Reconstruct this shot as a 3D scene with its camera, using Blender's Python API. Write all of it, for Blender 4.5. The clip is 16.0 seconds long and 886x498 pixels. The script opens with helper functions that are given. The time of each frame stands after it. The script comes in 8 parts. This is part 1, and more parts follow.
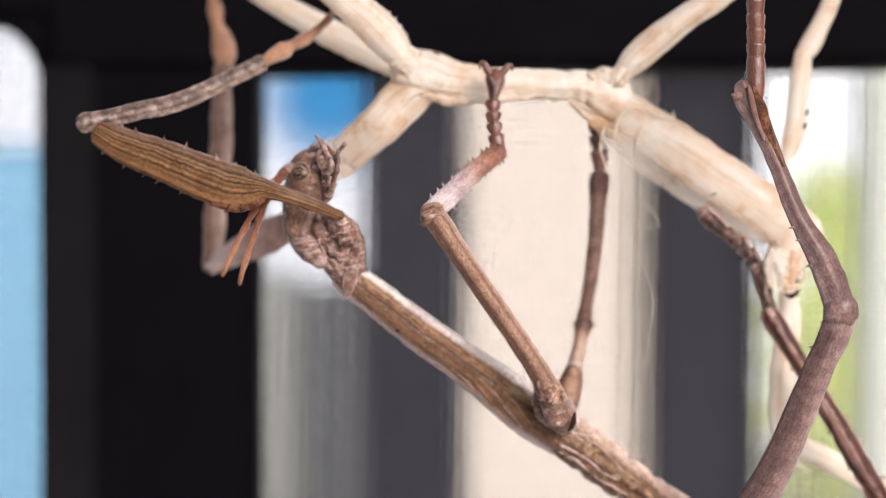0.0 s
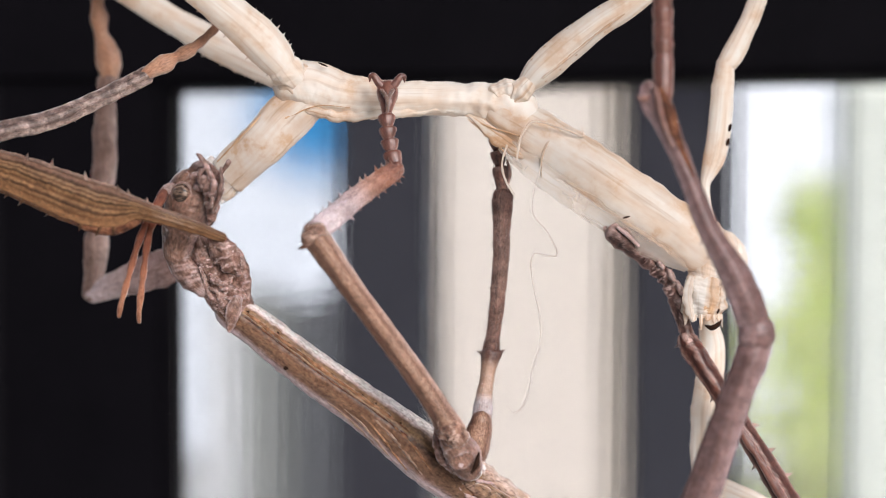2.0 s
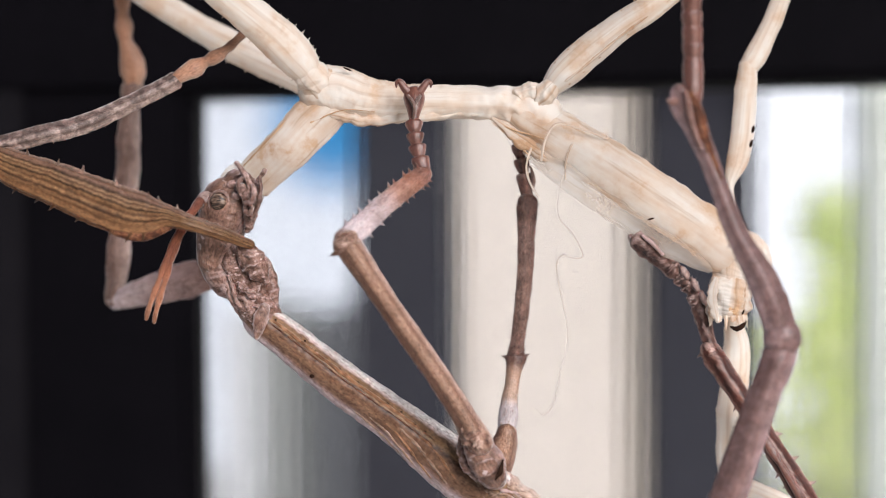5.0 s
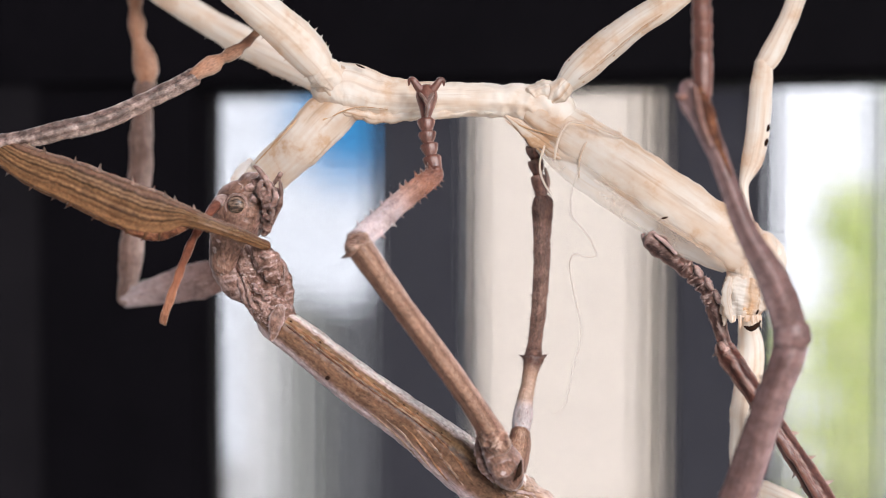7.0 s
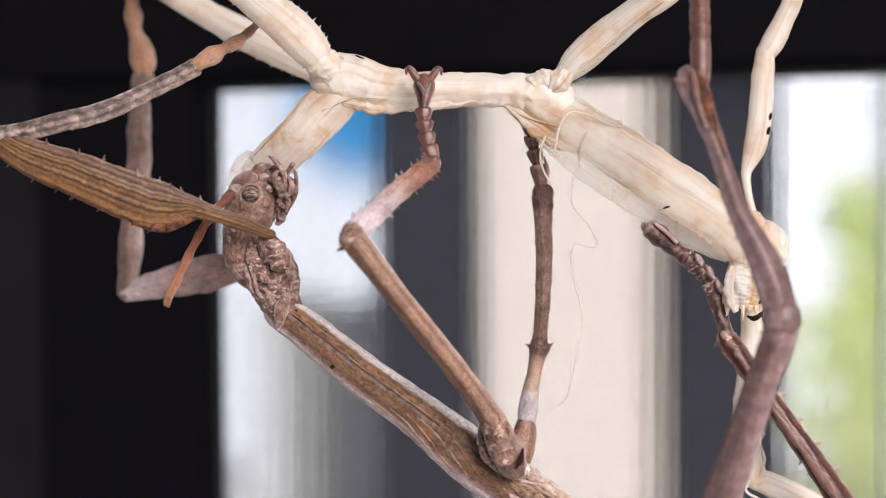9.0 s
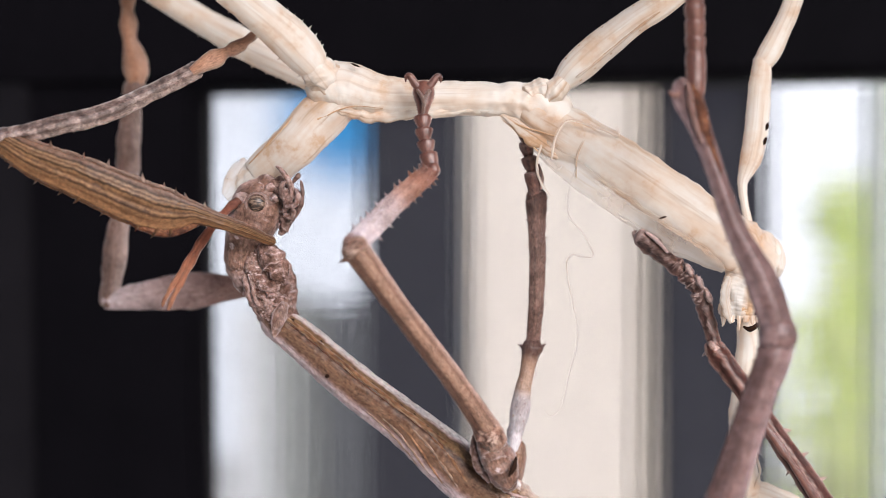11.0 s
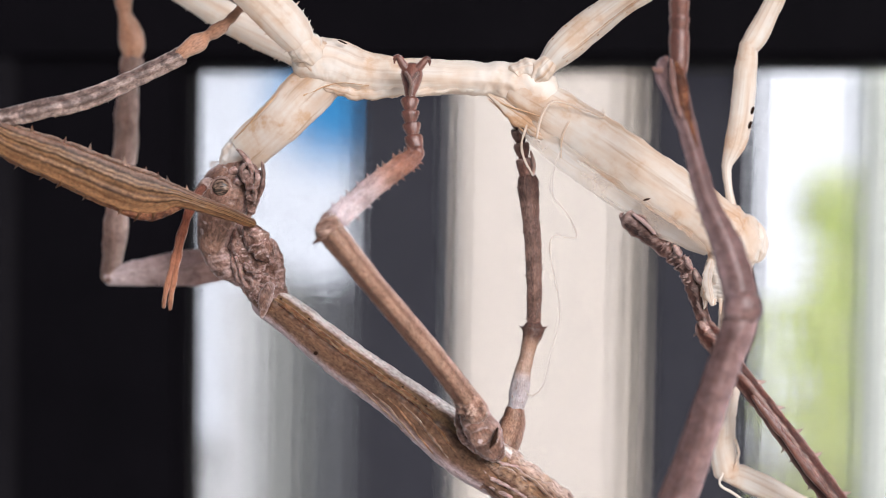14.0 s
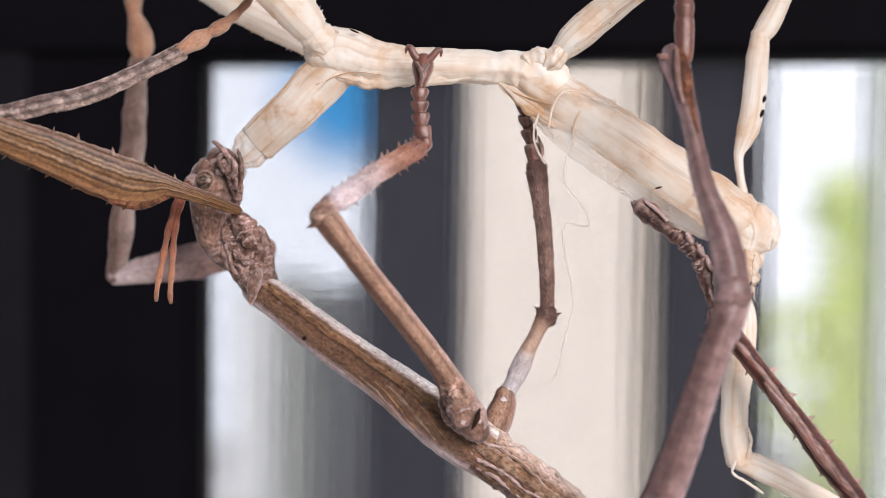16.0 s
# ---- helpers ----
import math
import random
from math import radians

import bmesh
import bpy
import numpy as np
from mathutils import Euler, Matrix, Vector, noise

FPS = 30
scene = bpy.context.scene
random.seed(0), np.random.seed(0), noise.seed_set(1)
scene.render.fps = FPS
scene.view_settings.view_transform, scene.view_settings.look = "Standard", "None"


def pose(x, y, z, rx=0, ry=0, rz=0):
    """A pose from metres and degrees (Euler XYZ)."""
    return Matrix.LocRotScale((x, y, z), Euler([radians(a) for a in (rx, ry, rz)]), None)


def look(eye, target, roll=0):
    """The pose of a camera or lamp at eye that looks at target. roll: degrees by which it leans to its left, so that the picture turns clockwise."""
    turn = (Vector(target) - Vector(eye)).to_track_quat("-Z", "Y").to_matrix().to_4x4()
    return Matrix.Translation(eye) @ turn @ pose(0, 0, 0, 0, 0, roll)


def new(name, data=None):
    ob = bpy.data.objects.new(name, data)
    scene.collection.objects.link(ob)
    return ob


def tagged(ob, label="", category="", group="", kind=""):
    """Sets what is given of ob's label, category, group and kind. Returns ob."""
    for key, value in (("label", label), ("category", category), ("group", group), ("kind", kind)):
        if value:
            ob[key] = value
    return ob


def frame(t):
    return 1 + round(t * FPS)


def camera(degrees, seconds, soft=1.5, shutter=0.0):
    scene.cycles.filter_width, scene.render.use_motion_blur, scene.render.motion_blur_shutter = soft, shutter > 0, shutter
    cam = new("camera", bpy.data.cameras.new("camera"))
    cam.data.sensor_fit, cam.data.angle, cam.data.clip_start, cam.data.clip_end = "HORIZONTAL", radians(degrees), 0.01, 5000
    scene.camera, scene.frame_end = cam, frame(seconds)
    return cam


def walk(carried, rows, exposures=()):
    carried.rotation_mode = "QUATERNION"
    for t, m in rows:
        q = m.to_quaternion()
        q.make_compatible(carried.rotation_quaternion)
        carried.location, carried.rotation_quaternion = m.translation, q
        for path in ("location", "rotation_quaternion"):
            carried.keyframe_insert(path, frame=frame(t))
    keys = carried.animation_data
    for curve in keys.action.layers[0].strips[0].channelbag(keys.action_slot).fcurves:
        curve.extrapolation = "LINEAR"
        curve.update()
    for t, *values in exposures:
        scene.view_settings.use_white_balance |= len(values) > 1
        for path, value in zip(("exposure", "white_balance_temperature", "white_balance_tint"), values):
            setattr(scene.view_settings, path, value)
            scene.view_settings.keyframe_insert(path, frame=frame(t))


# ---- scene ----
# Hand-held close view of a stick insect hanging on its shed skin inside a screened cage.
# Lengths of the insect are given in millimetres from the point AXIS on the plane in which it hangs.
AXIS = Vector((0, 0.2, 1.2))
SKY_STRENGTH, SUN_STRENGTH, SKY_GLOW = 0.045, 4.1, 1.15
cam = camera(30, 16.0, soft=1.0)
cam.data.dof.use_dof, cam.data.dof.focus_distance, cam.data.dof.aperture_fstop = True, 0.198, 12.0
walk(cam, [
    (0, pose(-0.01309, -0.01956, 1.20110, 89.044, -0.629, -0.674)),
    (0.5, pose(-0.00658, -0.00603, 1.20230, 89.250, -0.677, 0.443)),
    (1, pose(-0.00162, -0.00249, 1.20283, 89.651, -0.561, 0.720)),
    (1.5, pose(-0.00083, -0.00105, 1.20261, 89.537, -0.805, -0.542)),
    (2, pose(-0.00044, -0.00152, 1.20270, 89.539, -0.370, -0.971)),
    (2.5, pose(-0.00074, -0.00146, 1.20136, 89.681, -0.430, -0.968)),
    (3, pose(-0.00060, -0.00232, 1.20087, 89.634, -0.235, -0.546)),
    (3.5, pose(-0.00117, -0.00208, 1.20121, 89.808, -0.421, -0.011)),
    (4, pose(-0.00127, -0.00304, 1.20171, 89.854, -0.326, -0.150)),
    (6.5, pose(-0.00155, -0.00110, 1.20180, 89.993, 0.337, -0.349)),
    (7, pose(-0.00059, -0.00155, 1.20196, 89.785, -0.236, 0.293)),
    (7.5, pose(-0.00089, -0.00088, 1.20069, 90.254, -0.324, 0.102)),
    (8, pose(-0.00000, 0.00000, 1.20000, 90.000, 0.000, -0.000)),
    (8.5, pose(-0.00014, 0.00072, 1.20011, 89.950, -0.226, 0.413)),
    (9, pose(-0.00002, -0.00032, 1.20147, 89.618, 0.123, 0.474)),
    (9.5, pose(-0.00124, -0.00091, 1.20226, 89.601, -0.049, 0.046)),
    (12, pose(-0.00039, 0.00178, 1.20259, 89.701, -0.197, 0.049)),
    (12.5, pose(0.00026, 0.00207, 1.20111, 89.811, -0.588, 0.097)),
    (13, pose(0.00053, 0.00170, 1.20056, 89.441, -0.796, -0.055)),
    (13.5, pose(-0.00042, 0.00117, 1.20025, 89.394, -1.364, -0.233)),
    (14, pose(-0.00042, 0.00016, 1.20183, 89.093, -1.061, -0.351)),
    (14.5, pose(-0.00038, 0.00022, 1.20162, 89.011, -1.058, -0.232)),
    (15, pose(-0.00061, 0.00010, 1.20126, 89.115, -1.106, -0.341)),
    (15.5, pose(-0.00102, 0.00088, 1.20100, 89.153, -0.762, -0.140)),
    (16, pose(-0.00057, -0.00024, 1.20031, 89.133, -0.945, 0.025)),
], [(0.0, 0.73, 6350, 16), (0.5, 0.74, 6300, 16), (1.0, 0.68, 6150, 15), (2.0, 0.58, 6000, 14), (4.0, 0.56, 5980, 14), (8.0, 0.62, 6050, 15), (12.0, 0.60, 5950, 15), (16.0, 0.59, 5980, 15.5)])

# ---- light ----
world = bpy.data.worlds.new("sky")
scene.world = world
world.use_nodes = True
_n, _l = world.node_tree.nodes, world.node_tree.links
_sky = _n.new("ShaderNodeTexSky")
_sky.sky_type, _sky.sun_disc = "NISHITA", False
_sky.sun_elevation, _sky.sun_rotation = radians(25), radians(154)
_l.new(_sky.outputs[0], _n["Background"].inputs[0])
_n["Background"].inputs[1].default_value = SKY_STRENGTH
sun = new("sun", bpy.data.lights.new("sun", "SUN"))
sun.data.energy, sun.data.angle, sun.data.color = SUN_STRENGTH, radians(32), (1.0, 0.945, 0.87)
sun.matrix_world = look((0.95, -1.75, 2.21), (0, 0.2, 1.2))

# ---- materials ----


class Shader:
    """A node material with a principled surface, and short ways to feed it."""

    def __init__(self, name):
        self.mat = bpy.data.materials.new(name)
        self.mat.use_nodes = True
        self.n, self.l = self.mat.node_tree.nodes, self.mat.node_tree.links
        self.p = self.n["Principled BSDF"]
        self.out = self.n["Material Output"]
        self.tc = self.n.new("ShaderNodeTexCoord")

    def set(self, **kw):
        for k, v in kw.items():
            self.p.inputs[k.replace("_", " ")].default_value = v
        return self

    def noise(self, scale, detail=4.0, stretch=None, uv=False, rough=0.6):
        t = self.n.new("ShaderNodeTexNoise")
        t.inputs["Scale"].default_value, t.inputs["Detail"].default_value = scale, detail
        t.inputs["Roughness"].default_value = rough
        m = self.n.new("ShaderNodeMapping")
        if stretch:
            m.inputs["Scale"].default_value = stretch
        self.l.new(self.tc.outputs["UV" if uv else "Object"], m.inputs[0])
        self.l.new(m.outputs[0], t.inputs[0])
        return t.outputs[0]

    def ramp(self, fac, stops):
        r = self.n.new("ShaderNodeValToRGB")
        row = r.color_ramp.elements
        row.remove(row[1])
        row[0].position, row[0].color = stops[0][0], (*stops[0][1], 1)
        for at_, c in stops[1:]:
            row.new(at_).color = (*c, 1)
        self.l.new(fac, r.inputs[0])
        return r.outputs[0]

    def mix(self, fac, a, b, mode="MIX"):
        m = self.n.new("ShaderNodeMix")
        m.data_type, m.blend_type = "RGBA", mode
        for sock, v in ((m.inputs[0], fac), (m.inputs[6], a), (m.inputs[7], b)):
            if isinstance(v, (int, float)):
                sock.default_value = v
            elif isinstance(v, tuple):
                sock.default_value = (*v, 1)
            else:
                self.l.new(v, sock)
        return m.outputs[2]

    def stripe_place(self, wobble):
        """0 at one edge of a limb, 1 at the other, the same on both faces, wandering a little along it."""
        uv = self.n.new("ShaderNodeSeparateXYZ")
        self.l.new(self.tc.outputs["UV"], uv.inputs[0])

        def op(kind, a, b):
            m = self.n.new("ShaderNodeMath")
            m.operation = kind
            for sock, v in zip(m.inputs, (a, b)):
                if isinstance(v, (int, float)):
                    sock.default_value = v
                else:
                    self.l.new(v, sock)
            return m.outputs[0]
        drift = op("MULTIPLY", op("SUBTRACT", self.noise(1.0, 3.0, (0.5, 2.0, 1), uv=True), 0.5), wobble * 2)
        return op("ADD", op("MULTIPLY", op("ABSOLUTE", op("SUBTRACT", uv.outputs[1], 0.5), 0.0), 2.0), drift)

    def color(self, sock):
        self.l.new(sock, self.p.inputs["Base Color"])
        return self

    def bump(self, sock, strength, distance):
        b = self.n.new("ShaderNodeBump")
        b.inputs["Strength"].default_value, b.inputs["Distance"].default_value = strength, distance
        self.l.new(sock, b.inputs["Height"])
        if self.p.inputs["Normal"].is_linked:
            self.l.new(self.p.inputs["Normal"].links[0].from_socket, b.inputs["Normal"])
        self.l.new(b.outputs[0], self.p.inputs["Normal"])
        return self


def cuticle(name, dark, mid, pale, streak=0.55, spots=0.6, rough=0.42, sheen=0.35, along=(), relief=0.55, fine=1300, spread=1.0, mottle=0.6, coat=0.0, bands=(), crest=(), gloss=0.16, hold=0.80, patches=0.0):
    """Dry insect skin: fine streaks along the limb, speckles and blotches.
    along: (mm from the joint, colour) tints that change along the limb.
    bands: (0 at one edge to 1 at the other, colour) stripes that run lengthwise, often with rim light painted in as
    pale edges; hold: how far they cover the blotches.
    crest: the pale colour painted on raised folds for the light they catch. patches: dark blotches across the limb."""
    s = Shader(name).set(Roughness=rough, Sheen_Weight=sheen * 0.95, Sheen_Roughness=0.16)
    s.set(Subsurface_Weight=0.08, Subsurface_Scale=0.0006)
    s.p.inputs["Specular IOR Level"].default_value = gloss
    lines = s.noise(1.0, 6.0, (0.34, 26.0, 1), uv=True, rough=0.7)
    blotch = s.noise(fine, 5.0)
    grain = s.noise(1.0, 3.0, (1.6, 60.0, 1), uv=True)
    a = s.ramp(lines, [(0.36, dark), (0.49, mid), (0.64, pale)])
    b = s.ramp(blotch, [(0.5 - 0.11 * spread, dark), (0.50, mid), (0.5 + 0.13 * spread, pale)])
    c = s.mix(1 - streak, a, b)
    if along:
        uvx = s.n.new("ShaderNodeSeparateXYZ")
        s.l.new(s.tc.outputs["UV"], uvx.inputs[0])
        far = along[-1][0]
        m = s.n.new("ShaderNodeMath")
        m.operation = "DIVIDE"
        m.inputs[1].default_value = far
        s.l.new(uvx.outputs[0], m.inputs[0])
        tint = s.ramp(m.outputs[0], [(d / far, col) for d, col in along])
        c = s.mix(0.8, c, tint)
        c = s.mix(0.3, c, s.ramp(lines, [(0.36, (0.5, 0.45, 0.43)), (0.5, (1, 1, 1)), (0.66, (1.25, 1.22, 1.2))]), "MULTIPLY")
    if bands:
        across = s.stripe_place(0.045)
        tint = s.ramp(across, list(bands))
        c = s.mix(hold, c, tint)
        c = s.mix(0.15, c, s.ramp(lines, [(0.36, (0.55, 0.5, 0.48)), (0.5, (1, 1, 1)), (0.66, (1.35, 1.32, 1.3))]), "MULTIPLY")
        c = s.mix(0.6, c, s.ramp(s.noise(1.0, 4.0, (2.2, 34.0, 1), uv=True), [(0.38, (0.62, 0.58, 0.56)), (0.52, (1, 1, 1)), (0.60, (1.1, 1.1, 1.1)), (0.70, (1.6, 1.6, 1.55))]), "MULTIPLY")
    if patches:
        c = s.mix(patches, c, s.ramp(s.noise(1.0, 3.0, (0.8, 3.6, 1), uv=True), [(0.42, (0.20, 0.17, 0.16)), (0.49, (0.75, 0.72, 0.70)), (0.56, (1.25, 1.22, 1.2))]), "MULTIPLY")
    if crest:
        # light on raised edges is painted in, placed by curvature
        rim_catch = s.n.new("ShaderNodeNewGeometry").outputs["Pointiness"]
        c = s.mix(s.ramp(rim_catch, [(0.515, (0, 0, 0)), (0.575, (0.85, 0.85, 0.85))]), c, crest)
    g = s.ramp(grain, [(0.36, (0.34, 0.28, 0.26)), (0.46, (0.92, 0.9, 0.9)), (0.57, (1.05, 1.05, 1.05)), (0.68, (1.5, 1.45, 1.4))])
    c = s.mix(min(0.9, spots * 1.5), c, g, "MULTIPLY")
    c = s.mix(0.28, c, s.ramp(s.noise(4200, 3.0), [(0.36, (0.45, 0.40, 0.38)), (0.46, (1, 1, 1)), (0.58, (1, 1, 1)), (0.68, (1.7, 1.65, 1.6))]), "MULTIPLY")
    broad = s.ramp(s.noise(330, 3.0), [(0.36, (0.52, 0.47, 0.45)), (0.47, (0.95, 0.94, 0.94)), (0.62, (1.28, 1.27, 1.26))])
    s.color(s.mix(mottle, c, broad, "MULTIPLY"))
    s.set(Coat_Weight=coat, Coat_Roughness=0.35)
    s.bump(lines, relief, 0.0004).bump(s.noise(1700, 4.0), relief, 0.00025)
    return s.mat


def shed(name, thin=0.35, clear=0.05, crease=0.6, tone=1.0, fade=0.55, close=8.0):
    """Papery, see-through cast skin: soft amber clouds and fine lengthwise creases."""
    s = Shader(name).set(Roughness=0.5, Sheen_Weight=0.35, Sheen_Roughness=0.3)
    s.p.inputs["Specular IOR Level"].default_value = 0.28
    lines = s.noise(1.0, 3.0, (0.045, close, 1), uv=True, rough=0.55)
    fine = s.noise(1.0, 3.0, (0.09, 9.0, 1), uv=True)
    cloud = s.noise(210, 5.0)
    pale, warm, amber = [tuple(c * tone for c in q) for q in ((0.86, 0.815, 0.745), (0.81, 0.69, 0.57), (0.66, 0.42, 0.24))]
    base = s.ramp(cloud, [(0.36, amber), (0.44, warm), (0.56, pale)])
    c = s.mix(fade, base, pale)
    # long soft amber streaks, and thinner brown ones inside them
    c = s.mix(s.ramp(lines, [(0.43, (0, 0, 0)), (0.53, (crease * 0.45,) * 3), (0.63, (crease,) * 3)]), c, amber)
    thread = s.noise(1.0, 3.0, (0.06, close * 2.5, 1), uv=True, rough=0.5)
    c = s.mix(s.ramp(thread, [(0.56, (0, 0, 0)), (0.64, (crease * 0.8,) * 3)]), c, tuple(q * 0.7 for q in amber))
    c = s.mix(0.35, c, s.ramp(fine, [(0.36, (0.86, 0.74, 0.62)), (0.5, (1, 1, 1))]), "MULTIPLY")
    s.color(c)
    s.bump(lines, 0.2, 0.0005).bump(fine, 0.15, 0.0003).bump(s.noise(600, 4.0), 0.25, 0.0003)
    tr, cl = s.n.new("ShaderNodeBsdfTranslucent"), s.n.new("ShaderNodeBsdfTransparent")
    s.l.new(c, tr.inputs[0])
    m1, m2 = s.n.new("ShaderNodeMixShader"), s.n.new("ShaderNodeMixShader")
    m1.inputs[0].default_value, m2.inputs[0].default_value = thin, clear
    s.l.new(s.p.outputs[0], m1.inputs[1]), s.l.new(tr.outputs[0], m1.inputs[2])
    s.l.new(m1.outputs[0], m2.inputs[1]), s.l.new(cl.outputs[0], m2.inputs[2])
    s.l.new(m2.outputs[0], s.out.inputs[0])
    return s.mat


def plain(name, c1, c2, scale, rough=0.6, bump=0.2, depth=0.001, stretch=None):
    s = Shader(name).set(Roughness=rough)
    n1 = s.noise(scale, 5.0, stretch)
    s.color(s.ramp(n1, [(0.3, c1), (0.7, c2)]))
    s.bump(s.noise(scale * 6, 3.0, stretch), bump, depth)
    return s.mat


# pale belly and back edge: part own colour, part painted rim light
BODY = cuticle("thorax_cuticle", (0.048, 0.022, 0.012), (0.137, 0.075, 0.043), (0.299, 0.194, 0.129), streak=0.4, fine=3000, spread=1.6, spots=0.4, sheen=0.7, relief=0.12, mottle=0.4,
               bands=[(0.0, (0.598, 0.493, 0.496)), (0.22, (0.514, 0.405, 0.404)), (0.285, (0.263, 0.170, 0.146)), (0.33, (0.120, 0.066, 0.043)), (0.45, (0.143, 0.078, 0.046)), (0.560, (0.098, 0.049, 0.028)),
                      (0.585, (0.034, 0.017, 0.009)), (0.607, (0.040, 0.019, 0.011)), (0.628, (0.179, 0.104, 0.048)), (0.69, (0.197, 0.116, 0.055)), (0.755, (0.125, 0.071, 0.039)), (0.80, (0.478, 0.375, 0.345)), (0.86, (0.608, 0.575, 0.549))])
# both pale edges carry the same painted rim light
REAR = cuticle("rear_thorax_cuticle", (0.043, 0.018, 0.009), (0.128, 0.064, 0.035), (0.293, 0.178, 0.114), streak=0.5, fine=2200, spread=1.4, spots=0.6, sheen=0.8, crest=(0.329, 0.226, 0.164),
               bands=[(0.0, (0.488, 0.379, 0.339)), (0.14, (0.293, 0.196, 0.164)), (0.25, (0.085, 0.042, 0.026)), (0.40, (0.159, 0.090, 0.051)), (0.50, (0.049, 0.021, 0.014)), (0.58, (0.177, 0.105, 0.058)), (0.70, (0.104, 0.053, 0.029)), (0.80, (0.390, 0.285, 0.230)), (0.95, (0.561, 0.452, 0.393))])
# pale outer stops paint the bright rim round the head
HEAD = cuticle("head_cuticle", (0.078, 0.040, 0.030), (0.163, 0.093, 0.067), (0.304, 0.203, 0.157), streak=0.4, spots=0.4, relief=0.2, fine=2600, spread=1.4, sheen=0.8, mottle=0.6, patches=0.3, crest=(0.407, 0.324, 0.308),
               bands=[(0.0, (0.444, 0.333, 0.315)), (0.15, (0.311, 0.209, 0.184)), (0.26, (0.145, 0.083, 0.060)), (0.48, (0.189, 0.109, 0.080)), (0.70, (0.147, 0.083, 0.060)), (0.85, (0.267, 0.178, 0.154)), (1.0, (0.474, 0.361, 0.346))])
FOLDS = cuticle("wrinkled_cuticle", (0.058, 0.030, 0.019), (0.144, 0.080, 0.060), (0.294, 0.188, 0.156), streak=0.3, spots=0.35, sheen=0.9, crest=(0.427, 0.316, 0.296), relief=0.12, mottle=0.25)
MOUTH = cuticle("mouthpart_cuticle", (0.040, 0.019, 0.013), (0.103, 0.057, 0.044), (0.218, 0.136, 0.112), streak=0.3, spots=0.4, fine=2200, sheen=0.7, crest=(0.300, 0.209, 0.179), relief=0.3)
FORE = cuticle("fore_leg_cuticle", (0.026, 0.011, 0.006), (0.095, 0.046, 0.021), (0.218, 0.120, 0.062), streak=0.6, spots=0.25, fine=2300, spread=1.2, sheen=0.2, mottle=0.45, relief=0.12,
               bands=[(0.0, (0.264, 0.186, 0.151)), (0.12, (0.069, 0.041, 0.029)), (0.24, (0.139, 0.079, 0.054)), (0.285, (0.013, 0.006, 0.003)), (0.325, (0.218, 0.130, 0.069)), (0.370, (0.063, 0.030, 0.013)), (0.405, (0.198, 0.113, 0.056)), (0.437, (0.011, 0.005, 0.003)),
                      (0.465, (0.178, 0.096, 0.043)), (0.512, (0.073, 0.034, 0.015)), (0.548, (0.205, 0.110, 0.049)), (0.597, (0.018, 0.007, 0.004)), (0.632, (0.198, 0.104, 0.047)), (0.70, (0.119, 0.056, 0.024)), (0.78, (0.191, 0.096, 0.043)), (1.0, (0.112, 0.050, 0.025))])
GOLD = cuticle("golden_keel_cuticle", (0.072, 0.030, 0.015), (0.202, 0.099, 0.048), (0.350, 0.197, 0.113), streak=0.4, spots=0.5)
RUST = cuticle("rust_lobe_cuticle", (0.035, 0.011, 0.006), (0.110, 0.040, 0.018), (0.19, 0.085, 0.042), streak=0.2, spots=0.5)
GREYLEG = cuticle("tibia_cuticle", (0.030, 0.018, 0.014), (0.140, 0.098, 0.082), (0.34, 0.27, 0.24), streak=0.15, spots=0.4, fine=700, spread=0.75, mottle=0.5, relief=0.25, hold=0.62, patches=0.6,
                  bands=[(0.0, (0.48, 0.39, 0.34)), (0.12, (0.34, 0.26, 0.225)), (0.32, (0.20, 0.145, 0.125)), (0.45, (0.30, 0.235, 0.21)), (0.62, (0.115, 0.082, 0.072)), (0.86, (0.15, 0.108, 0.096)), (0.93, (0.34, 0.28, 0.26)), (1.0, (0.46, 0.39, 0.37))])
# bands paint a lit edge on one side, a shaded one opposite
MIDLEG = cuticle("mid_leg_cuticle", (0.065, 0.027, 0.018), (0.163, 0.089, 0.059), (0.361, 0.236, 0.173), streak=0.5, spots=0.35, fine=1700, relief=0.2, mottle=0.45,
                 bands=[(0.0, (0.459, 0.357, 0.326)), (0.14, (0.294, 0.194, 0.152)), (0.26, (0.131, 0.069, 0.047)), (0.40, (0.246, 0.152, 0.105)), (0.58, (0.224, 0.131, 0.088)), (0.74, (0.093, 0.044, 0.029)), (0.90, (0.125, 0.067, 0.047)), (1.0, (0.294, 0.205, 0.173))])
# thin pale edges paint in the bright outline of the pads
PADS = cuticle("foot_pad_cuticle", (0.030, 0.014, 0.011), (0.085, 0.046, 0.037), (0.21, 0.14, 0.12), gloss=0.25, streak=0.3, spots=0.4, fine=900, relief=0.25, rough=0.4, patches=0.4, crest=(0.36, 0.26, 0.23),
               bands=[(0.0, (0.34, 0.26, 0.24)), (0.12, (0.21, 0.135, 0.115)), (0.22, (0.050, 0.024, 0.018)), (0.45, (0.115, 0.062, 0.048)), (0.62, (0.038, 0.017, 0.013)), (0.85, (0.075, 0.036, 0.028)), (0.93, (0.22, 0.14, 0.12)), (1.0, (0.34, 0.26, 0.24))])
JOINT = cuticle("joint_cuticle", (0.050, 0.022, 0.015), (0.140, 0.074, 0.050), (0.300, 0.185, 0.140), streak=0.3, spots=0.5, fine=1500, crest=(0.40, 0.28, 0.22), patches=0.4)
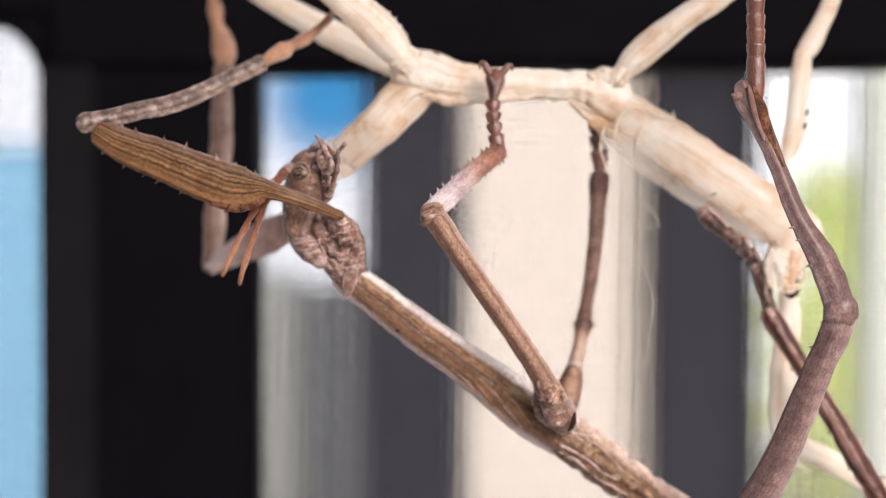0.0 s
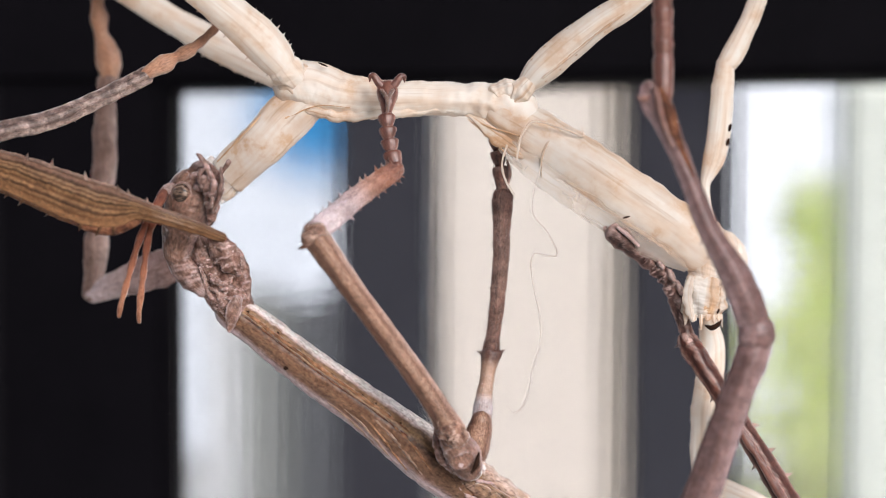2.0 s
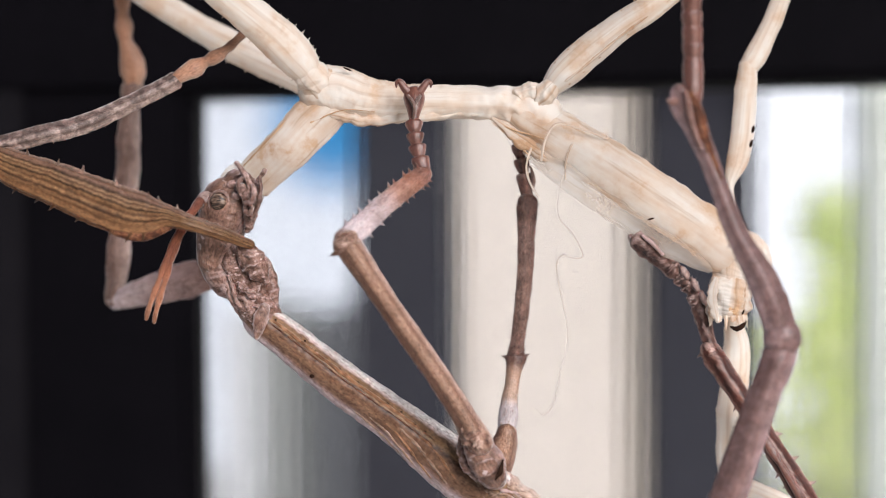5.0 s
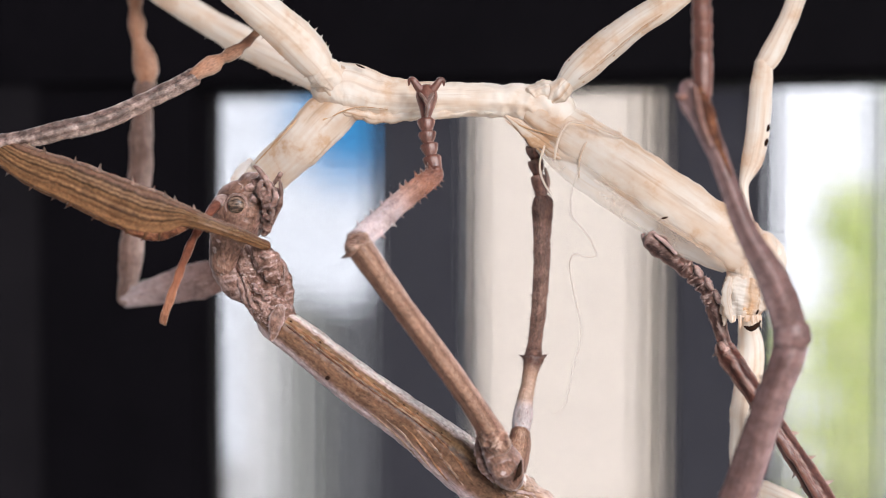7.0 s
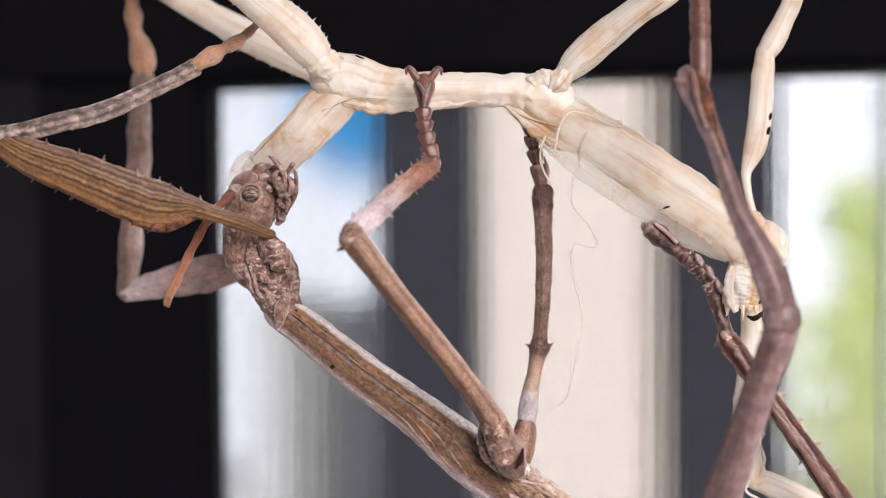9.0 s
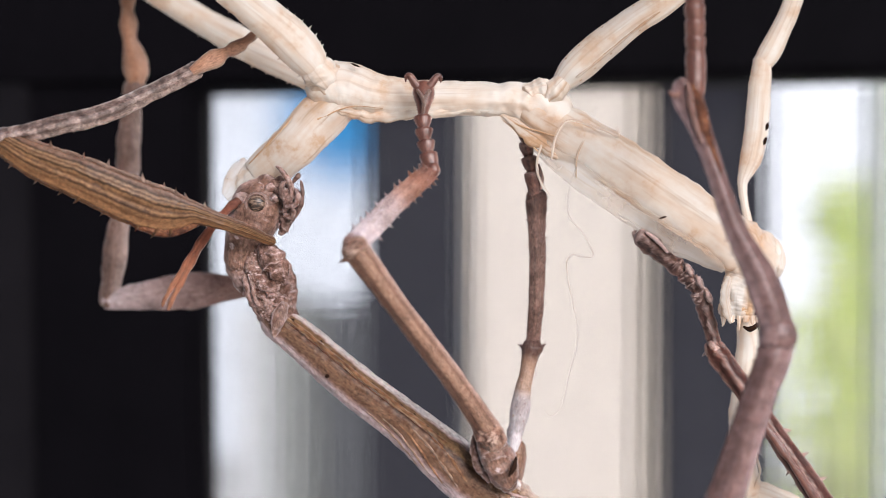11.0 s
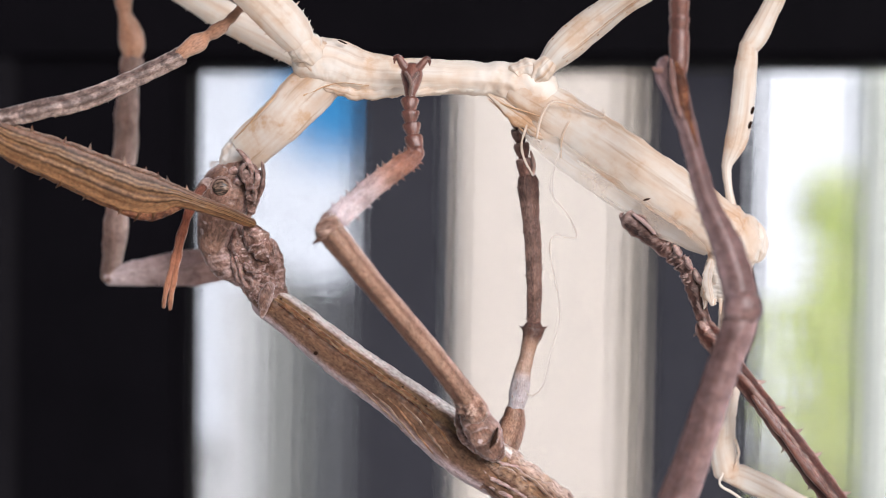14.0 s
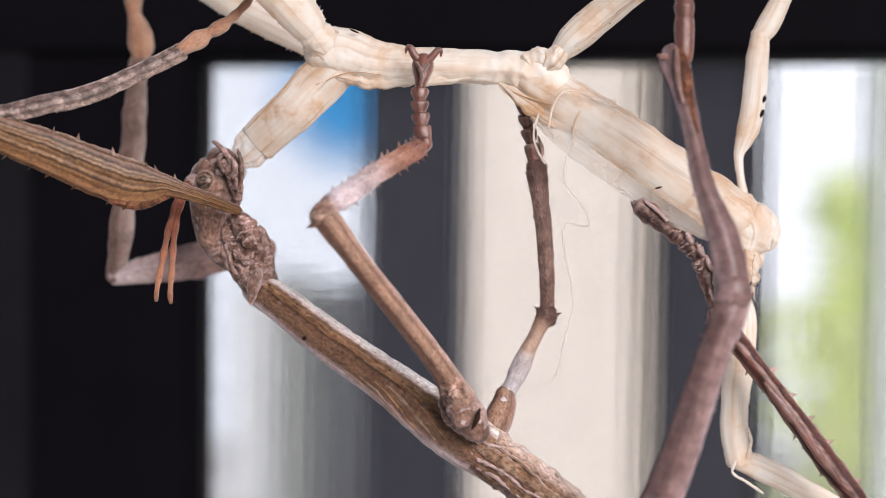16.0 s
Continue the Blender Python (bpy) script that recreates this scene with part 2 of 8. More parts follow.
MIDSHIN = cuticle("spiny_shin_cuticle", (0.160, 0.082, 0.063), (0.298, 0.184, 0.156), (0.479, 0.337, 0.312), streak=0.3, spots=0.45, fine=1600,
                  along=[(0.0, (0.171, 0.090, 0.069)), (1.2, (0.494, 0.430, 0.445)), (5.5, (0.465, 0.385, 0.387)), (8.5, (0.294, 0.165, 0.122)), (11.0, (0.228, 0.095, 0.053)), (13.5, (0.142, 0.055, 0.034))])
FARTHIGH = cuticle("dotted_thigh_cuticle", (0.095, 0.060, 0.042), (0.228, 0.160, 0.127), (0.399, 0.330, 0.307), streak=0.3, spots=0.25, relief=0.15, fine=1400,
                   along=[(0.0, (0.437, 0.410, 0.424)), (6.2, (0.408, 0.370, 0.371)), (7.6, (0.30, 0.205, 0.150)), (11.0, (0.25, 0.150, 0.100)), (12.0, (0.075, 0.034, 0.025)), (12.8, (0.052, 0.021, 0.016))])
# pale sides of the bands paint highlights along the shin
FARSHIN = cuticle("dark_shin_cuticle", (0.032, 0.012, 0.010), (0.097, 0.045, 0.032), (0.195, 0.103, 0.079), streak=0.5, spots=0.5, hold=0.3, patches=0.35,
                  along=[(0.0, (0.090, 0.042, 0.033)), (3.0, (0.235, 0.145, 0.115)), (10.0, (0.225, 0.145, 0.118)), (16.2, (0.165, 0.102, 0.084)), (17.4, (0.020, 0.008, 0.007)), (19, (0.034, 0.014, 0.011))],
                  bands=[(0.0, (0.22, 0.145, 0.12)), (0.14, (0.085, 0.044, 0.033)), (0.45, (0.150, 0.090, 0.070)), (0.70, (0.26, 0.180, 0.150)), (0.86, (0.17, 0.105, 0.085)), (1.0, (0.42, 0.335, 0.30))])
PALELEG = cuticle("pale_leg_cuticle", (0.110, 0.062, 0.047), (0.200, 0.130, 0.105), (0.300, 0.220, 0.190), streak=0.5, spots=0.4, sheen=0.3, hold=0.65,
                  bands=[(0.0, (0.32, 0.26, 0.235)), (0.3, (0.19, 0.135, 0.115)), (0.5, (0.115, 0.070, 0.055)), (0.75, (0.125, 0.072, 0.054)), (1.0, (0.22, 0.155, 0.13))])
ROSE = cuticle("rosy_cuticle", (0.150, 0.085, 0.075), (0.290, 0.205, 0.195), (0.420, 0.335, 0.330), streak=0.5, spots=0.4, sheen=0.4,
               along=[(0.0, (0.17, 0.083, 0.060)), (6.0, (0.20, 0.112, 0.088)), (13.0, (0.25, 0.170, 0.152)), (20.0, (0.40, 0.325, 0.32))])
# pale lilac side paints in sky reflection, dark side the shade
HIND = cuticle("hind_leg_cuticle", (0.120, 0.064, 0.058), (0.180, 0.112, 0.106), (0.270, 0.195, 0.198), streak=0.6, spots=0.08, sheen=0.6, rough=0.45, relief=0.08, mottle=0.25, gloss=0.3, hold=0.6, patches=0.25,
               bands=[(0.0, (0.11, 0.060, 0.050)), (0.2, (0.075, 0.039, 0.032)), (0.42, (0.105, 0.057, 0.047)), (0.62, (0.155, 0.092, 0.082)), (0.82, (0.26, 0.175, 0.170)), (1.0, (0.36, 0.27, 0.275))])
# first and last stops are painted rim light on a dark limb
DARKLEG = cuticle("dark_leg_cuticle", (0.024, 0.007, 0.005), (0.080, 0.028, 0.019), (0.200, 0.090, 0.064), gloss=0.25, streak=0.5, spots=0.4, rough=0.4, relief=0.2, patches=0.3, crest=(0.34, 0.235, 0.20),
                  bands=[(0.0, (0.32, 0.215, 0.19)), (0.10, (0.17, 0.092, 0.072)), (0.20, (0.034, 0.011, 0.008)), (0.38, (0.075, 0.026, 0.018)), (0.48, (0.160, 0.070, 0.048)), (0.60, (0.030, 0.010, 0.007)), (0.84, (0.060, 0.022, 0.016)), (0.92, (0.15, 0.080, 0.062)), (1.0, (0.26, 0.17, 0.15))])
# pale edge stops imitate light shining through the rims of the segments
TARSUS = cuticle("tarsus_cuticle", (0.038, 0.011, 0.008), (0.100, 0.037, 0.026), (0.210, 0.105, 0.078), gloss=0.4, streak=0.35, spots=0.4, rough=0.32, relief=0.2, sheen=0.5,
                 bands=[(0.0, (0.36, 0.255, 0.22)), (0.14, (0.26, 0.150, 0.120)), (0.24, (0.095, 0.038, 0.028)), (0.42, (0.150, 0.066, 0.045)), (0.60, (0.080, 0.030, 0.021)), (0.78, (0.120, 0.052, 0.038)), (0.87, (0.28, 0.170, 0.140)), (1.0, (0.38, 0.275, 0.245))])
ORANGE = cuticle("orange_tarsus_cuticle", (0.150, 0.062, 0.034), (0.275, 0.145, 0.090), (0.42, 0.27, 0.20), streak=0.4, spots=0.25, relief=0.2, mottle=0.25,
                 bands=[(0.0, (0.50, 0.38, 0.31)), (0.2, (0.37, 0.225, 0.155)), (0.5, (0.29, 0.145, 0.085)), (0.8, (0.34, 0.195, 0.130)), (1.0, (0.50, 0.38, 0.31))])
FEELER = cuticle("antenna_cuticle", (0.090, 0.024, 0.014), (0.190, 0.062, 0.032), (0.29, 0.125, 0.072), streak=0.3, spots=0.6,
                 along=[(0.0, (0.060, 0.025, 0.018)), (3.0, (0.165, 0.048, 0.026)), (9.0, (0.215, 0.085, 0.047)), (16.0, (0.30, 0.148, 0.085))])
SKIN = shed("shed_skin_thick", 0.42, 0.12, 0.34, 1.0, 0.34)
SKIN_LONG = shed("shed_skin_creased", 0.5, 0.25, 0.55, 1.0, 0.34, 6.0)
SKIN_SHEER = shed("shed_skin_sheer", 0.5, 0.36, 0.6)
SKIN_VEIL = shed("shed_skin_veil", 0.5, 0.66, 0.35)
SKIN_SCRAP = shed("shed_skin_scrap", 0.5, 0.6, 0.4, 0.97, 0.1)
SKIN_GOLD = shed("shed_skin_golden", 0.48, 0.18, 0.7, 1.0, 0.12, 5.5)
SKIN_THIN = shed("shed_skin_thin", 0.5, 0.55, 0.35)
SKIN_AMBER = shed("shed_skin_amber", 0.45, 0.15, 0.95, 0.90, 0.0)
SCAR = plain("amber_scar", (0.30, 0.165, 0.075), (0.52, 0.34, 0.19), 900)
DARK_MARK = plain("dark_mark", (0.012, 0.006, 0.004), (0.03, 0.015, 0.009), 900, 0.9)
DARK_MARK.node_tree.nodes["Principled BSDF"].inputs["Specular IOR Level"].default_value = 0.05
eye_ = Shader("eye_facets").set(Roughness=0.45)
eye_.color(eye_.ramp(eye_.noise(2600, 3.0, (0.4, 1.0, 1.6)), [(0.40, (0.004, 0.003, 0.002)), (0.48, (0.050, 0.026, 0.015)), (0.60, (0.20, 0.135, 0.095))]))
EYE = eye_.mat

# ---- building helpers ----
ORIGIN = {}


def at(u, v, w):
    return AXIS + Vector((u, w, v)) * 0.001


def thing(name, origin, label, category, group="", kind=""):
    ob = new(name)
    ob.empty_display_size = 0.003
    ob.location = origin
    ORIGIN[ob] = Vector(origin)
    return tagged(ob, label, category, group, kind)


def part(name, bm, material, parent, label="", origin=None, smooth=True):
    """One mesh object under a thing or under a part; its joint is its origin."""
    o = Vector(origin) if origin is not None else ORIGIN[parent]
    for v in bm.verts:
        v.co -= o
    bmesh.ops.recalc_face_normals(bm, faces=bm.faces)
    me = bpy.data.meshes.new(name)
    bm.to_mesh(me)
    bm.free()
    me.materials.append(material)
    if smooth:
        me.polygons.foreach_set("use_smooth", [True] * len(me.polygons))
    ob = new(name, me)
    ob.parent = parent
    ob.location = o - ORIGIN[parent]
    ORIGIN[ob] = o
    return tagged(ob, label)


def solid(name, bm, material, label, category, origin=(0, 0, 0), kind="", group="", smooth=False):
    """A thing, or a piece of the setting, that is one mesh."""
    o = Vector(origin)
    for v in bm.verts:
        v.co -= o
    me = bpy.data.meshes.new(name)
    bm.to_mesh(me)
    bm.free()
    me.materials.append(material)
    if smooth:
        me.polygons.foreach_set("use_smooth", [True] * len(me.polygons))
    ob = new(name, me)
    ob.location = o
    ORIGIN[ob] = o
    return tagged(ob, label, category, group, kind)


def glide(rows, n):
    """Points along a smooth line through the rows (Catmull-Rom), with their radii."""
    p = [np.array(r, float) for r in rows]
    p = [2 * p[0] - p[1]] + p + [2 * p[-1] - p[-2]]
    out = []
    for i in range(1, len(p) - 2):
        for k in range(n):
            t = k / n
            a, b, c, d = p[i - 1:i + 3]
            out.append(0.5 * (2 * b + (c - a) * t + (2 * a - 5 * b + 4 * c - d) * t * t + (3 * b - a - 3 * c + d) * t ** 3))
    out.append(p[-2])
    return out


def cone(bm, foot, tip, r, sides=5, uvl=None, uv=(0, 0)):
    ax = (tip - foot).normalized()
    s = ax.orthogonal().normalized()
    b = ax.cross(s)
    ring = [bm.verts.new(foot + (s * math.cos(6.2832 * k / sides) + b * math.sin(6.2832 * k / sides)) * r) for k in range(sides)]
    top = bm.verts.new(tip)
    for k in range(sides):
        f = bm.faces.new((ring[k], ring[(k + 1) % sides], top))
        if uvl:
            for lp in f.loops:
                lp[uvl].uv = uv


def limb(rows, sides=18, n=6, ridge=(), rough=0.05, grit=0.35, seed=0, spines=(), caps=(1.0, 1.0), bm=None, wavy=0.0, folds=()):
    """A hollow-looking limb through rows of (u, v, w, half width, half depth) in mm.
    ridge: (number, height) of lengthwise keels; rough: uneven girth; grit: how fine the
    unevenness is; spines: (side, count, length in mm, from, to) rows of thorns; wavy: lobes along the edges;
    folds: (height in mm, size in mm) of crumpled folds."""
    bm = bm or bmesh.new()
    uvl = bm.loops.layers.uv.verify()
    pts = glide(rows, n)
    pos = [at(*q[:3]) for q in pts]
    rings, run, length = [], [], 0.0
    shift = Vector((seed * 3.17, seed * 1.31, seed * 7.7))
    m = len(pts)
    stations = []
    for i, q in enumerate(pts):
        tan = (pos[min(i + 1, m - 1)] - pos[max(i - 1, 0)]).normalized()
        if i:
            length += (pos[i] - pos[i - 1]).length * 1000
        stations.append((pos[i], tan, max(q[3], 0.02), max(q[4], 0.02), length))
    full = []
    c0, t0, a0, b0, l0 = stations[0]
    r0 = min(a0, b0) * 0.001 * caps[0]
    for h in (1.0, 0.8, 0.45):
        f = math.sqrt(1 - h * h) if h < 1 else 0.06
        full.append((c0 - t0 * r0 * h, t0, a0 * f, b0 * f, l0 - h * r0 * 1000))
    full += stations
    c1, t1, a1, b1, l1 = stations[-1]
    r1 = min(a1, b1) * 0.001 * caps[1]
    for h in (0.45, 0.8, 1.0):
        f = math.sqrt(1 - h * h) if h < 1 else 0.06
        full.append((c1 + t1 * r1 * h, t1, a1 * f, b1 * f, l1 + h * r1 * 1000))
    keel = 1.0 + sum(amp for cnt, amp in ridge if amp >= 0.08)
    for c, tan, a, b, s_ in full:
        side = tan.cross(Vector((0, 1, 0)))
        side = side.normalized() if side.length > 0.05 else Vector((1, 0, 0))
        deep = side.cross(tan).normalized()
        ring = []
        for k in range(sides):
            th = 2 * math.pi * k / sides
            d = 1.0
            for cnt, amp in ridge:
                d += amp * math.cos(cnt * th + (0.4 if amp < 0.08 else 0.15) * math.sin(s_ * 0.25))
            d /= keel
            raw = c + (side * math.cos(th) * a + deep * math.sin(th) * b) * 0.001
            d += rough * 1.6 * noise.noise((raw * 1000) * grit + shift) + rough * 0.8 * noise.noise((raw * 1000) * grit * 3.1 + shift) + rough * 0.45 * noise.noise((raw * 1000) * grit * 8.3 + shift)
            if wavy:
                d += wavy * math.sin(s_ * 2.1 + seed) * abs(math.cos(th))
            if folds:
                q_ = raw * 1000 / folds[1] + shift
                q_ += noise.noise_vector(q_ * 0.6) * 0.8
                d += folds[0] / max(a, b, 0.4) * (0.5 - 2.2 * abs(noise.noise(q_)) + 0.2 * noise.noise(q_ * 2.3))
            ring.append(bm.verts.new(c + (side * math.cos(th) * a + deep * math.sin(th) * b) * 0.001 * d))
        rings.append(ring)
        run.append(s_)
    for i in range(len(rings) - 1):
        for k in range(sides):
            k2 = (k + 1) % sides
            f = bm.faces.new((rings[i][k], rings[i][k2], rings[i + 1][k2], rings[i + 1][k]))
            vs = ((run[i], k), (run[i], k + 1), (run[i + 1], k + 1), (run[i + 1], k))
            for lp, (uu, kk) in zip(f.loops, vs):
                lp[uvl].uv = (uu, kk / sides)
    bm.faces.new(rings[0])
    bm.faces.new(rings[-1])
    rnd = random.Random(seed + 11)
    for which, count, ln, lo, hi in spines:
        for k in range(count):
            f = lo + (hi - lo) * (k + rnd.uniform(0.2, 0.8)) / count
            j = min(max(int(f * (m - 1)), 1), m - 2)
            c, tan, a, b, _ = stations[j]
            side = tan.cross(Vector((0, 1, 0))).normalized()
            deep = side.cross(tan).normalized()
            th = {"l": math.pi, "r": 0.0, "f": None}[which]
            if th is None:
                th = rnd.uniform(0, 6.28)
            th += rnd.uniform(-0.35, 0.35)
            out = side * math.cos(th) * a + deep * math.sin(th) * b
            foot = c + out * 0.00088
            way = (out.normalized() + tan * rnd.uniform(0.1, 0.7)).normalized()
            sz = ln * rnd.uniform(0.6, 1.15)
            cone(bm, foot, foot + way * sz * 0.001 + out * 0.00012, sz * 0.00042, 5, uvl, (stations[j][4], (th / (2 * math.pi)) % 1.0))
    return bm


def lay(rows, places, v, girth, lift=0.0):
    """Rows for a line laid on the skin of the limb that goes through rows: at these places (0 to 1) along it,
    v turns round it (0.75 is the face towards the open side), girth its half width in mm."""
    pts = glide(rows, 12)
    out = []
    for k, f in enumerate(places):
        i = min(max(int(f * (len(pts) - 1)), 1), len(pts) - 2)
        tan = (Vector(pts[i + 1][:3]) - Vector(pts[i - 1][:3])).normalized()
        tan = Vector((tan.x, tan.z, tan.y))
        side = tan.cross(Vector((0, 1, 0))).normalized()
        deep = side.cross(tan).normalized()
        th = 2 * math.pi * (v[k] if isinstance(v, (list, tuple)) else v)
        o = side * math.cos(th) * (pts[i][3] + lift) + deep * math.sin(th) * (pts[i][4] + lift)
        g = girth * (0.45 if k in (0, len(places) - 1) else 1.0)
        out.append((pts[i][0] + o.x, pts[i][1] + o.z, pts[i][2] + o.y, g, g))
    return out


def blob(c, ax, r, sides=14, rings=9, bm=None, rough=0.06, grit=0.6, seed=0, folds=()):
    """An uneven egg at c (mm) with its length along ax (mm vector) and half widths r = (across, deep)."""
    a = Vector(ax)
    h = a.length
    a.normalize()
    rows = []
    for k in range(rings):
        f = -0.985 + 1.97 * k / (rings - 1)
        q = math.sqrt(1 - f * f)
        rows.append((c[0] + a.x * h * f, c[1] + a.z * h * f, c[2] + a.y * h * f, r[0] * q, r[1] * q))
    return limb(rows, sides, 2, rough=rough, grit=grit, seed=seed, bm=bm, caps=(0.3, 0.3), folds=folds)


def beads(path, count, slim, wide, deep=0.72, first=1.0):
    """Rows for a jointed foot: cup-shaped segments along a path of (u, v, w), each flaring to its end."""
    p = [np.array(q, float) for q in path]
    d = [0.0]
    for a, b in zip(p, p[1:]):
        d.append(d[-1] + float(np.linalg.norm(b - a)))

    def on(f):
        x = f * d[-1]
        return [float(np.interp(x, d, [q[i] for q in p])) for i in range(3)]
    cuts = np.cumsum([0.0] + [first] + [1.0] * (count - 1))
    cuts = cuts / cuts[-1]
    rows = []
    for k in range(count):
        a, b = cuts[k], cuts[k + 1]
        for f, r in ((0.02, slim), (0.3, slim * 0.55 + wide * 0.45), (0.78, wide), (0.96, wide * 0.92)):
            rows.append((*on(a + (b - a) * f), r, r * deep))
    return rows


def block(bm, lo, hi):
    v = [bm.verts.new((x, y, z)) for x in (lo[0], hi[0]) for y in (lo[1], hi[1]) for z in (lo[2], hi[2])]
    for f in ((0, 1, 3, 2), (4, 6, 7, 5), (0, 4, 5, 1), (2, 3, 7, 6), (0, 2, 6, 4), (1, 5, 7, 3)):
        bm.faces.new([v[i] for i in f])


def bar(lo, hi, bevel=0.002, bm=None):
    bm = bm or bmesh.new()
    block(bm, lo, hi)
    if bevel:
        bmesh.ops.bevel(bm, geom=bm.edges[:], offset=bevel, segments=2, affect="EDGES")
    bmesh.ops.recalc_face_normals(bm, faces=bm.faces)
    return bm


# ---- setting ----
BLACK = plain("black_coated_frame", (0.0022, 0.0019, 0.0027), (0.0034, 0.0029, 0.0040), 60, 0.6, 0.15, 0.0004)
BLACK.node_tree.nodes["Principled BSDF"].inputs["Specular IOR Level"].default_value = 0.02
WIRE = plain("dark_screen_fibre", (0.018, 0.018, 0.020), (0.03, 0.03, 0.033), 300, 0.6)
SLATE = plain("slate_painted_board", (0.0165, 0.0165, 0.0235), (0.0235, 0.0235, 0.033), 14, 0.7, 0.3, 0.001, (30, 30, 1))
SLATE.node_tree.nodes["Principled BSDF"].inputs["Specular IOR Level"].default_value = 0.08
CREAM = plain("cream_painted_board", (0.755, 0.675, 0.585), (0.81, 0.74, 0.655), 10, 0.6, 0.3, 0.001, (40, 40, 1))
GREYP = plain("weathered_grey_panel", (0.16, 0.17, 0.16), (0.24, 0.245, 0.23), 8, 0.7, 0.3, 0.002, (20, 20, 1))
WHITEP = plain("white_painted_panel", (0.78, 0.80, 0.80), (0.86, 0.87, 0.87), 8, 0.6, 0.2, 0.001, (20, 20, 1))
GROUND = plain("pale_paving", (0.40, 0.39, 0.36), (0.54, 0.52, 0.48), 2.5, 0.8, 0.4, 0.01)

bm = bmesh.new()
bmesh.ops.create_grid(bm, x_segments=8, y_segments=8, size=60)
solid("ground", bm, GROUND, "pale paved ground under open sky", "ground", kind="structure")

# sky and clouds far behind the garden
sky_mat = Shader("bright_cloudy_sky")
pos_ = sky_mat.n.new("ShaderNodeNewGeometry").outputs["Position"]


def gap_in_cloud(x, z, size):
    d = sky_mat.n.new("ShaderNodeVectorMath")
    d.operation = "DISTANCE"
    sky_mat.l.new(pos_, d.inputs[0])
    d.inputs[1].default_value = (x, 9.0, z)
    m = sky_mat.n.new("ShaderNodeMapRange")
    sky_mat.l.new(d.outputs["Value"], m.inputs[0])
    m.inputs[1].default_value, m.inputs[2].default_value = size * 1.35, size * 0.55
    return m.outputs[0]


g1 = gap_in_cloud(-0.5352, 1.8644, 0.36)
g2 = gap_in_cloud(-2.2, 2.52, 0.27)
bright = gap_in_cloud(2.30, 1.30, 1.20)
em = sky_mat.n.new("ShaderNodeEmission")
cloud = sky_mat.mix(bright, (0.94, 0.96, 0.965), (1.25, 1.25, 1.22))
sky_mat.l.new(sky_mat.mix(g2, sky_mat.mix(g1, cloud, (0.05, 0.30, 0.60)), (0.06, 0.14, 0.36)), em.inputs[0])
em.inputs[1].default_value = SKY_GLOW
sky_mat.l.new(em.outputs[0], sky_mat.out.inputs[0])
bm = bar((-14, 9.0, -0.05), (14, 9.1, 9.0), 0)
solid("backdrop_sky", bm, sky_mat.mat, "bright cloudy sky with blue gaps", "sky", kind="structure")

# boards and panels that stand behind the screen
LEAN = Matrix.Rotation(radians(-0.7), 4, "Y")


def board(name, x0, x1, z0, z1, y, thick, mat, label, category, grooves=(), bevel_side=(), group=""):
    ob = thing(name, ((x0 + x1) / 2, y, z0), label, category, group)
    c = Vector(((x0 + x1) / 2, y, 1.2))
    lean = Matrix.Translation(c) @ LEAN @ Matrix.Translation(-c)
    bm = bar((x0, y, z0), (x1, y + thick, z1), 0.003)
    bm.transform(lean)
    part("plank", bm, mat, ob, smooth=False)
    for gx, gw, gd in grooves:
        bm = bar((gx - gw, y - gd, z0), (gx + gw, y - 0.0005, z1), 0.0012)
        bm.transform(lean)
        part("batten", bm, mat, ob, smooth=False)
    if bevel_side:
        # a slanting side face from the front edge back to (x, depth)
        xs, dp = bevel_side
        bm = bmesh.new()
        v = [bm.verts.new(p) for z in (z0, z1) for p in ((x0 - 0.0004, y, z), (x0 - 0.0004, y + dp + 0.003, z), (xs, y + dp + 0.003, z), (xs, y + dp, z))]
        for f in ((0, 1, 2, 3), (7, 6, 5, 4), (0, 4, 5, 1), (1, 5, 6, 2), (2, 6, 7, 3), (3, 7, 4, 0)):
            bm.faces.new([v[q] for q in f])
        bm.transform(lean)
        part("side_face", bm, mat, ob, smooth=False)
    return ob


ZB, ZT = 0.0, 2.4
board("dark_board", -0.0575, 0.0120, ZB, ZT, 1.2, 0.04, SLATE, "slate grey painted board standing behind the screen", "board", [(-0.0520, 0.0055, 0.012)], group="dark boards behind the screen")
board("dark_board", 0.1560, 0.2330, ZB, ZT, 1.2, 0.04, SLATE, "slate grey painted board beside the cream post", "board", [(0.2290, 0.0040, 0.010)], group="dark boards behind the screen")
# darker beige stands in for shade along the post's right edge
BEIGE = plain("beige_shaded_edge", (0.50, 0.435, 0.36), (0.58, 0.51, 0.43), 10, 0.6, 0.3, 0.001, (40, 40, 1))
post_ = board("cream_post", 0.0195, 0.1565, ZB, ZT, 1.22, 0.04, CREAM, "cream painted post standing between dark boards", "post", (), (0.0120, 0.045))
bm = bar((0.1400, 1.212, ZB), (0.1563, 1.2195, ZT), 0.0025)
bm.transform(Matrix.Translation((0.09, 1.22, 1.2)) @ LEAN @ Matrix.Translation((-0.09, -1.22, -1.2)))
part("batten", bm, BEIGE, post_, "beige strip painted as the post's shaded edge", smooth=False)
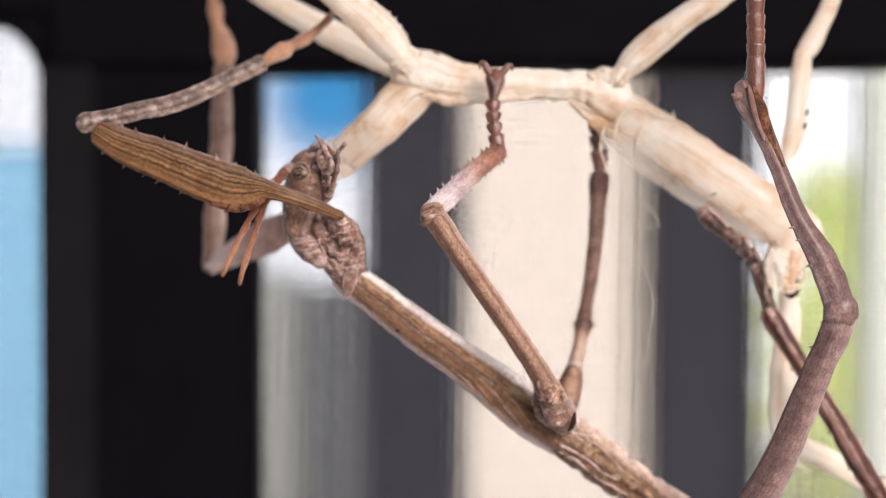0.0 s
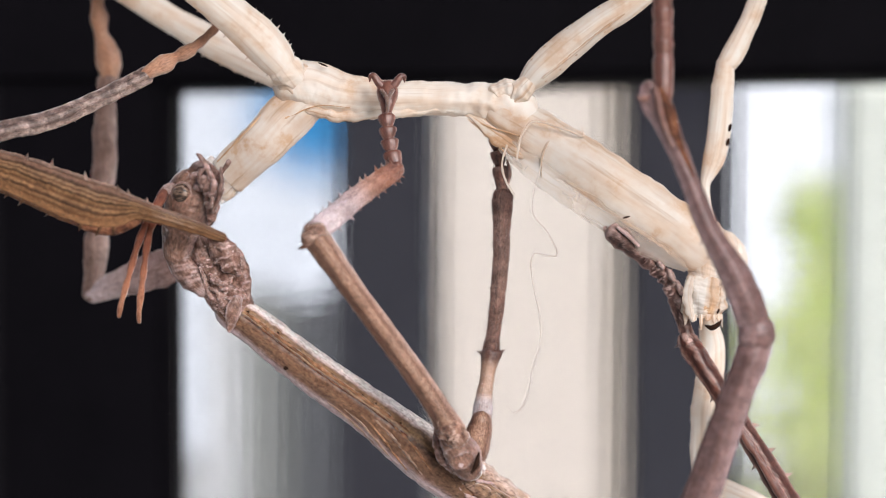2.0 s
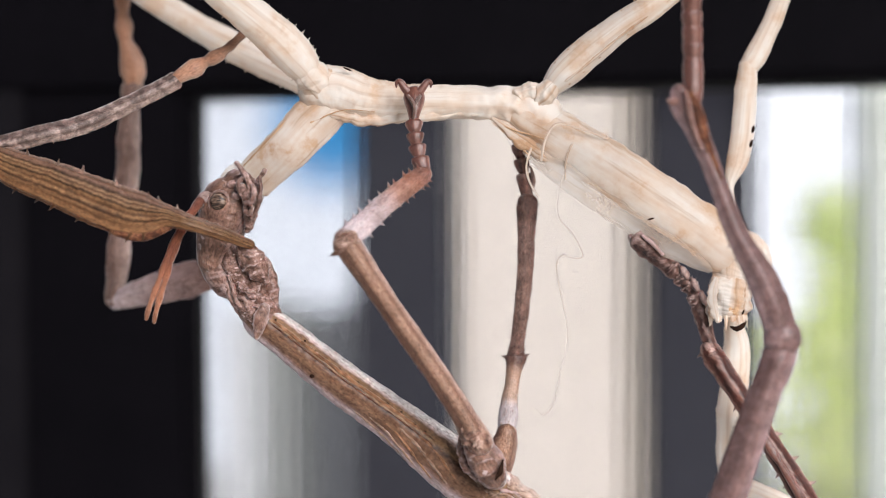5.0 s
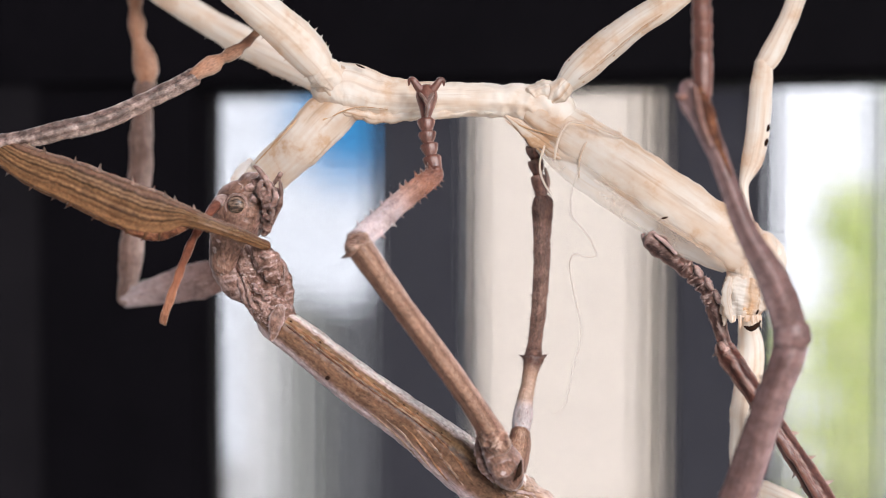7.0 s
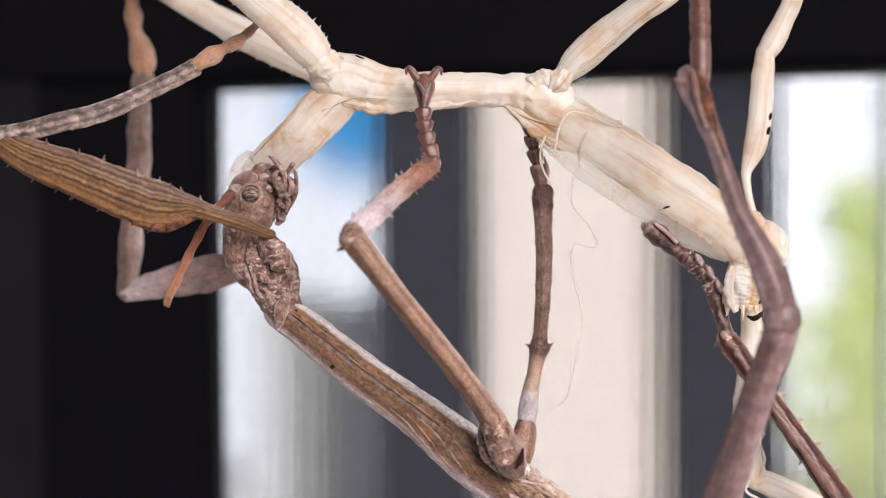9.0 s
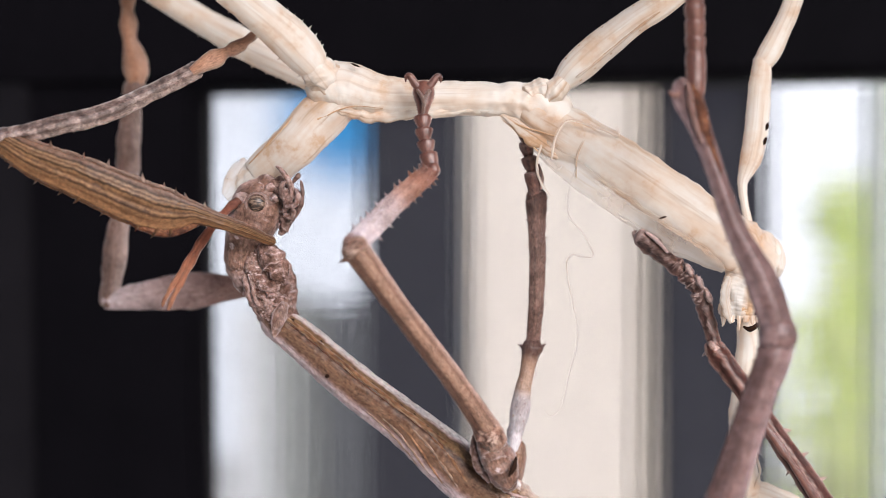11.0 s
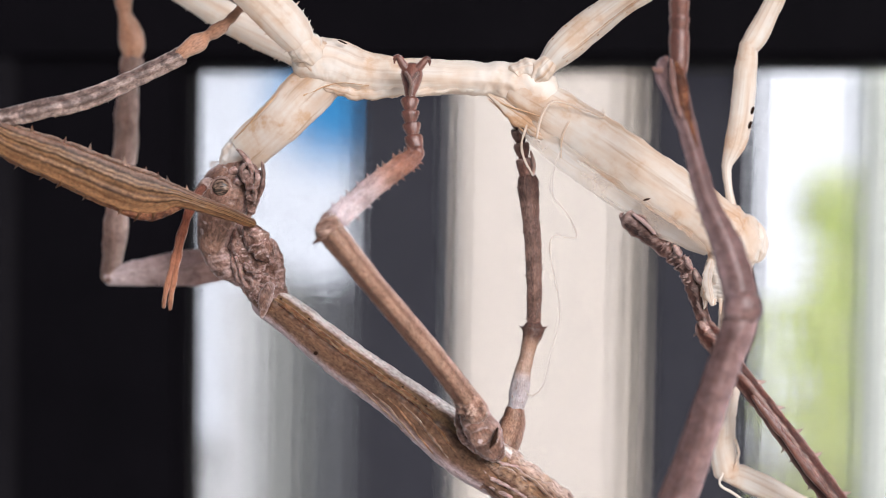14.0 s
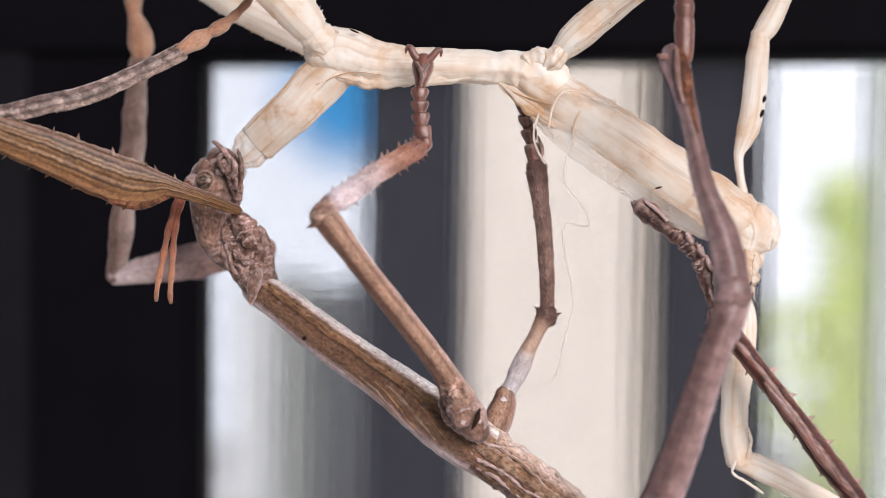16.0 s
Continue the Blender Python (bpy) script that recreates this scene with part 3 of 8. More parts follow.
# lower fence seen through the window, and a blue panel at its end
PALEP = plain("pale_grey_panel", (0.34, 0.355, 0.335), (0.42, 0.43, 0.41), 8, 0.7, 0.3, 0.002, (20, 20, 1))
PALEGREEN = plain("pale_green_paint", (0.72, 0.77, 0.68), (0.80, 0.84, 0.76), 8, 0.7, 0.3, 0.002, (20, 20, 1))
DARKP = plain("dark_grey_panel", (0.065, 0.07, 0.078), (0.11, 0.115, 0.122), 8, 0.7, 0.3, 0.002, (20, 20, 1))
BLUEP = plain("blue_painted_panel", (0.24, 0.56, 0.84), (0.34, 0.67, 0.90), 10, 0.6, 0.2, 0.001, (20, 20, 1))
FENCE = ((-0.580, -0.464, WHITEP, "pale whitewashed fence panel"), (-0.461, -0.398, WHITEP, "low pale whitewashed fence panel"), (-0.395, -0.332, WHITEP, "pale whitewashed fence panel"),
         (-0.329, -0.273, PALEP, "pale grey fence panel"), (-0.270, -0.230, GREYP, "weathered grey fence panel"), (-0.227, -0.176, DARKP, "dark grey fence panel"), (-0.173, -0.105, DARKP, "dark grey fence panel"))


def panel(name, x0, x1, top, mat, label, group="", y=3.13):
    ob = thing(name, ((x0 + x1) / 2, y, 0), label, "fence", group)
    part("plank", bar((x0, y, 0.0), (x1, y + 0.05, top), 0.006), mat, ob, smooth=False)
    part("cap", bar((x0 - 0.002, y - 0.01, top + 0.001), (x1 + 0.002, y + 0.06, top + 0.02), 0.006), mat, ob, smooth=False)


for k, (x0, x1, mat, label) in enumerate(FENCE):
    panel("fence_panel", x0, x1, 0.70 if k == 1 else 1.086 - 0.014 * (k % 3), mat, label, "fence panels")
panel("blue_panel", -1.20, -0.60, 1.3186, BLUEP, "blue painted panel at the end of the fence")

# a light green bush
LEAF = Shader("lime_leaf").set(Roughness=0.5)
rnd_ = LEAF.n.new("ShaderNodeNewGeometry").outputs["Random Per Island"]
lc = LEAF.ramp(rnd_, [(0.0, (0.76, 0.86, 0.34)), (0.5, (0.84, 0.90, 0.44)), (1.0, (0.88, 0.91, 0.60))])
LEAF.color(lc)
ltr = LEAF.n.new("ShaderNodeBsdfTranslucent")
LEAF.l.new(lc, ltr.inputs[0])
lmx = LEAF.n.new("ShaderNodeMixShader")
lmx.inputs[0].default_value = 0.6
LEAF.l.new(LEAF.p.outputs[0], lmx.inputs[1]), LEAF.l.new(ltr.outputs[0], lmx.inputs[2]), LEAF.l.new(lmx.outputs[0], LEAF.out.inputs[0])
BARK = plain("bark", (0.26, 0.24, 0.17), (0.38, 0.36, 0.26), 30, 0.8, 0.5, 0.004)


def bush(x, y, height, spread, count, seed):
    ob = thing("bush", (x, y, 0), "light green leafy bush in the garden", "bush", "garden bushes")
    r = random.Random(seed)
    bm = bmesh.new()
    for k in range(7):
        a = r.uniform(0, 6.28)
        tip = Vector((x + math.cos(a) * spread * 0.6, y + math.sin(a) * spread * 0.6, height * r.uniform(0.6, 0.9)))
        cone(bm, Vector((x + math.cos(a) * 0.06, y + math.sin(a) * 0.06, 0)), tip, 0.012, 7)
    part("stem", bm, BARK, ob)
    bm = bmesh.new()
    for k in range(count):
        a, q = r.uniform(0, 6.28), math.sqrt(r.random())
        h = height * (0.12 + 0.88 * r.random() ** 0.8)
        rad = spread * q * (1.05 - 0.55 * (h / height) ** 3)
        c = Vector((x + math.cos(a) * rad, y + math.sin(a) * rad * 0.7, h + r.uniform(-0.05, 0.05)))
        m = Euler((r.uniform(0.6, 1.9), r.uniform(-0.6, 0.6), r.uniform(-0.7, 0.7))).to_matrix() @ Euler((0, 0, r.uniform(0, 6.28))).to_matrix()
        ln, wd = r.uniform(0.07, 0.13), r.uniform(0.03, 0.05)
        v = [bm.verts.new(c + m @ Vector(p)) for p in ((0, 0, 0), (ln * 0.4, wd, 0.004), (ln, 0, -0.006), (ln * 0.4, -wd, 0.004), (ln * 0.45, 0, -0.003))]
        for f in ((0, 1, 4), (1, 2, 4), (2, 3, 4), (3, 0, 4)):
            bm.faces.new([v[i] for i in f])
    part("foliage", bm, LEAF.mat, ob, smooth=False)
    return ob


board("green_post", 0.3160, 0.3700, ZB, ZT, 1.2, 0.04, PALEGREEN, "pale weathered grey green post at the end of the screen", "post")
bush(1.52, 6.0, 1.38, 0.22, 220, 3)
bush(1.95, 6.6, 1.36, 0.48, 420, 5)
bush(1.30, 5.6, 0.95, 0.34, 90, 8)

# the cage: black frame, screen and roof
TIP = Matrix.Translation((0, 0.32, 1.2316)) @ Matrix.Rotation(radians(-1.2), 4, "Y") @ Matrix.Translation((0, -0.32, -1.2316))
cage = thing("insect_cage", (0, 0.32, 0.95), "black framed insect cage with dark mesh screen", "cage")
XL0, XL1 = -0.0900, -0.0467
bm = bar((XL0 + 0.001, 0.312, 1.2316), (0.18, 0.334, 1.2734), 0.002)
bm.transform(TIP)
part("top_rail", bm, BLACK, cage, smooth=False)
part("side_rail", bar((-0.1645, 0.3125, 1.2405), (XL0 + 0.0005, 0.3335, 1.2734), 0.002), BLACK, cage, smooth=False)
bm = bar((XL0, 0.313, 0.95), (XL1, 0.333, 1.2329), 0.0025)
bm.transform(Matrix.Translation((XL1, 0.32, 1.2)) @ LEAN @ Matrix.Translation((-XL1, -0.32, -1.2)))
part("corner_post", bm, BLACK, cage, smooth=False)
DULL = plain("dull_black_frame", (0.0062, 0.0056, 0.0068), (0.0085, 0.0076, 0.0090), 60, 0.7, 0.15, 0.0004)
DULL.node_tree.nodes["Principled BSDF"].inputs["Specular IOR Level"].default_value = 0.02
bm = bar((XL0 + 0.0003, 0.3105, 0.95), (-0.0785, 0.3129, 1.2318), 0.0008)
bm.transform(Matrix.Translation((XL1, 0.32, 1.2)) @ LEAN @ Matrix.Translation((-XL1, -0.32, -1.2)))
part("side_stile", bm, DULL, cage, smooth=False)
part("side_post", bar((0.145, 0.313, 0.95), (0.170, 0.333, 1.2329), 0.002), BLACK, cage, smooth=False)
part("outer_post", bar((-0.20, 0.3128, 0.95), (-0.165, 0.333, 1.2734), 0.002), BLACK, cage, smooth=False)
part("bottom_rail", bar((-0.16, 0.3125, 0.95), (0.145, 0.3335, 0.975), 0.002), BLACK, cage, smooth=False)
# unseen tray, white to throw light up under the insect
part("bounce_tray", bar((-0.20, 0.10, 0.9382), (0.18, 0.334, 0.9497), 0.002), WHITEP, cage, smooth=False)
# rounded corner of the opening beside the corner post
bm = bmesh.new()
r_, cx, cz = 0.014, XL0 - 0.0142, 1.2265
arc = [(cx + r_ * math.sin(math.pi / 18 * k), cz + r_ * math.cos(math.pi / 18 * k)) for k in range(10)]
faces_ = []
for yy in (0.314, 0.332):
    rim = [bm.verts.new((x, yy, z)) for x, z in arc] + [bm.verts.new((cx + r_ * 1.02, yy, cz + r_ * 1.02))]
    faces_.append(rim)
    for k in range(9):
        bm.faces.new((rim[k], rim[k + 1], rim[10]))
for k in range(11):
    bm.faces.new((faces_[0][k], faces_[0][(k + 1) % 11], faces_[1][(k + 1) % 11], faces_[1][k]))
part("corner_fillet", bm, BLACK, cage, smooth=False)


def screen_mesh(bm, x0, x1, z0, z1, y, pitch, r):
    """Square fibre screen: round-ish strands woven over and under."""
    for axis in (0, 1):
        a0, a1, b0, b1 = (x0, x1, z0, z1) if axis == 0 else (z0, z1, x0, x1)
        for k in range(int((a1 - a0) / pitch)):
            a = a0 + (k + 0.5) * pitch + random.uniform(-0.03, 0.03) * pitch
            prof = ((-r, 0), (0, -r), (r, 0), (0, r))
            off = r * (0.6 if axis else -0.6)
            ends = []
            for b in (b0, b1):
                ends.append([bm.verts.new((a + p, y + q + off, b) if axis == 0 else (b, y + q + off, a + p)) for p, q in prof])
            for i in range(4):
                bm.faces.new((ends[0][i], ends[0][(i + 1) % 4], ends[1][(i + 1) % 4], ends[1][i]))


bm = bmesh.new()
screen_mesh(bm, XL1 - 0.002, 0.147, 1.055, 1.2331, 0.325, 0.00165, 0.00024)
tagged(part("back_screen", bm, WIRE, cage, "fine dark mesh screen", smooth=False), kind="stuff")
bm = bmesh.new()
screen_mesh(bm, -0.167, XL0 + 0.002, 1.055, 1.2417, 0.325, 0.0020, 0.00029)
tagged(part("side_screen", bm, WIRE, cage, "dark mesh screen", smooth=False), kind="stuff")
bm = bmesh.new()
screen_mesh(bm, -0.11, 0.11, 0.13, 0.312, 0, 0.006, 0.0003)
bm.transform(Matrix.Translation((0, 0, 1.2510)) @ Matrix(((1, 0, 0, 0), (0, 0, 1, 0), (0, 1, 0, 0), (0, 0, 0, 1))))
tagged(part("roof_screen", bm, WIRE, cage, "open wire roof", smooth=False), kind="stuff")
part("roof_rail", bar((-0.118, 0.12, 1.2510 - 0.003), (-0.11, 0.314, 1.2510 + 0.003), 0.001), BLACK, cage, smooth=False)
part("roof_rail", bar((0.11, 0.12, 1.2510 - 0.003), (0.118, 0.314, 1.2510 + 0.003), 0.001), BLACK, cage, smooth=False)
# added stand, out of view, kept pale as a reflector for the belly
BOUNCEWOOD = plain("pale_bounce_wood", (0.62, 0.54, 0.43), (0.74, 0.67, 0.57), 6, 0.6, 0.3, 0.001, (1, 14, 14))
table = thing("bounce_table", (0, 0.5, 0), "unseen table added under the cage, pale to bounce light upward", "table")
part("tabletop", bar((-0.5, 0.05, 0.915), (0.5, 0.40, 0.938), 0.002), BOUNCEWOOD, table, smooth=False)
for lx in (-0.46, 0.44):
    for ly in (0.08, 0.36):
        part("leg", bar((lx, ly, 0.0), (lx + 0.03, ly + 0.03, 0.9145), 0.002), BOUNCEWOOD, table, smooth=False)


# ---- the shed skin ----
shed_skin = thing("shed_skin", at(-1.64, 19.89, 0), "pale papery shed skin hanging from the cage roof", "insect skin")
THORAX_SKIN = [(-15.65, 20.71, 0, 2.73, 2.19), (-12.92, 20.78, 0, 3.01, 2.46), (-9.5, 19.69, 0, 2.6, 2.19), (-3.69, 19.34, 0, 2.26, 1.91), (3.14, 19.34, 0, 1.98, 1.85), (8.27, 19, 0, 2.26, 1.91), (12.37, 17.5, 0, 2.73, 2.05)]
part("thorax_skin", limb(THORAX_SKIN, 72, 26, ((4, 0.02),), 0.04, 0.4, 1, (), (1, 1), None, 0.0, (0.24, 2.6)), SKIN, shed_skin)
part("thorax_fold", limb([(-14.42, 18.16, -1, 0.41, 0.41), (-11.83, 17.61, -1.1, 0.75, 0.54), (-9.11, 17.21, -1, 0.82, 0.54), (-4.35, 17.49, -0.9, 0.68, 0.54), (1.09, 17.84, -0.8, 0.48, 0.48), (6.88, 18.06, -0.6, 0.27, 0.34)], 40, 16, ((3, 0.06),), 0.2, 1.1, 2, (), (1, 1), None, 0.0, (0.32, 2.0)), SKIN_GOLD, shed_skin)
part("shoulder", limb([(-13.12, 20.23, 0, 1.78, 1.64), (-14.86, 21.21, -0.5, 2.32, 1.91), (-15.78, 22.1, -1, 2.11, 1.84)], 60, 20, ((4, 0.03),), 0.06, 0.8, 3, (), (1, 1), None, 0.0, (0.42, 2.0)), SKIN_GOLD, shed_skin)
part("shoulder_ring", limb([(-15.48, 21.65, -1.4, 1.83, 1.63), (-15.99, 22.29, -1.8, 2.1, 1.76), (-16.44, 22.81, -2, 1.83, 1.62)], 60, 14, (), 0.06, 0.9, 4, (), (1, 1), None, 0.0, (0.36, 1.7)), SKIN, shed_skin)
part("hip_lobe", limb([(8.25, 19.29, -0.6, 0.68, 0.82), (9.53, 20.21, -0.9, 1.02, 1.02), (10.89, 20.62, -0.9, 1.02, 1.02), (11.86, 20.51, -0.6, 0.68, 0.68)], 44, 16, ((3, 0.04),), 0.1, 1.1, 5, (), (1, 1), None, 0.0, (0.3, 1.5)), SKIN, shed_skin)
part("hip_ring", limb([(11.29, 19.25, -1, 0.95, 0.82), (12.09, 20.04, -1.2, 1.36, 1.22), (12.91, 20.99, -1.2, 1.22, 1.09)], 44, 14, ((3, 0.04),), 0.08, 1.1, 6, (), (1, 1), None, 0.0, (0.26, 1.4)), SKIN_GOLD, shed_skin)
# legs of the skin: two to the roof on one side, one on the other, one half eaten, two at the far end
part("upper_leg", limb([(-16.31, 22.81, -2, 1.62, 1.49), (-17.09, 23.7, -2.4, 2.16, 1.89), (-18.78, 25.65, -3, 2.49, 2.09), (-21.37, 27.93, -4, 2.34, 2.01), (-25.46, 31.23, -6, 2.12, 1.79), (-35.04, 39.11, -8, 1.84, 1.57), (-48, 49.13, -6, 1.33, 1.19)],
                       28, 9, ((6, 0.012),), 0.03, 0.4, 7, (("l", 14, 0.5, 0, 0.75), ("r", 12, 0.5, 0, 0.75), ("f", 30, 0.16, 0, 0.6)), (0.4, 1)), SKIN, shed_skin)
part("upper_leg", limb([(-16.99, 22.25, 8, 1.56, 1.42), (-20.29, 24.14, 9, 1.93, 1.57), (-25.53, 26.75, 11, 2.02, 1.59), (-33.21, 31.16, 14, 1.76, 1.46), (-43.11, 37.72, 16, 1.62, 1.33), (-49.25, 43.83, 17, 1.48, 1.19), (-50.96, 55.21, 18, 0.89, 0.89)],
                       18, 6, (), 0.05, 0.6, 8, (("r", 10, 0.5, 0, 0.5),)), SKIN, shed_skin)
part("upper_leg", limb([(12.55, 20.53, -0.4, 0.89, 0.82), (13.62, 21.8, -0.7, 1.5, 1.36), (15.03, 23.19, -1, 1.9, 1.63), (17.41, 25.37, -1, 1.9, 1.63), (21.49, 28.5, -1, 1.7, 1.5), (28.29, 33.39, -1, 1.56, 1.36), (46.66, 50.4, -1, 1.09, 0.95)],
                       22, 7, ((4, 0.03),), 0.035, 0.4, 9, (("r", 8, 0.25, 0, 0.6),)), SKIN, shed_skin)
UPPER = [(13.62, 21.8, -0.7, 1.5, 1.36), (15.03, 23.19, -1, 1.9, 1.63), (17.41, 25.37, -1, 1.9, 1.63), (21.49, 28.5, -1, 1.7, 1.5), (28.29, 33.39, -1, 1.56, 1.36)]
for k in range(16):
    f = 0.16 + 0.05 * k
    part("speck", blob(lay(UPPER, (f - 0.01, f, f + 0.01), (0.60, 0.93, 0.97, 0.66)[k % 4], 0.1)[1][:3], (0.14, 0, 0.11), (0.07, 0.06), 8, 5, None, 0.2, 2, k), SCAR, shed_skin)
part("leg_groove", limb([(14.79, 21.81, -2.4, 0.2, 0.2), (17.98, 24.4, -2.2, 0.27, 0.2), (22.04, 27.65, -2.2, 0.2, 0.2), (27.47, 31.74, -2, 0.14, 0.14)], 8, 5, (), 0.3, 1.5, 10), SKIN_AMBER, shed_skin)
part("eaten_leg", limb([(-13.26, 19.34, 0, 2.46, 1.72), (-15.86, 17.16, 0, 2.89, 1.54), (-18.87, 14.01, 0, 2.77, 1.35), (-22.23, 11.12, 2, 2.61, 1.12), (-23.7, 9.84, 2.8, 2.49, 0.87)],
                       36, 12, ((4, 0.02),), 0.04, 0.35, 12, (), (0.4, 0.05)), SKIN_GOLD, shed_skin)
part("torn_cuff", limb([(-22.53, 10.85, 2.2, 2.32, 0.89), (-23.7, 9.84, 2.8, 2.38, 0.77), (-24.86, 8.89, 3.2, 2.27, 0.65), (-25.58, 8.27, 3.4, 1.8, 0.48), (-26.16, 7.79, 3.6, 1.01, 0.24)],
                       36, 8, ((4, 0.02), (7, 0.02)), 0.13, 1.1, 44, (), (0.05, 0.05)), SKIN_SHEER, shed_skin, "torn clear edge of the eaten leg")
part("leg_groove", limb([(-18.52, 18.04, -0.58, 0.08, 0.098), (-20.14, 16.06, -0.73, 0.12, 0.14), (-22.51, 13.75, 0.42, 0.128, 0.147), (-24.74, 11.64, 1.82, 0.088, 0.098)], 8, 6, (), 0.45, 1.6, 13), SCAR, shed_skin)
part("leg_groove", limb([(-15.22, 17.05, -0.98, 0.064, 0.098), (-17.4, 15.7, -0.93, 0.096, 0.14), (-19.88, 13.35, -0.53, 0.112, 0.14), (-22.25, 11.33, 1.12, 0.08, 0.098)], 8, 6, (), 0.45, 1.6, 11), SCAR, shed_skin)
flake = part("skin_flake", limb([(-23.89, 10.35, 3.2, 2.92, 0.56), (-25.3, 9.25, 3.4, 2.92, 0.42), (-26.72, 8.28, 3.6, 2.23, 0.28), (-27.83, 7.38, 3.6, 0.97, 0.1)], 28, 7, ((3, 0.03),), 0.1, 0.7, 14, (), (0.05, 0.05)), SKIN_SCRAP, shed_skin, "torn scrap being eaten", at(-25.86, 8.83, 3.4))
part("thigh_flap", limb([(5.99, 17.37, -0.7, 0.2, 0.2), (7.89, 15.99, -0.9, 0.75, 0.34), (9.93, 14.49, -1, 1.16, 0.34), (12.32, 13, -0.8, 0.95, 0.34), (15.42, 11.67, -0.4, 0.41, 0.27)], 14, 6, ((3, 0.1),), 0.2, 0.9, 15), SKIN_AMBER, shed_skin)
part("hip_crease", limb([(5.72, 17.28, -0.68, 0.064, 0.07), (7.88, 16.16, -1.13, 0.112, 0.098), (10.23, 15.38, -1.58, 0.072, 0.098), (12.93, 14.55, -1.73, 0.056, 0.049)], 8, 6, (), 0.4, 1.6, 45), SCAR, shed_skin)
part("hip_crease", limb([(5.85, 16.95, -0.58, 0.064, 0.07), (8.23, 14.89, -0.88, 0.112, 0.098), (10.26, 12.98, -0.98, 0.088, 0.098)], 8, 6, (), 0.4, 1.6, 46), SCAR, shed_skin)
SHED_ABDOMEN = [(9.64, 17.98, 0, 2.32, 1.91), (13.74, 15.52, 0, 2.87, 2.05), (19.14, 12.1, 0, 3.14, 2.05), (24.68, 8.41, 0, 3.21, 2.05), (30.14, 4.85, 0, 3.14, 2.05), (34.9, 1.44, 1, 3.3, 2.2)]
part("abdomen_skin", limb(SHED_ABDOMEN, 64, 18, ((5, 0.03),), 0.03, 0.3, 16, (), (1, 1), None, 0.0, (0.16, 3.2)), SKIN_LONG, shed_skin)
part("loose_membrane", limb([(11.35, 14.7, 0, 2.32, 1.09), (14.76, 12.24, 0, 2.87, 1.23), (18.87, 9.64, 0, 3.14, 1.23), (23.99, 6.22, 0, 3.21, 1.23), (28.78, 3.08, 0, 3.01, 1.23), (33.18, 0.07, 0.6, 1.78, 0.96)], 30, 9, ((4, 0.03),), 0.06, 0.4, 17), SKIN_VEIL, shed_skin)
part("band", limb([(16.83, 15.48, -1.4, 0.11, 0.14), (15.43, 13.87, -2, 0.14, 0.14), (14.78, 11.87, -1.6, 0.14, 0.14), (14.84, 9.87, -0.8, 0.1, 0.1)], 8, 6, (), 0.2, 1.0, 20), SKIN_AMBER, shed_skin)
part("head_skin", limb([(34.38, 2.14, 2, 3.31, 2.35), (36.0, 0.3, 2, 3.6, 2.4), (35.9, -2.0, 1.8, 2.9, 2.1), (35.3, -3.6, 1.5, 2.5, 1.9)],
                       60, 18, ((3, 0.04),), 0.08, 0.7, 21, (), (1, 1), None, 0.0, (0.4, 2.2)), SKIN_GOLD, shed_skin)
part("torn_cup", limb([(35.4, -2.6, 1.2, 2.6, 1.9), (35.15, -4.4, 1, 2.75, 2.0), (34.95, -6.0, 0.9, 2.65, 1.9), (34.9, -7.1, 0.9, 2.3, 1.6)],
                      64, 18, ((5, 0.03),), 0.1, 0.9, 24, (), (0.3, 0.05), None, 0.0, (0.28, 2.0)), SKIN_AMBER, shed_skin, "crumpled torn end of the skin")
part("head_lobe", blob((39.2, 0.2, 3), (0.3, 0, -2.6), (1.5, 1.4), 40, 18, None, 0.08, 0.7, 22, (0.3, 2.0)), SKIN, shed_skin)
part("cheek_flap", limb([(33.2, -2.2, -0.6, 0.3, 0.25), (32.75, -4.0, -0.8, 0.6, 0.3), (32.95, -6.0, -0.8, 0.5, 0.3), (33.4, -7.5, -0.8, 0.15, 0.15)], 24, 12, (), 0.15, 0.9, 23, (), (1, 1), None, 0.0, (0.2, 1.2)), SKIN_THIN, shed_skin)
for k, (q, ln, wd) in enumerate(((-0.95, 0.9, 0.4), (-0.62, 0.45, 0.55), (-0.2, 1.5, 0.3), (0.15, 0.4, 0.6), (0.5, 0.75, 0.35), (0.8, 0.35, 0.45), (0.98, 1.1, 0.25))):
    # small ragged teeth round the torn rim
    u0, w0 = 34.9 + 2.2 * q, 0.6 - 1.5 * math.sqrt(max(0.0, 1 - q * q))
    part("tatter", limb([(u0, -6.8, w0, wd, 0.14), (u0 + 0.08 * q, -7.2 - ln * 0.4, w0 - 0.1, wd * 0.6, 0.1), (u0 + 0.22 * q, -7.1 - ln, w0 - 0.1, 0.05, 0.05)], 10, 6, (), 0.3, 1.5, 170 + k), SKIN_GOLD, shed_skin)
part("pit", blob((35.3, -5.9, -0.75), (0.75, 0, 0.15), (0.75, 0.4), 20, 10, None, 0.2, 1.2, 27, (0.2, 0.9)), SCAR, shed_skin, "brown hollow in the torn end")
part("dark_spot", limb([(35.2, -8.1, 0.2, 0.12, 0.15), (35.9, -8.35, 0, 0.32, 0.25), (36.7, -7.9, 0, 0.28, 0.25), (37.1, -7.4, 0.2, 0.1, 0.12)], 12, 6, (), 0.15, 1.2, 25), DARK_MARK, shed_skin)
part("dark_spot", blob((36.55, -6.3, -0.75), (0.12, 0, 0.3), (0.14, 0.2), 10, 6, None, 0.15, 1, 28), DARK_MARK, shed_skin)
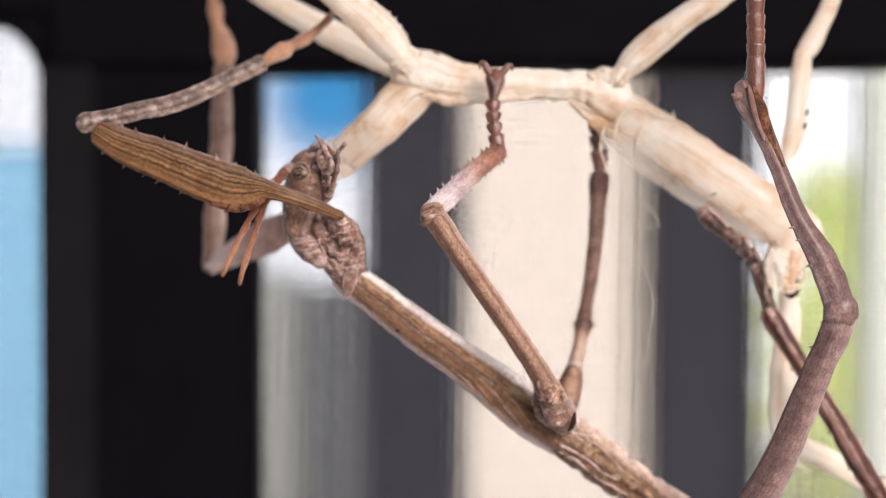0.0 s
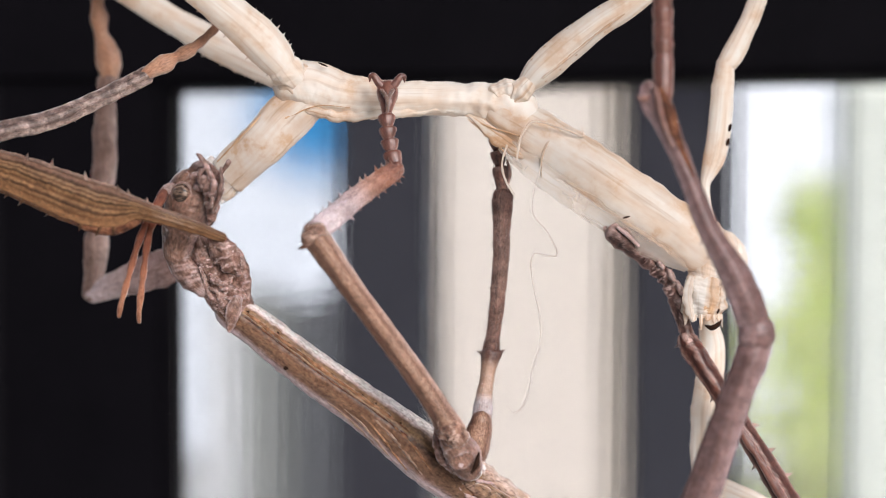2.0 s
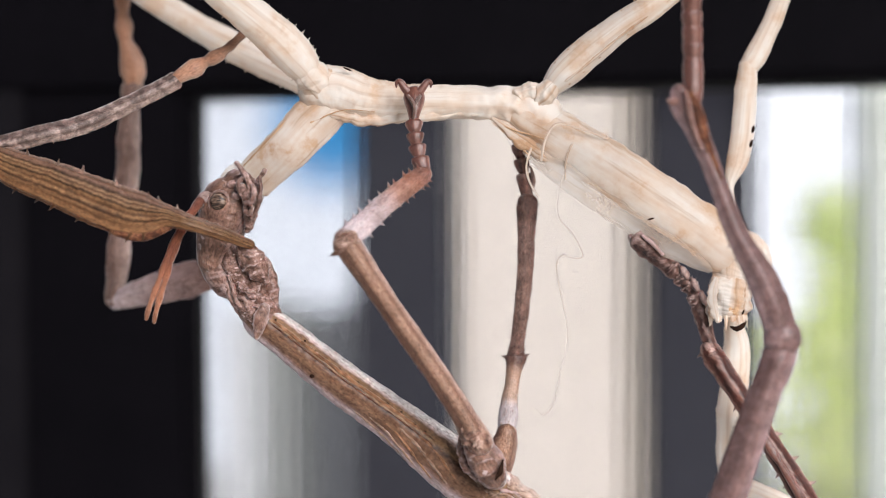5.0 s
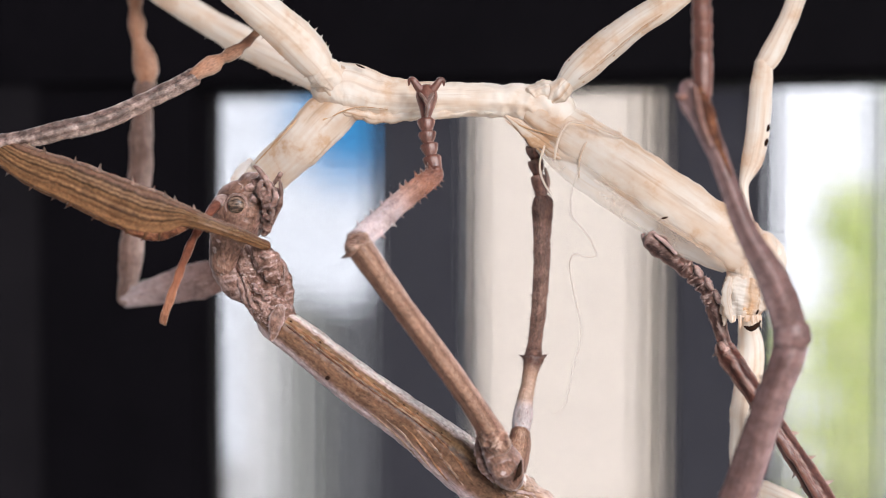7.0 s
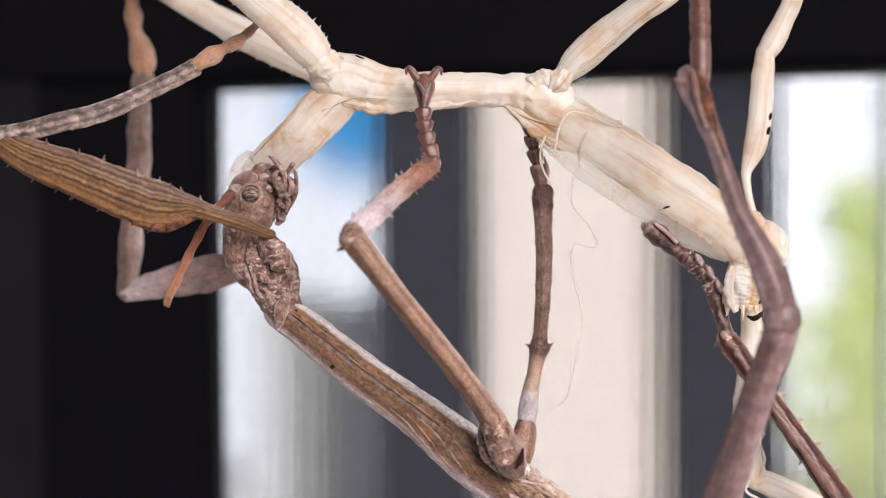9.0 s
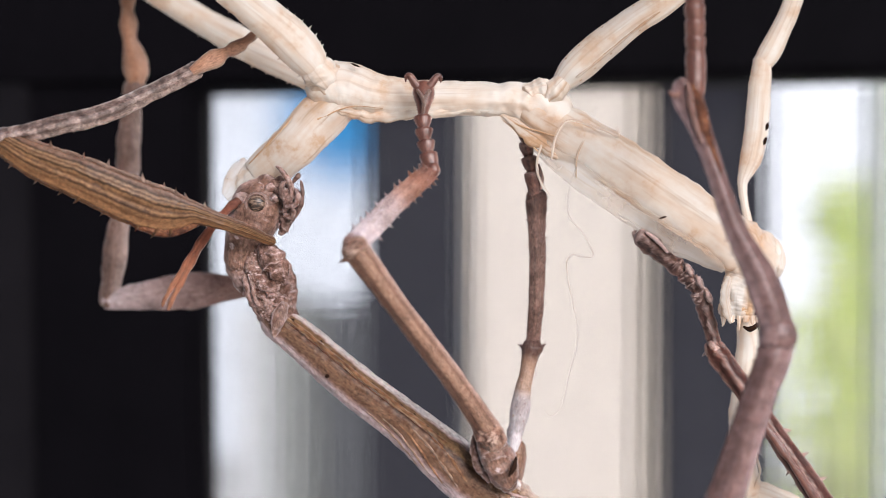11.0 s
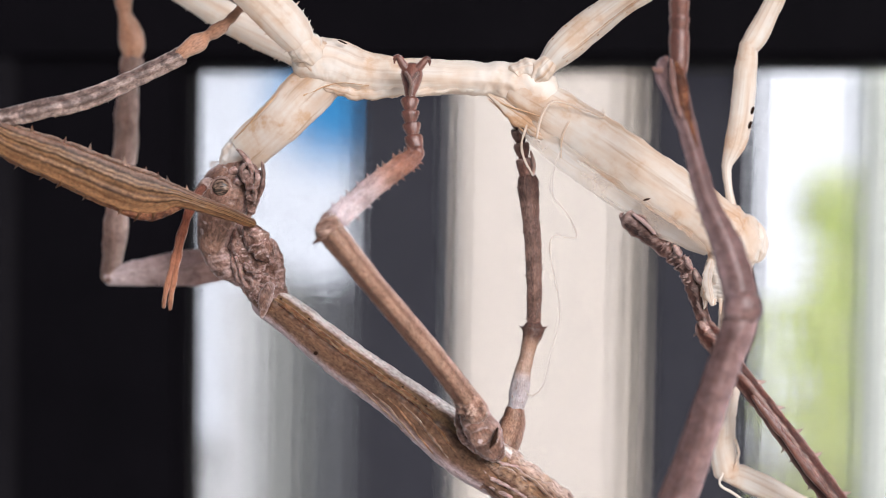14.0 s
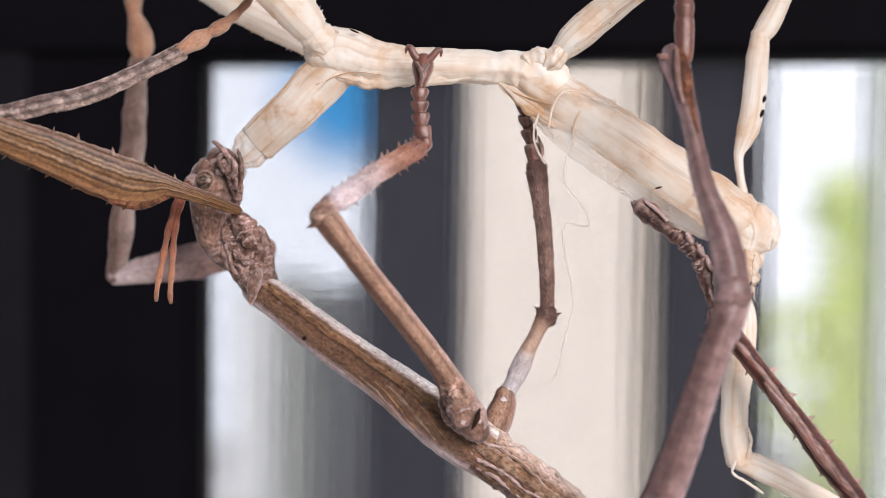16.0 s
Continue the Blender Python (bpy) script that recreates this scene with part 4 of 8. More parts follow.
part("trailing_leg", limb([(36.26, -8.02, 4, 1.19, 0.98), (36.85, -11.14, 5, 1.61, 1.12), (36.57, -15.34, 5, 1.75, 1.12), (36.01, -20.25, 5, 1.68, 1.05), (36.01, -25.15, 5, 1.61, 1.05), (36.71, -28.52, 5, 1.61, 1.05)],
                          18, 7, ((4, 0.05),), 0.06, 0.5, 26, (("l", 10, 0.3, 0.2, 1),)), SKIN, shed_skin)
part("trailing_foot", limb([(36.57, -28.38, 5, 1.33, 0.91), (39.5, -29.64, 6, 1.55, 0.92), (43.37, -31.47, 6, 1.55, 0.92), (49, -34.43, 6, 1.41, 0.84), (54.63, -36.89, 6, 0.84, 0.63)], 16, 6, ((3, 0.05),), 0.06, 0.5, 27), SKIN, shed_skin)
part("far_leg", limb([(36.71, 3.92, 5, 0.63, 0.56), (36.15, 6.73, 5, 0.49, 0.49), (35.87, 9.32, 5, 0.63, 0.56), (36.36, 11, 5, 1.05, 0.84), (36.99, 12.82, 5, 1.4, 1.05), (37.62, 16.53, 5, 1.47, 1.12), (37.97, 21.09, 5, 1.4, 1.12), (38.32, 24.59, 5, 1.19, 0.98)],
                     20, 8, (), 0.05, 0.5, 28, (), (1, 0.6)), SKIN, shed_skin)
part("far_leg", limb([(38.32, 24.38, 5, 1.19, 0.98), (39.1, 25.43, 5, 1.4, 1.05), (40.78, 28.8, 5, 1.26, 0.98), (42.32, 32.65, 5, 1.19, 0.91), (44.91, 40.01, 5, 1.05, 0.84), (46.66, 51.92, 5, 0.63, 0.63)],
                     18, 6, (), 0.05, 0.5, 29), SKIN, shed_skin)
part("dark_spot", blob((38.75, 16.4, 4.2), (0.12, 0, 0.5), (0.24, 0.3), 10, 6, None, 0.15, 1, 30), DARK_MARK, shed_skin)
part("dark_spot", blob((38.5, 14.6, 4.2), (0.15, 0, 0.5), (0.25, 0.35), 10, 6, None, 0.15, 1, 31), DARK_MARK, shed_skin)
part("dark_spot", blob((-11.63, 23.19, -2.2), (0.6, 0, -0.25), (0.12, 0.2), 8, 6, None, 0.15, 1, 32), DARK_MARK, shed_skin)
part("dark_spot", blob((25.06, 5.07, -2.4), (0.45, 0, 0.12), (0.12, 0.1), 8, 6, None, 0.15, 1, 33), DARK_MARK, shed_skin)
part("scar", limb([(-16.96, 16.35, -1.28, 0.064, 0.098), (-16.13, 16.81, -1.43, 0.144, 0.098), (-15.18, 17.15, -1.48, 0.064, 0.098)], 8, 5, (), 0.3, 1.5, 34), SCAR, shed_skin)
part("scar", limb([(-15.04, 17.21, -1.58, 0.056, 0.07), (-13.8, 17.8, -1.78, 0.088, 0.098), (-11.62, 18.31, -2.08, 0.056, 0.077), (-8.38, 18.05, -1.98, 0.04, 0.056)], 8, 5, (), 0.3, 1.5, 35), SCAR, shed_skin)
# loose threads of lining
part("thread", limb([(11.72, 12.05, -3, 0.15, 0.13), (12.16, 14.51, -3.4, 0.17, 0.13), (13.29, 16.31, -3.6, 0.19, 0.13), (14.85, 16.39, -3.4, 0.17, 0.13), (17.96, 15.47, -2.4, 0.15, 0.14), (19.8, 14.85, -1.6, 0.14, 0.14), (19.66, 15.93, -1.6, 0.11, 0.1)], 8, 7, (), 0.2, 2, 36), SKIN_SHEER, shed_skin)
part("thread", limb([(10.56, 13.6, -2, 0.14, 0.14), (9.96, 11.38, -3, 0.13, 0.13), (10.37, 9.49, -3, 0.15, 0.13), (11.38, 7.74, -3, 0.12, 0.1)], 8, 7, (), 0.2, 2, 37), SKIN_SHEER, shed_skin)
strand = part("thread", limb([(14.73, 11.03, -2.60, 0.08, 0.08), (14.17, 8.21, -2.62, 0.08, 0.08), (14.50, 5.25, -2.64, 0.08, 0.08), (16.46, 3.34, -2.66, 0.08, 0.08), (17.97, 0.91, -2.68, 0.08, 0.08), (16.64, 0.52, -2.70, 0.08, 0.08), (15.44, 0.66, -2.72, 0.08, 0.08), (14.93, -0.39, -2.74, 0.08, 0.08), (15.48, -2.91, -2.76, 0.08, 0.08), (16.87, -6.97, -2.78, 0.08, 0.08), (17.28, -9.94, -2.80, 0.08, 0.08), (16.80, -13.29, -2.82, 0.08, 0.08), (16.41, -17.38, -2.84, 0.08, 0.08), (15.23, -18.73, -2.86, 0.08, 0.08), (14.40, -18.14, -2.88, 0.08, 0.08)], 8, 6, (), 0.1, 2, 38), SKIN_VEIL, shed_skin, "long loose strand of pale lining", at(14.73, 11.03, -2.60))
part("thread", limb([(37.51, -24.33, 4, 0.17, 0.14), (37.93, -26.08, 4, 0.18, 0.14), (37.37, -27.96, 4, 0.14, 0.14)], 8, 6, (), 0.2, 2, 40), SKIN, shed_skin)
part("thread", limb([(35.8, -28.38, 3, 0.14, 0.14), (35.52, -29.76, 3, 0.17, 0.14), (37.19, -30.8, 3, 0.17, 0.14), (39.27, -32.19, 3, 0.14, 0.14)], 8, 6, (), 0.2, 2, 41), SKIN, shed_skin)


# ---- the stick insect ----
insect = thing("stick_insect", at(-12.45, -14.82, -2), "brown bark-like stick insect feeding on its shed skin", "stick insect")
MESO = [(-21.75, -7.40, -2, 2.10, 2.1), (-18.20, -9.95, -2, 2.28, 2.2), (-12.82, -14.25, -2, 2.50, 2.3), (-6.05, -19.05, -2, 2.62, 2.4), (-1.25, -22.75, -2, 3.05, 2.6), (2.80, -25.85, -2, 3.30, 2.7), (6.60, -28.30, -2, 3.10, 2.6)]
META = [(4.47, -26.66, -2, 2.8, 2.6), (7.85, -29.1, -2, 3.0, 2.7), (13.26, -33.29, -2, 2.85, 2.6), (19.35, -37.93, -2, 2.8, 2.5), (24.77, -42.23, -2, 3.2, 2.7)]
part("mesothorax", limb(MESO, 72, 30, ((4, 0.02), (17, 0.008)), 0.018, 0.6, 1, (("l", 26, 0.16, 0.02, 0.9), ("r", 30, 0.14, 0.02, 0.85), ("f", 70, 0.10, 0, 0.9)), (1, 1), None, 0.0, (0.10, 1.6)), BODY, insect)
part("metathorax", limb(META, 60, 22, ((5, 0.03), (9, 0.02)), 0.04, 0.6, 2, (("f", 60, 0.16, 0, 1), ("r", 24, 0.2, 0, 1)), (1, 1), None, 0.0, (0.34, 2.2)), REAR, insect)
part("abdomen", limb([(24.09, -41.75, -2, 2.98, 2.57), (33.73, -48.22, -1, 2.86, 2.45), (45.52, -55.98, 0, 2.73, 2.32), (59.19, -63.5, 0, 2.32, 2.05), (72.87, -68.97, 0, 1.5, 1.37)], 22, 8, ((5, 0.03),), 0.05, 0.5, 3), BODY, insect)
# dark seam, bulging rail below it and creased folds towards the hips
part("side_seam", limb(lay(MESO, (0.02, 0.12, 0.25, 0.38, 0.50, 0.62, 0.72), 0.798, 0.09, -0.03), 8, 8, (), 0.4, 1.4, 4), RUST, insect)
part("side_rail", limb(lay(MESO, (0.02, 0.14, 0.28, 0.42, 0.55, 0.66), 0.832, 0.26, -0.12), 14, 12, (), 0.25, 1.6, 5, (("f", 30, 0.1, 0, 1),)), GOLD, insect)
for k, (v0, v1, f0, f1) in enumerate(((0.76, 0.66, 0.52, 0.80), (0.72, 0.60, 0.50, 0.74), (0.68, 0.56, 0.46, 0.70), (0.80, 0.71, 0.58, 0.84), (0.64, 0.53, 0.42, 0.66))):
    places = [f0 + (f1 - f0) * q / 4 for q in range(5)]
    part("flank_crease", limb(lay(MESO, places, [v0 + (v1 - v0) * (q / 4) ** 1.4 for q in range(5)], 0.17, -0.06), 10, 8, (), 0.35, 1.4, 6 + k), GOLD if k % 2 else REAR, insect)
for k, (v0, v1, f0, f1) in enumerate(((0.80, 0.86, 0.08, 0.30), (0.74, 0.83, 0.05, 0.34), (0.70, 0.74, 0.10, 0.5), (0.86, 0.82, 0.2, 0.6), (0.64, 0.68, 0.15, 0.6))):
    places = [f0 + (f1 - f0) * q / 5 for q in range(6)]
    part("flank_crease", limb(lay(META, places, [v0 + (v1 - v0) * (q / 5) + 0.012 * math.sin(q * 2.1 + k) for q in range(6)], 0.22, -0.05), 10, 8, (), 0.4, 1.3, 140 + k), REAR if k % 2 else FOLDS, insect)
for k in range(14):
    f = 0.03 + 0.045 * k
    part("tubercle", blob(lay(MESO, (f - 0.01, f, f + 0.01), 0.845 + 0.012 * math.sin(k * 1.9), 0.1)[1][:3], (0.12, 0, -0.1), (0.11, 0.12), 8, 5, None, 0.2, 2, k), DARK_MARK, insect)
part("pit", blob((-15.21, -13.93, -4), (0.3, 0, 0.1), (0.22, 0.2), 8, 6), DARK_MARK, insect)

# prothorax with its wrinkles
CHEST = [(-24.70, 0.75, -2.3, 1.50, 1.52), (-24.05, -0.75, -2.2, 2.29, 2.09), (-23.35, -2.5, -2, 2.68, 2.38), (-22.60, -4.45, -2, 2.57, 2.38), (-21.65, -6.35, -2, 2.16, 2.18), (-21.05, -7.65, -2, 1.89, 1.99)]
part("prothorax", limb(CHEST, 110, 34, ((6, 0.03),), 0.06, 0.9, 11, (), (1, 1), None, 0.0, (0.62, 3.0)), FOLDS, insect)
for k, (v0, v1, f0, f1, g) in enumerate(((0.56, 0.60, 0.22, 0.95, 0.42), (0.62, 0.68, 0.28, 0.92, 0.34), (0.70, 0.80, 0.42, 0.62, 0.34), (0.74, 0.88, 0.58, 0.74, 0.36), (0.76, 0.92, 0.72, 0.84, 0.32), (0.93, 0.97, 0.30, 0.95, 0.36), (0.66, 0.72, 0.55, 0.85, 0.30), (0.84, 0.93, 0.38, 0.55, 0.30))):
    places = [f0 + (f1 - f0) * q / 4 for q in range(5)]
    part("wrinkle", limb(lay(CHEST, places, [v0 + (v1 - v0) * q / 4 + 0.02 * math.sin(q * 1.7 + k) for q in range(5)], g, -0.05), 22, 10, (), 0.22, 1.1, 30 + k, (), (1, 1), None, 0.0, (0.12, 1.6)), FOLDS, insect)
part("spur", limb([(-20.75, -5.6, -4.4, 0.62, 0.4), (-21.2, -7.1, -4.7, 0.85, 0.4), (-21.55, -8.5, -4.8, 0.62, 0.33), (-21.72, -9.4, -4.7, 0.27, 0.27)], 20, 8, (), 0.12, 1.2, 40, (), (1, 1), None, 0.0, (0.1, 0.9)), HEAD, insect)
part("coxa", limb([(-23.3, 1.3, -4.6, 0.8, 0.8), (-22.75, 0.45, -4.5, 1.35, 1.1), (-22.1, -0.6, -4.3, 1.5, 1.25), (-21.4, -1.7, -4.1, 1.2, 1.1), (-21.0, -2.6, -3.8, 0.6, 0.7)], 60, 18, ((5, 0.03),), 0.08, 0.9, 41, (("f", 26, 0.1, 0, 0.8),), (1, 1), None, 0.0, (0.32, 1.9)), FOLDS, insect)
part("coxa", limb([(-21.2, -0.2, -2.6, 0.5, 0.6), (-20.65, -1.5, -2.6, 0.8, 0.8), (-20.35, -3.0, -2.6, 0.9, 0.9), (-20.2, -4.6, -2.5, 0.85, 0.9), (-20.3, -6.2, -2.3, 0.5, 0.5)], 30, 14, (), 0.1, 0.9, 42, (), (1, 1), None, 0.0, (0.25, 1.7)), FOLDS, insect)
part("neck_fold", limb([(-26.35, 1.43, -1, 1.2, 1.09), (-25.6, 0.07, -1.2, 1.7, 1.36), (-24.7, -1.42, -1.5, 1.95, 1.63), (-23.8, -2.78, -1.7, 1.7, 1.49)], 50, 14, (), 0.08, 1.0, 48, (), (1, 1), None, 0.0, (0.35, 2.0)), FOLDS, insect)

# head
head = part("head", limb([(-26.87, -1.97, -1.5, 1.22, 1.22), (-26.9, -0.27, -2, 1.85, 1.85), (-26.2, 2.1, -2, 2.6, 2.44), (-25.4, 4.47, -2, 3.12, 2.71), (-24.77, 6.5, -2, 3.32, 2.57), (-24.09, 8.05, -2, 2.57, 2.17), (-23.75, 8.86, -2, 1.76, 1.62)],
                         72, 20, ((3, 0.03),), 0.028, 0.6, 50, (("f", 46, 0.08, 0.1, 0.9),), (1, 1), None, 0.0, (0.10, 1.3)), HEAD, insect, "brown mottled head", at(-26.66, -0.95, -2))
part("eye", blob((-25.11, 6.41, -4.6), (0.30, -0.1, 0.93), (1.0, 0.55), 18, 11, None, 0.03, 2, 51), EYE, head, "glossy dark domed eye")
part("eye_rim", limb([(-25.13 + 1.30 * math.cos(q * math.pi / 6), 6.38 + 1.30 * math.sin(q * math.pi / 6), -4.25, 0.2, 0.27) for q in range(13)], 12, 4, (), 0.15, 1.5, 52), MOUTH, head)
part("crown_bump", blob((-25.1, 8.2, -3.2), (1.0, 0, 0.35), (0.75, 0.8), 26, 14, None, 0.12, 1.2, 53, (0.25, 1.5)), MOUTH, head)
part("crown_bump", blob((-23.5, 8.35, -3.7), (0.8, 0, -0.2), (0.65, 0.7), 24, 12, None, 0.12, 1.2, 153, (0.22, 1.4)), FOLDS, head)
part("crown_bump", blob((-23.0, 7.2, -4.3), (0.5, 0, -0.35), (0.5, 0.5), 20, 12, None, 0.12, 1.2, 54, (0.15, 0.8)), FOLDS, head)
part("labrum", limb([(-23.43, 8.69, -3, 0.75, 0.81), (-22.4, 8.75, -3.4, 1.1, 0.9), (-21.6, 7.7, -3.4, 1.05, 0.9), (-21.36, 6.3, -3.0, 0.7, 0.7)], 36, 12, ((3, 0.06),), 0.1, 1.4, 55, (), (1, 1), None, 0.0, (0.26, 1.5)), MOUTH, head)
part("mandible", limb([(-22.77, 8.08, -4.6, 0.4, 0.35), (-21.9, 7.9, -5, 0.7, 0.5), (-21.5, 6.8, -4.9, 0.62, 0.45), (-21.75, 5.7, -4.5, 0.35, 0.3)], 28, 10, (), 0.14, 1.4, 56, (), (1, 1), None, 0.0, (0.2, 1.3)), MOUTH, head)
part("maxilla", limb([(-20.94, 8.52, -3.6, 0.4, 0.36), (-20.5, 7.44, -4, 0.68, 0.5), (-20.6, 6.1, -3.9, 0.62, 0.5), (-21.25, 4.91, -3.6, 0.6, 0.5), (-22.1, 3.84, -3.2, 0.4, 0.36)], 28, 10, ((3, 0.08),), 0.2, 1.6, 57, (), (1, 1), None, 0.0, (0.22, 1.3)), FOLDS, head)
part("labium", limb([(-21.9, 5.6, -3.6, 0.45, 0.45), (-21.45, 4.3, -3.7, 0.65, 0.5), (-21.95, 3.1, -3.4, 0.5, 0.4)], 24, 8, (), 0.2, 1.6, 58, (), (1, 1), None, 0.0, (0.2, 1.3)), MOUTH, head)
for k, (rows, wide) in enumerate((
    ([(-20.95, 7.41, -4.8), (-21.06, 8.6, -5), (-21.59, 9.66, -5), (-22.48, 10.67, -4.8), (-22.97, 11.02, -4.6)], 0.44),
    ([(-20.86, 4.61, -4.4), (-20.08, 5.94, -4.8), (-19.68, 7.27, -4.8), (-19.83, 8.88, -4.6), (-19.99, 9.43, -4.4)], 0.36),
    ([(-21.79, 8.46, -2), (-20.84, 9.41, -2), (-20.3, 10.22, -2)], 0.34),
    ([(-21.46, 6.33, -5), (-20.62, 6.45, -5.4), (-20.2, 7.37, -5.6), (-20.48, 8.31, -5.4)], 0.40),
    ([(-21.9, 7.2, -5.2), (-22.3, 8.1, -5.3), (-22.1, 9.0, -5.2), (-21.5, 9.3, -5.0)], 0.36),
    ([(-21.6, 5.2, -4.9), (-20.9, 5.0, -5.2), (-20.6, 5.7, -5.3), (-20.9, 6.2, -5.2)], 0.34),
)):
    part("palp", limb([(*q, wide * f, wide * f) for q, f in zip(rows, (0.9, 0.8, 0.85, 0.6, 0.35))], 18, 8, (), 0.14, 2.2, 59 + k, (), (1, 1), None, 0.0, (0.1, 1.2)), (FOLDS, MOUTH, MOUTH)[k % 3], head)
part("neck", limb([(-27.07, 0.07, -1.5, 1.63, 1.49), (-26.46, -1.7, -1.5, 1.83, 1.7), (-25.1, -3.32, -1.5, 1.76, 1.7), (-23.88, -4.55, -1.5, 1.22, 1.22)], 20, 7, (), 0.1, 1.0, 49), FOLDS, head)
part("scape", limb([(-26.31, 7.18, -3.6, 0.6, 0.54), (-27.06, 6.97, -4, 0.74, 0.6), (-27.68, 6.48, -4.4, 0.53, 0.47)], 12, 5, (), 0.1, 1.4, 62), HEAD, head)


def feeler(k):
    return part("antenna", limb([(-27.41, 6.62, -4.4, 0.53, 0.47), (-28.26, 5.66, -5, 0.53, 0.43), (-29.63, 3.79, -5.6, 0.48, 0.4), (-31.1, 1.06, -6, 0.42, 0.36), (-32.69, -2.58, -6.4, 0.38, 0.33), (-33.94, -5.61, -6.8, 0.34, 0.3), (-34.3, -6.86, -7, 0.2, 0.2)],
                                14, 12, (), 0.05, 1.0, 63 + k, (), (1, 1), None, 0.16), FEELER, head, "reddish brown jointed antenna", at(-27.28, 6.69, -4.4))


feeler_near, feeler_far = feeler(0), feeler(1)

# foreleg on the near side
fore_femur = part("femur", limb([(-22.32, 1.73, -5.6, 0.53, 0.53), (-25.25, 2.96, -7.6, 0.79, 0.66), (-28.66, 4.18, -9, 0.91, 0.72), (-31.27, 4.96, -9, 1.31, 0.78), (-34.08, 5.16, -9, 2.42, 0.85), (-38.12, 6.2, -9, 2.74, 1.04), (-44, 8.68, -9, 2.48, 1.18), (-49.35, 10.67, -8.5, 2.16, 1.18), (-53.02, 12.53, -8, 1.64, 1.05)],
                                96, 18, ((10, 0.045),), 0.02, 0.6, 70, (("l", 9, 0.8, 0.3, 0.97), ("r", 8, 1.1, 0.45, 0.97), ("l", 30, 0.25, 0.3, 0.97), ("r", 24, 0.22, 0.4, 0.97)), (1, 1), None, 0.0, (0.10, 1.1)), FORE, insect, "flattened striped fore thigh", at(-22.35, 1.79, -6.5))
part("thigh_lobe", limb([(-30.42, 3.98, -9, 0.26, 0.26), (-32.25, 3.46, -9, 0.65, 0.33), (-34.34, 2.94, -9, 0.85, 0.39), (-37.14, 3.46, -9, 0.78, 0.39), (-40.08, 4.77, -9, 0.33, 0.26)], 16, 8, (), 0.08, 1.0, 74), RUST, fore_femur)
fore_tibia = part("tibia", limb([(-53.22, 13.19, -8, 1.31, 1.12), (-50.13, 13.91, -8, 1.12, 0.92), (-46.2, 14.9, -8, 1.18, 0.85), (-41.37, 16.38, -6, 1.19, 0.86), (-36.63, 19.05, -3, 1.08, 0.81), (-32.84, 21.23, -1.5, 1.09, 0.75), (-31.69, 21.97, -1, 1.16, 0.75)],
                                32, 10, ((4, 0.16),), 0.06, 0.8, 75, (("l", 8, 0.25, 0.1, 0.9),)), GREYLEG, insect, "grey mottled shin", at(-53.22, 13.32, -8))
fore_tarsus = part("tarsus", limb([(-32.1, 21.83, -1, 0.61, 0.61), (-30.88, 22.65, -1, 0.95, 0.75), (-29.44, 23.58, -0.6, 1.16, 0.82), (-28.37, 24.33, 0, 0.68, 0.62), (-27.55, 24.74, 0, 0.89, 0.68), (-26.59, 25.36, 0, 0.82, 0.62), (-25.97, 25.84, 0, 0.55, 0.55), (-25.37, 26.46, 0.6, 0.62, 0.55), (-24.8, 27.13, 1, 0.48, 0.48), (-23.95, 28.15, 1.4, 0.55, 0.48), (-23.43, 29.15, 1.6, 0.28, 0.28)],
                                  16, 6, (), 0.06, 1.2, 76), ORANGE, insect, "orange jointed foot", at(-31.69, 21.97, -1))

# foreleg on the far side
far_fore_femur = part("femur", limb([(-23.97, -1.08, 10, 1.29, 0.93), (-25.89, -1.51, 11, 1.44, 1.01), (-27.68, -1.96, 12, 1.59, 1.09), (-31.74, -2.71, 14, 2.41, 1.32), (-37.03, -3.89, 15, 2.06, 1.1), (-43.11, -5.32, 16, 1.25, 0.89)], 24, 8, ((4, 0.10),), 0.05, 0.6, 80), ROSE, insect, "rosy far fore thigh", at(-27.68, -1.96, 12))
far_fore_tibia = part("tibia", limb([(-43.11, -5.46, 16, 1.18, 0.89), (-42.77, -2.15, 16.5, 1.41, 0.96), (-42.57, 1.56, 17, 1.63, 0.96), (-42.32, 5.29, 18, 1.34, 0.89), (-41.77, 11.3, 19, 1.65, 0.97), (-41.62, 16.54, 19, 1.57, 0.97), (-41.5, 21.13, 20, 1.35, 0.9), (-41.2, 23.23, 20, 1.58, 0.98)],
                                    24, 8, ((4, 0.10),), 0.09, 0.5, 81, (), (1, 1), None, 0.03), PALELEG, insect, "pale far fore shin", at(-43.11, -5.46, 16))
part("tarsus", limb([(-41.2, 23.23, 20, 1.05, 0.83), (-41.2, 25.26, 20, 1.73, 1.05), (-41.66, 27.52, 20, 1.5, 0.98), (-42.26, 29.4, 20, 0.9, 0.75), (-42.48, 31.28, 20, 1.28, 0.9), (-42.63, 33.16, 20, 0.83, 0.75), (-42.78, 35.41, 20, 1.13, 0.83), (-42.93, 38.42, 20, 0.75, 0.68), (-42.77, 46.27, 18, 0.67, 0.6), (-42.67, 54.7, 16, 0.44, 0.44)], 16, 6, (), 0.06, 0.8, 82), ORANGE, far_fore_tibia, "rusty foot of the far foreleg")

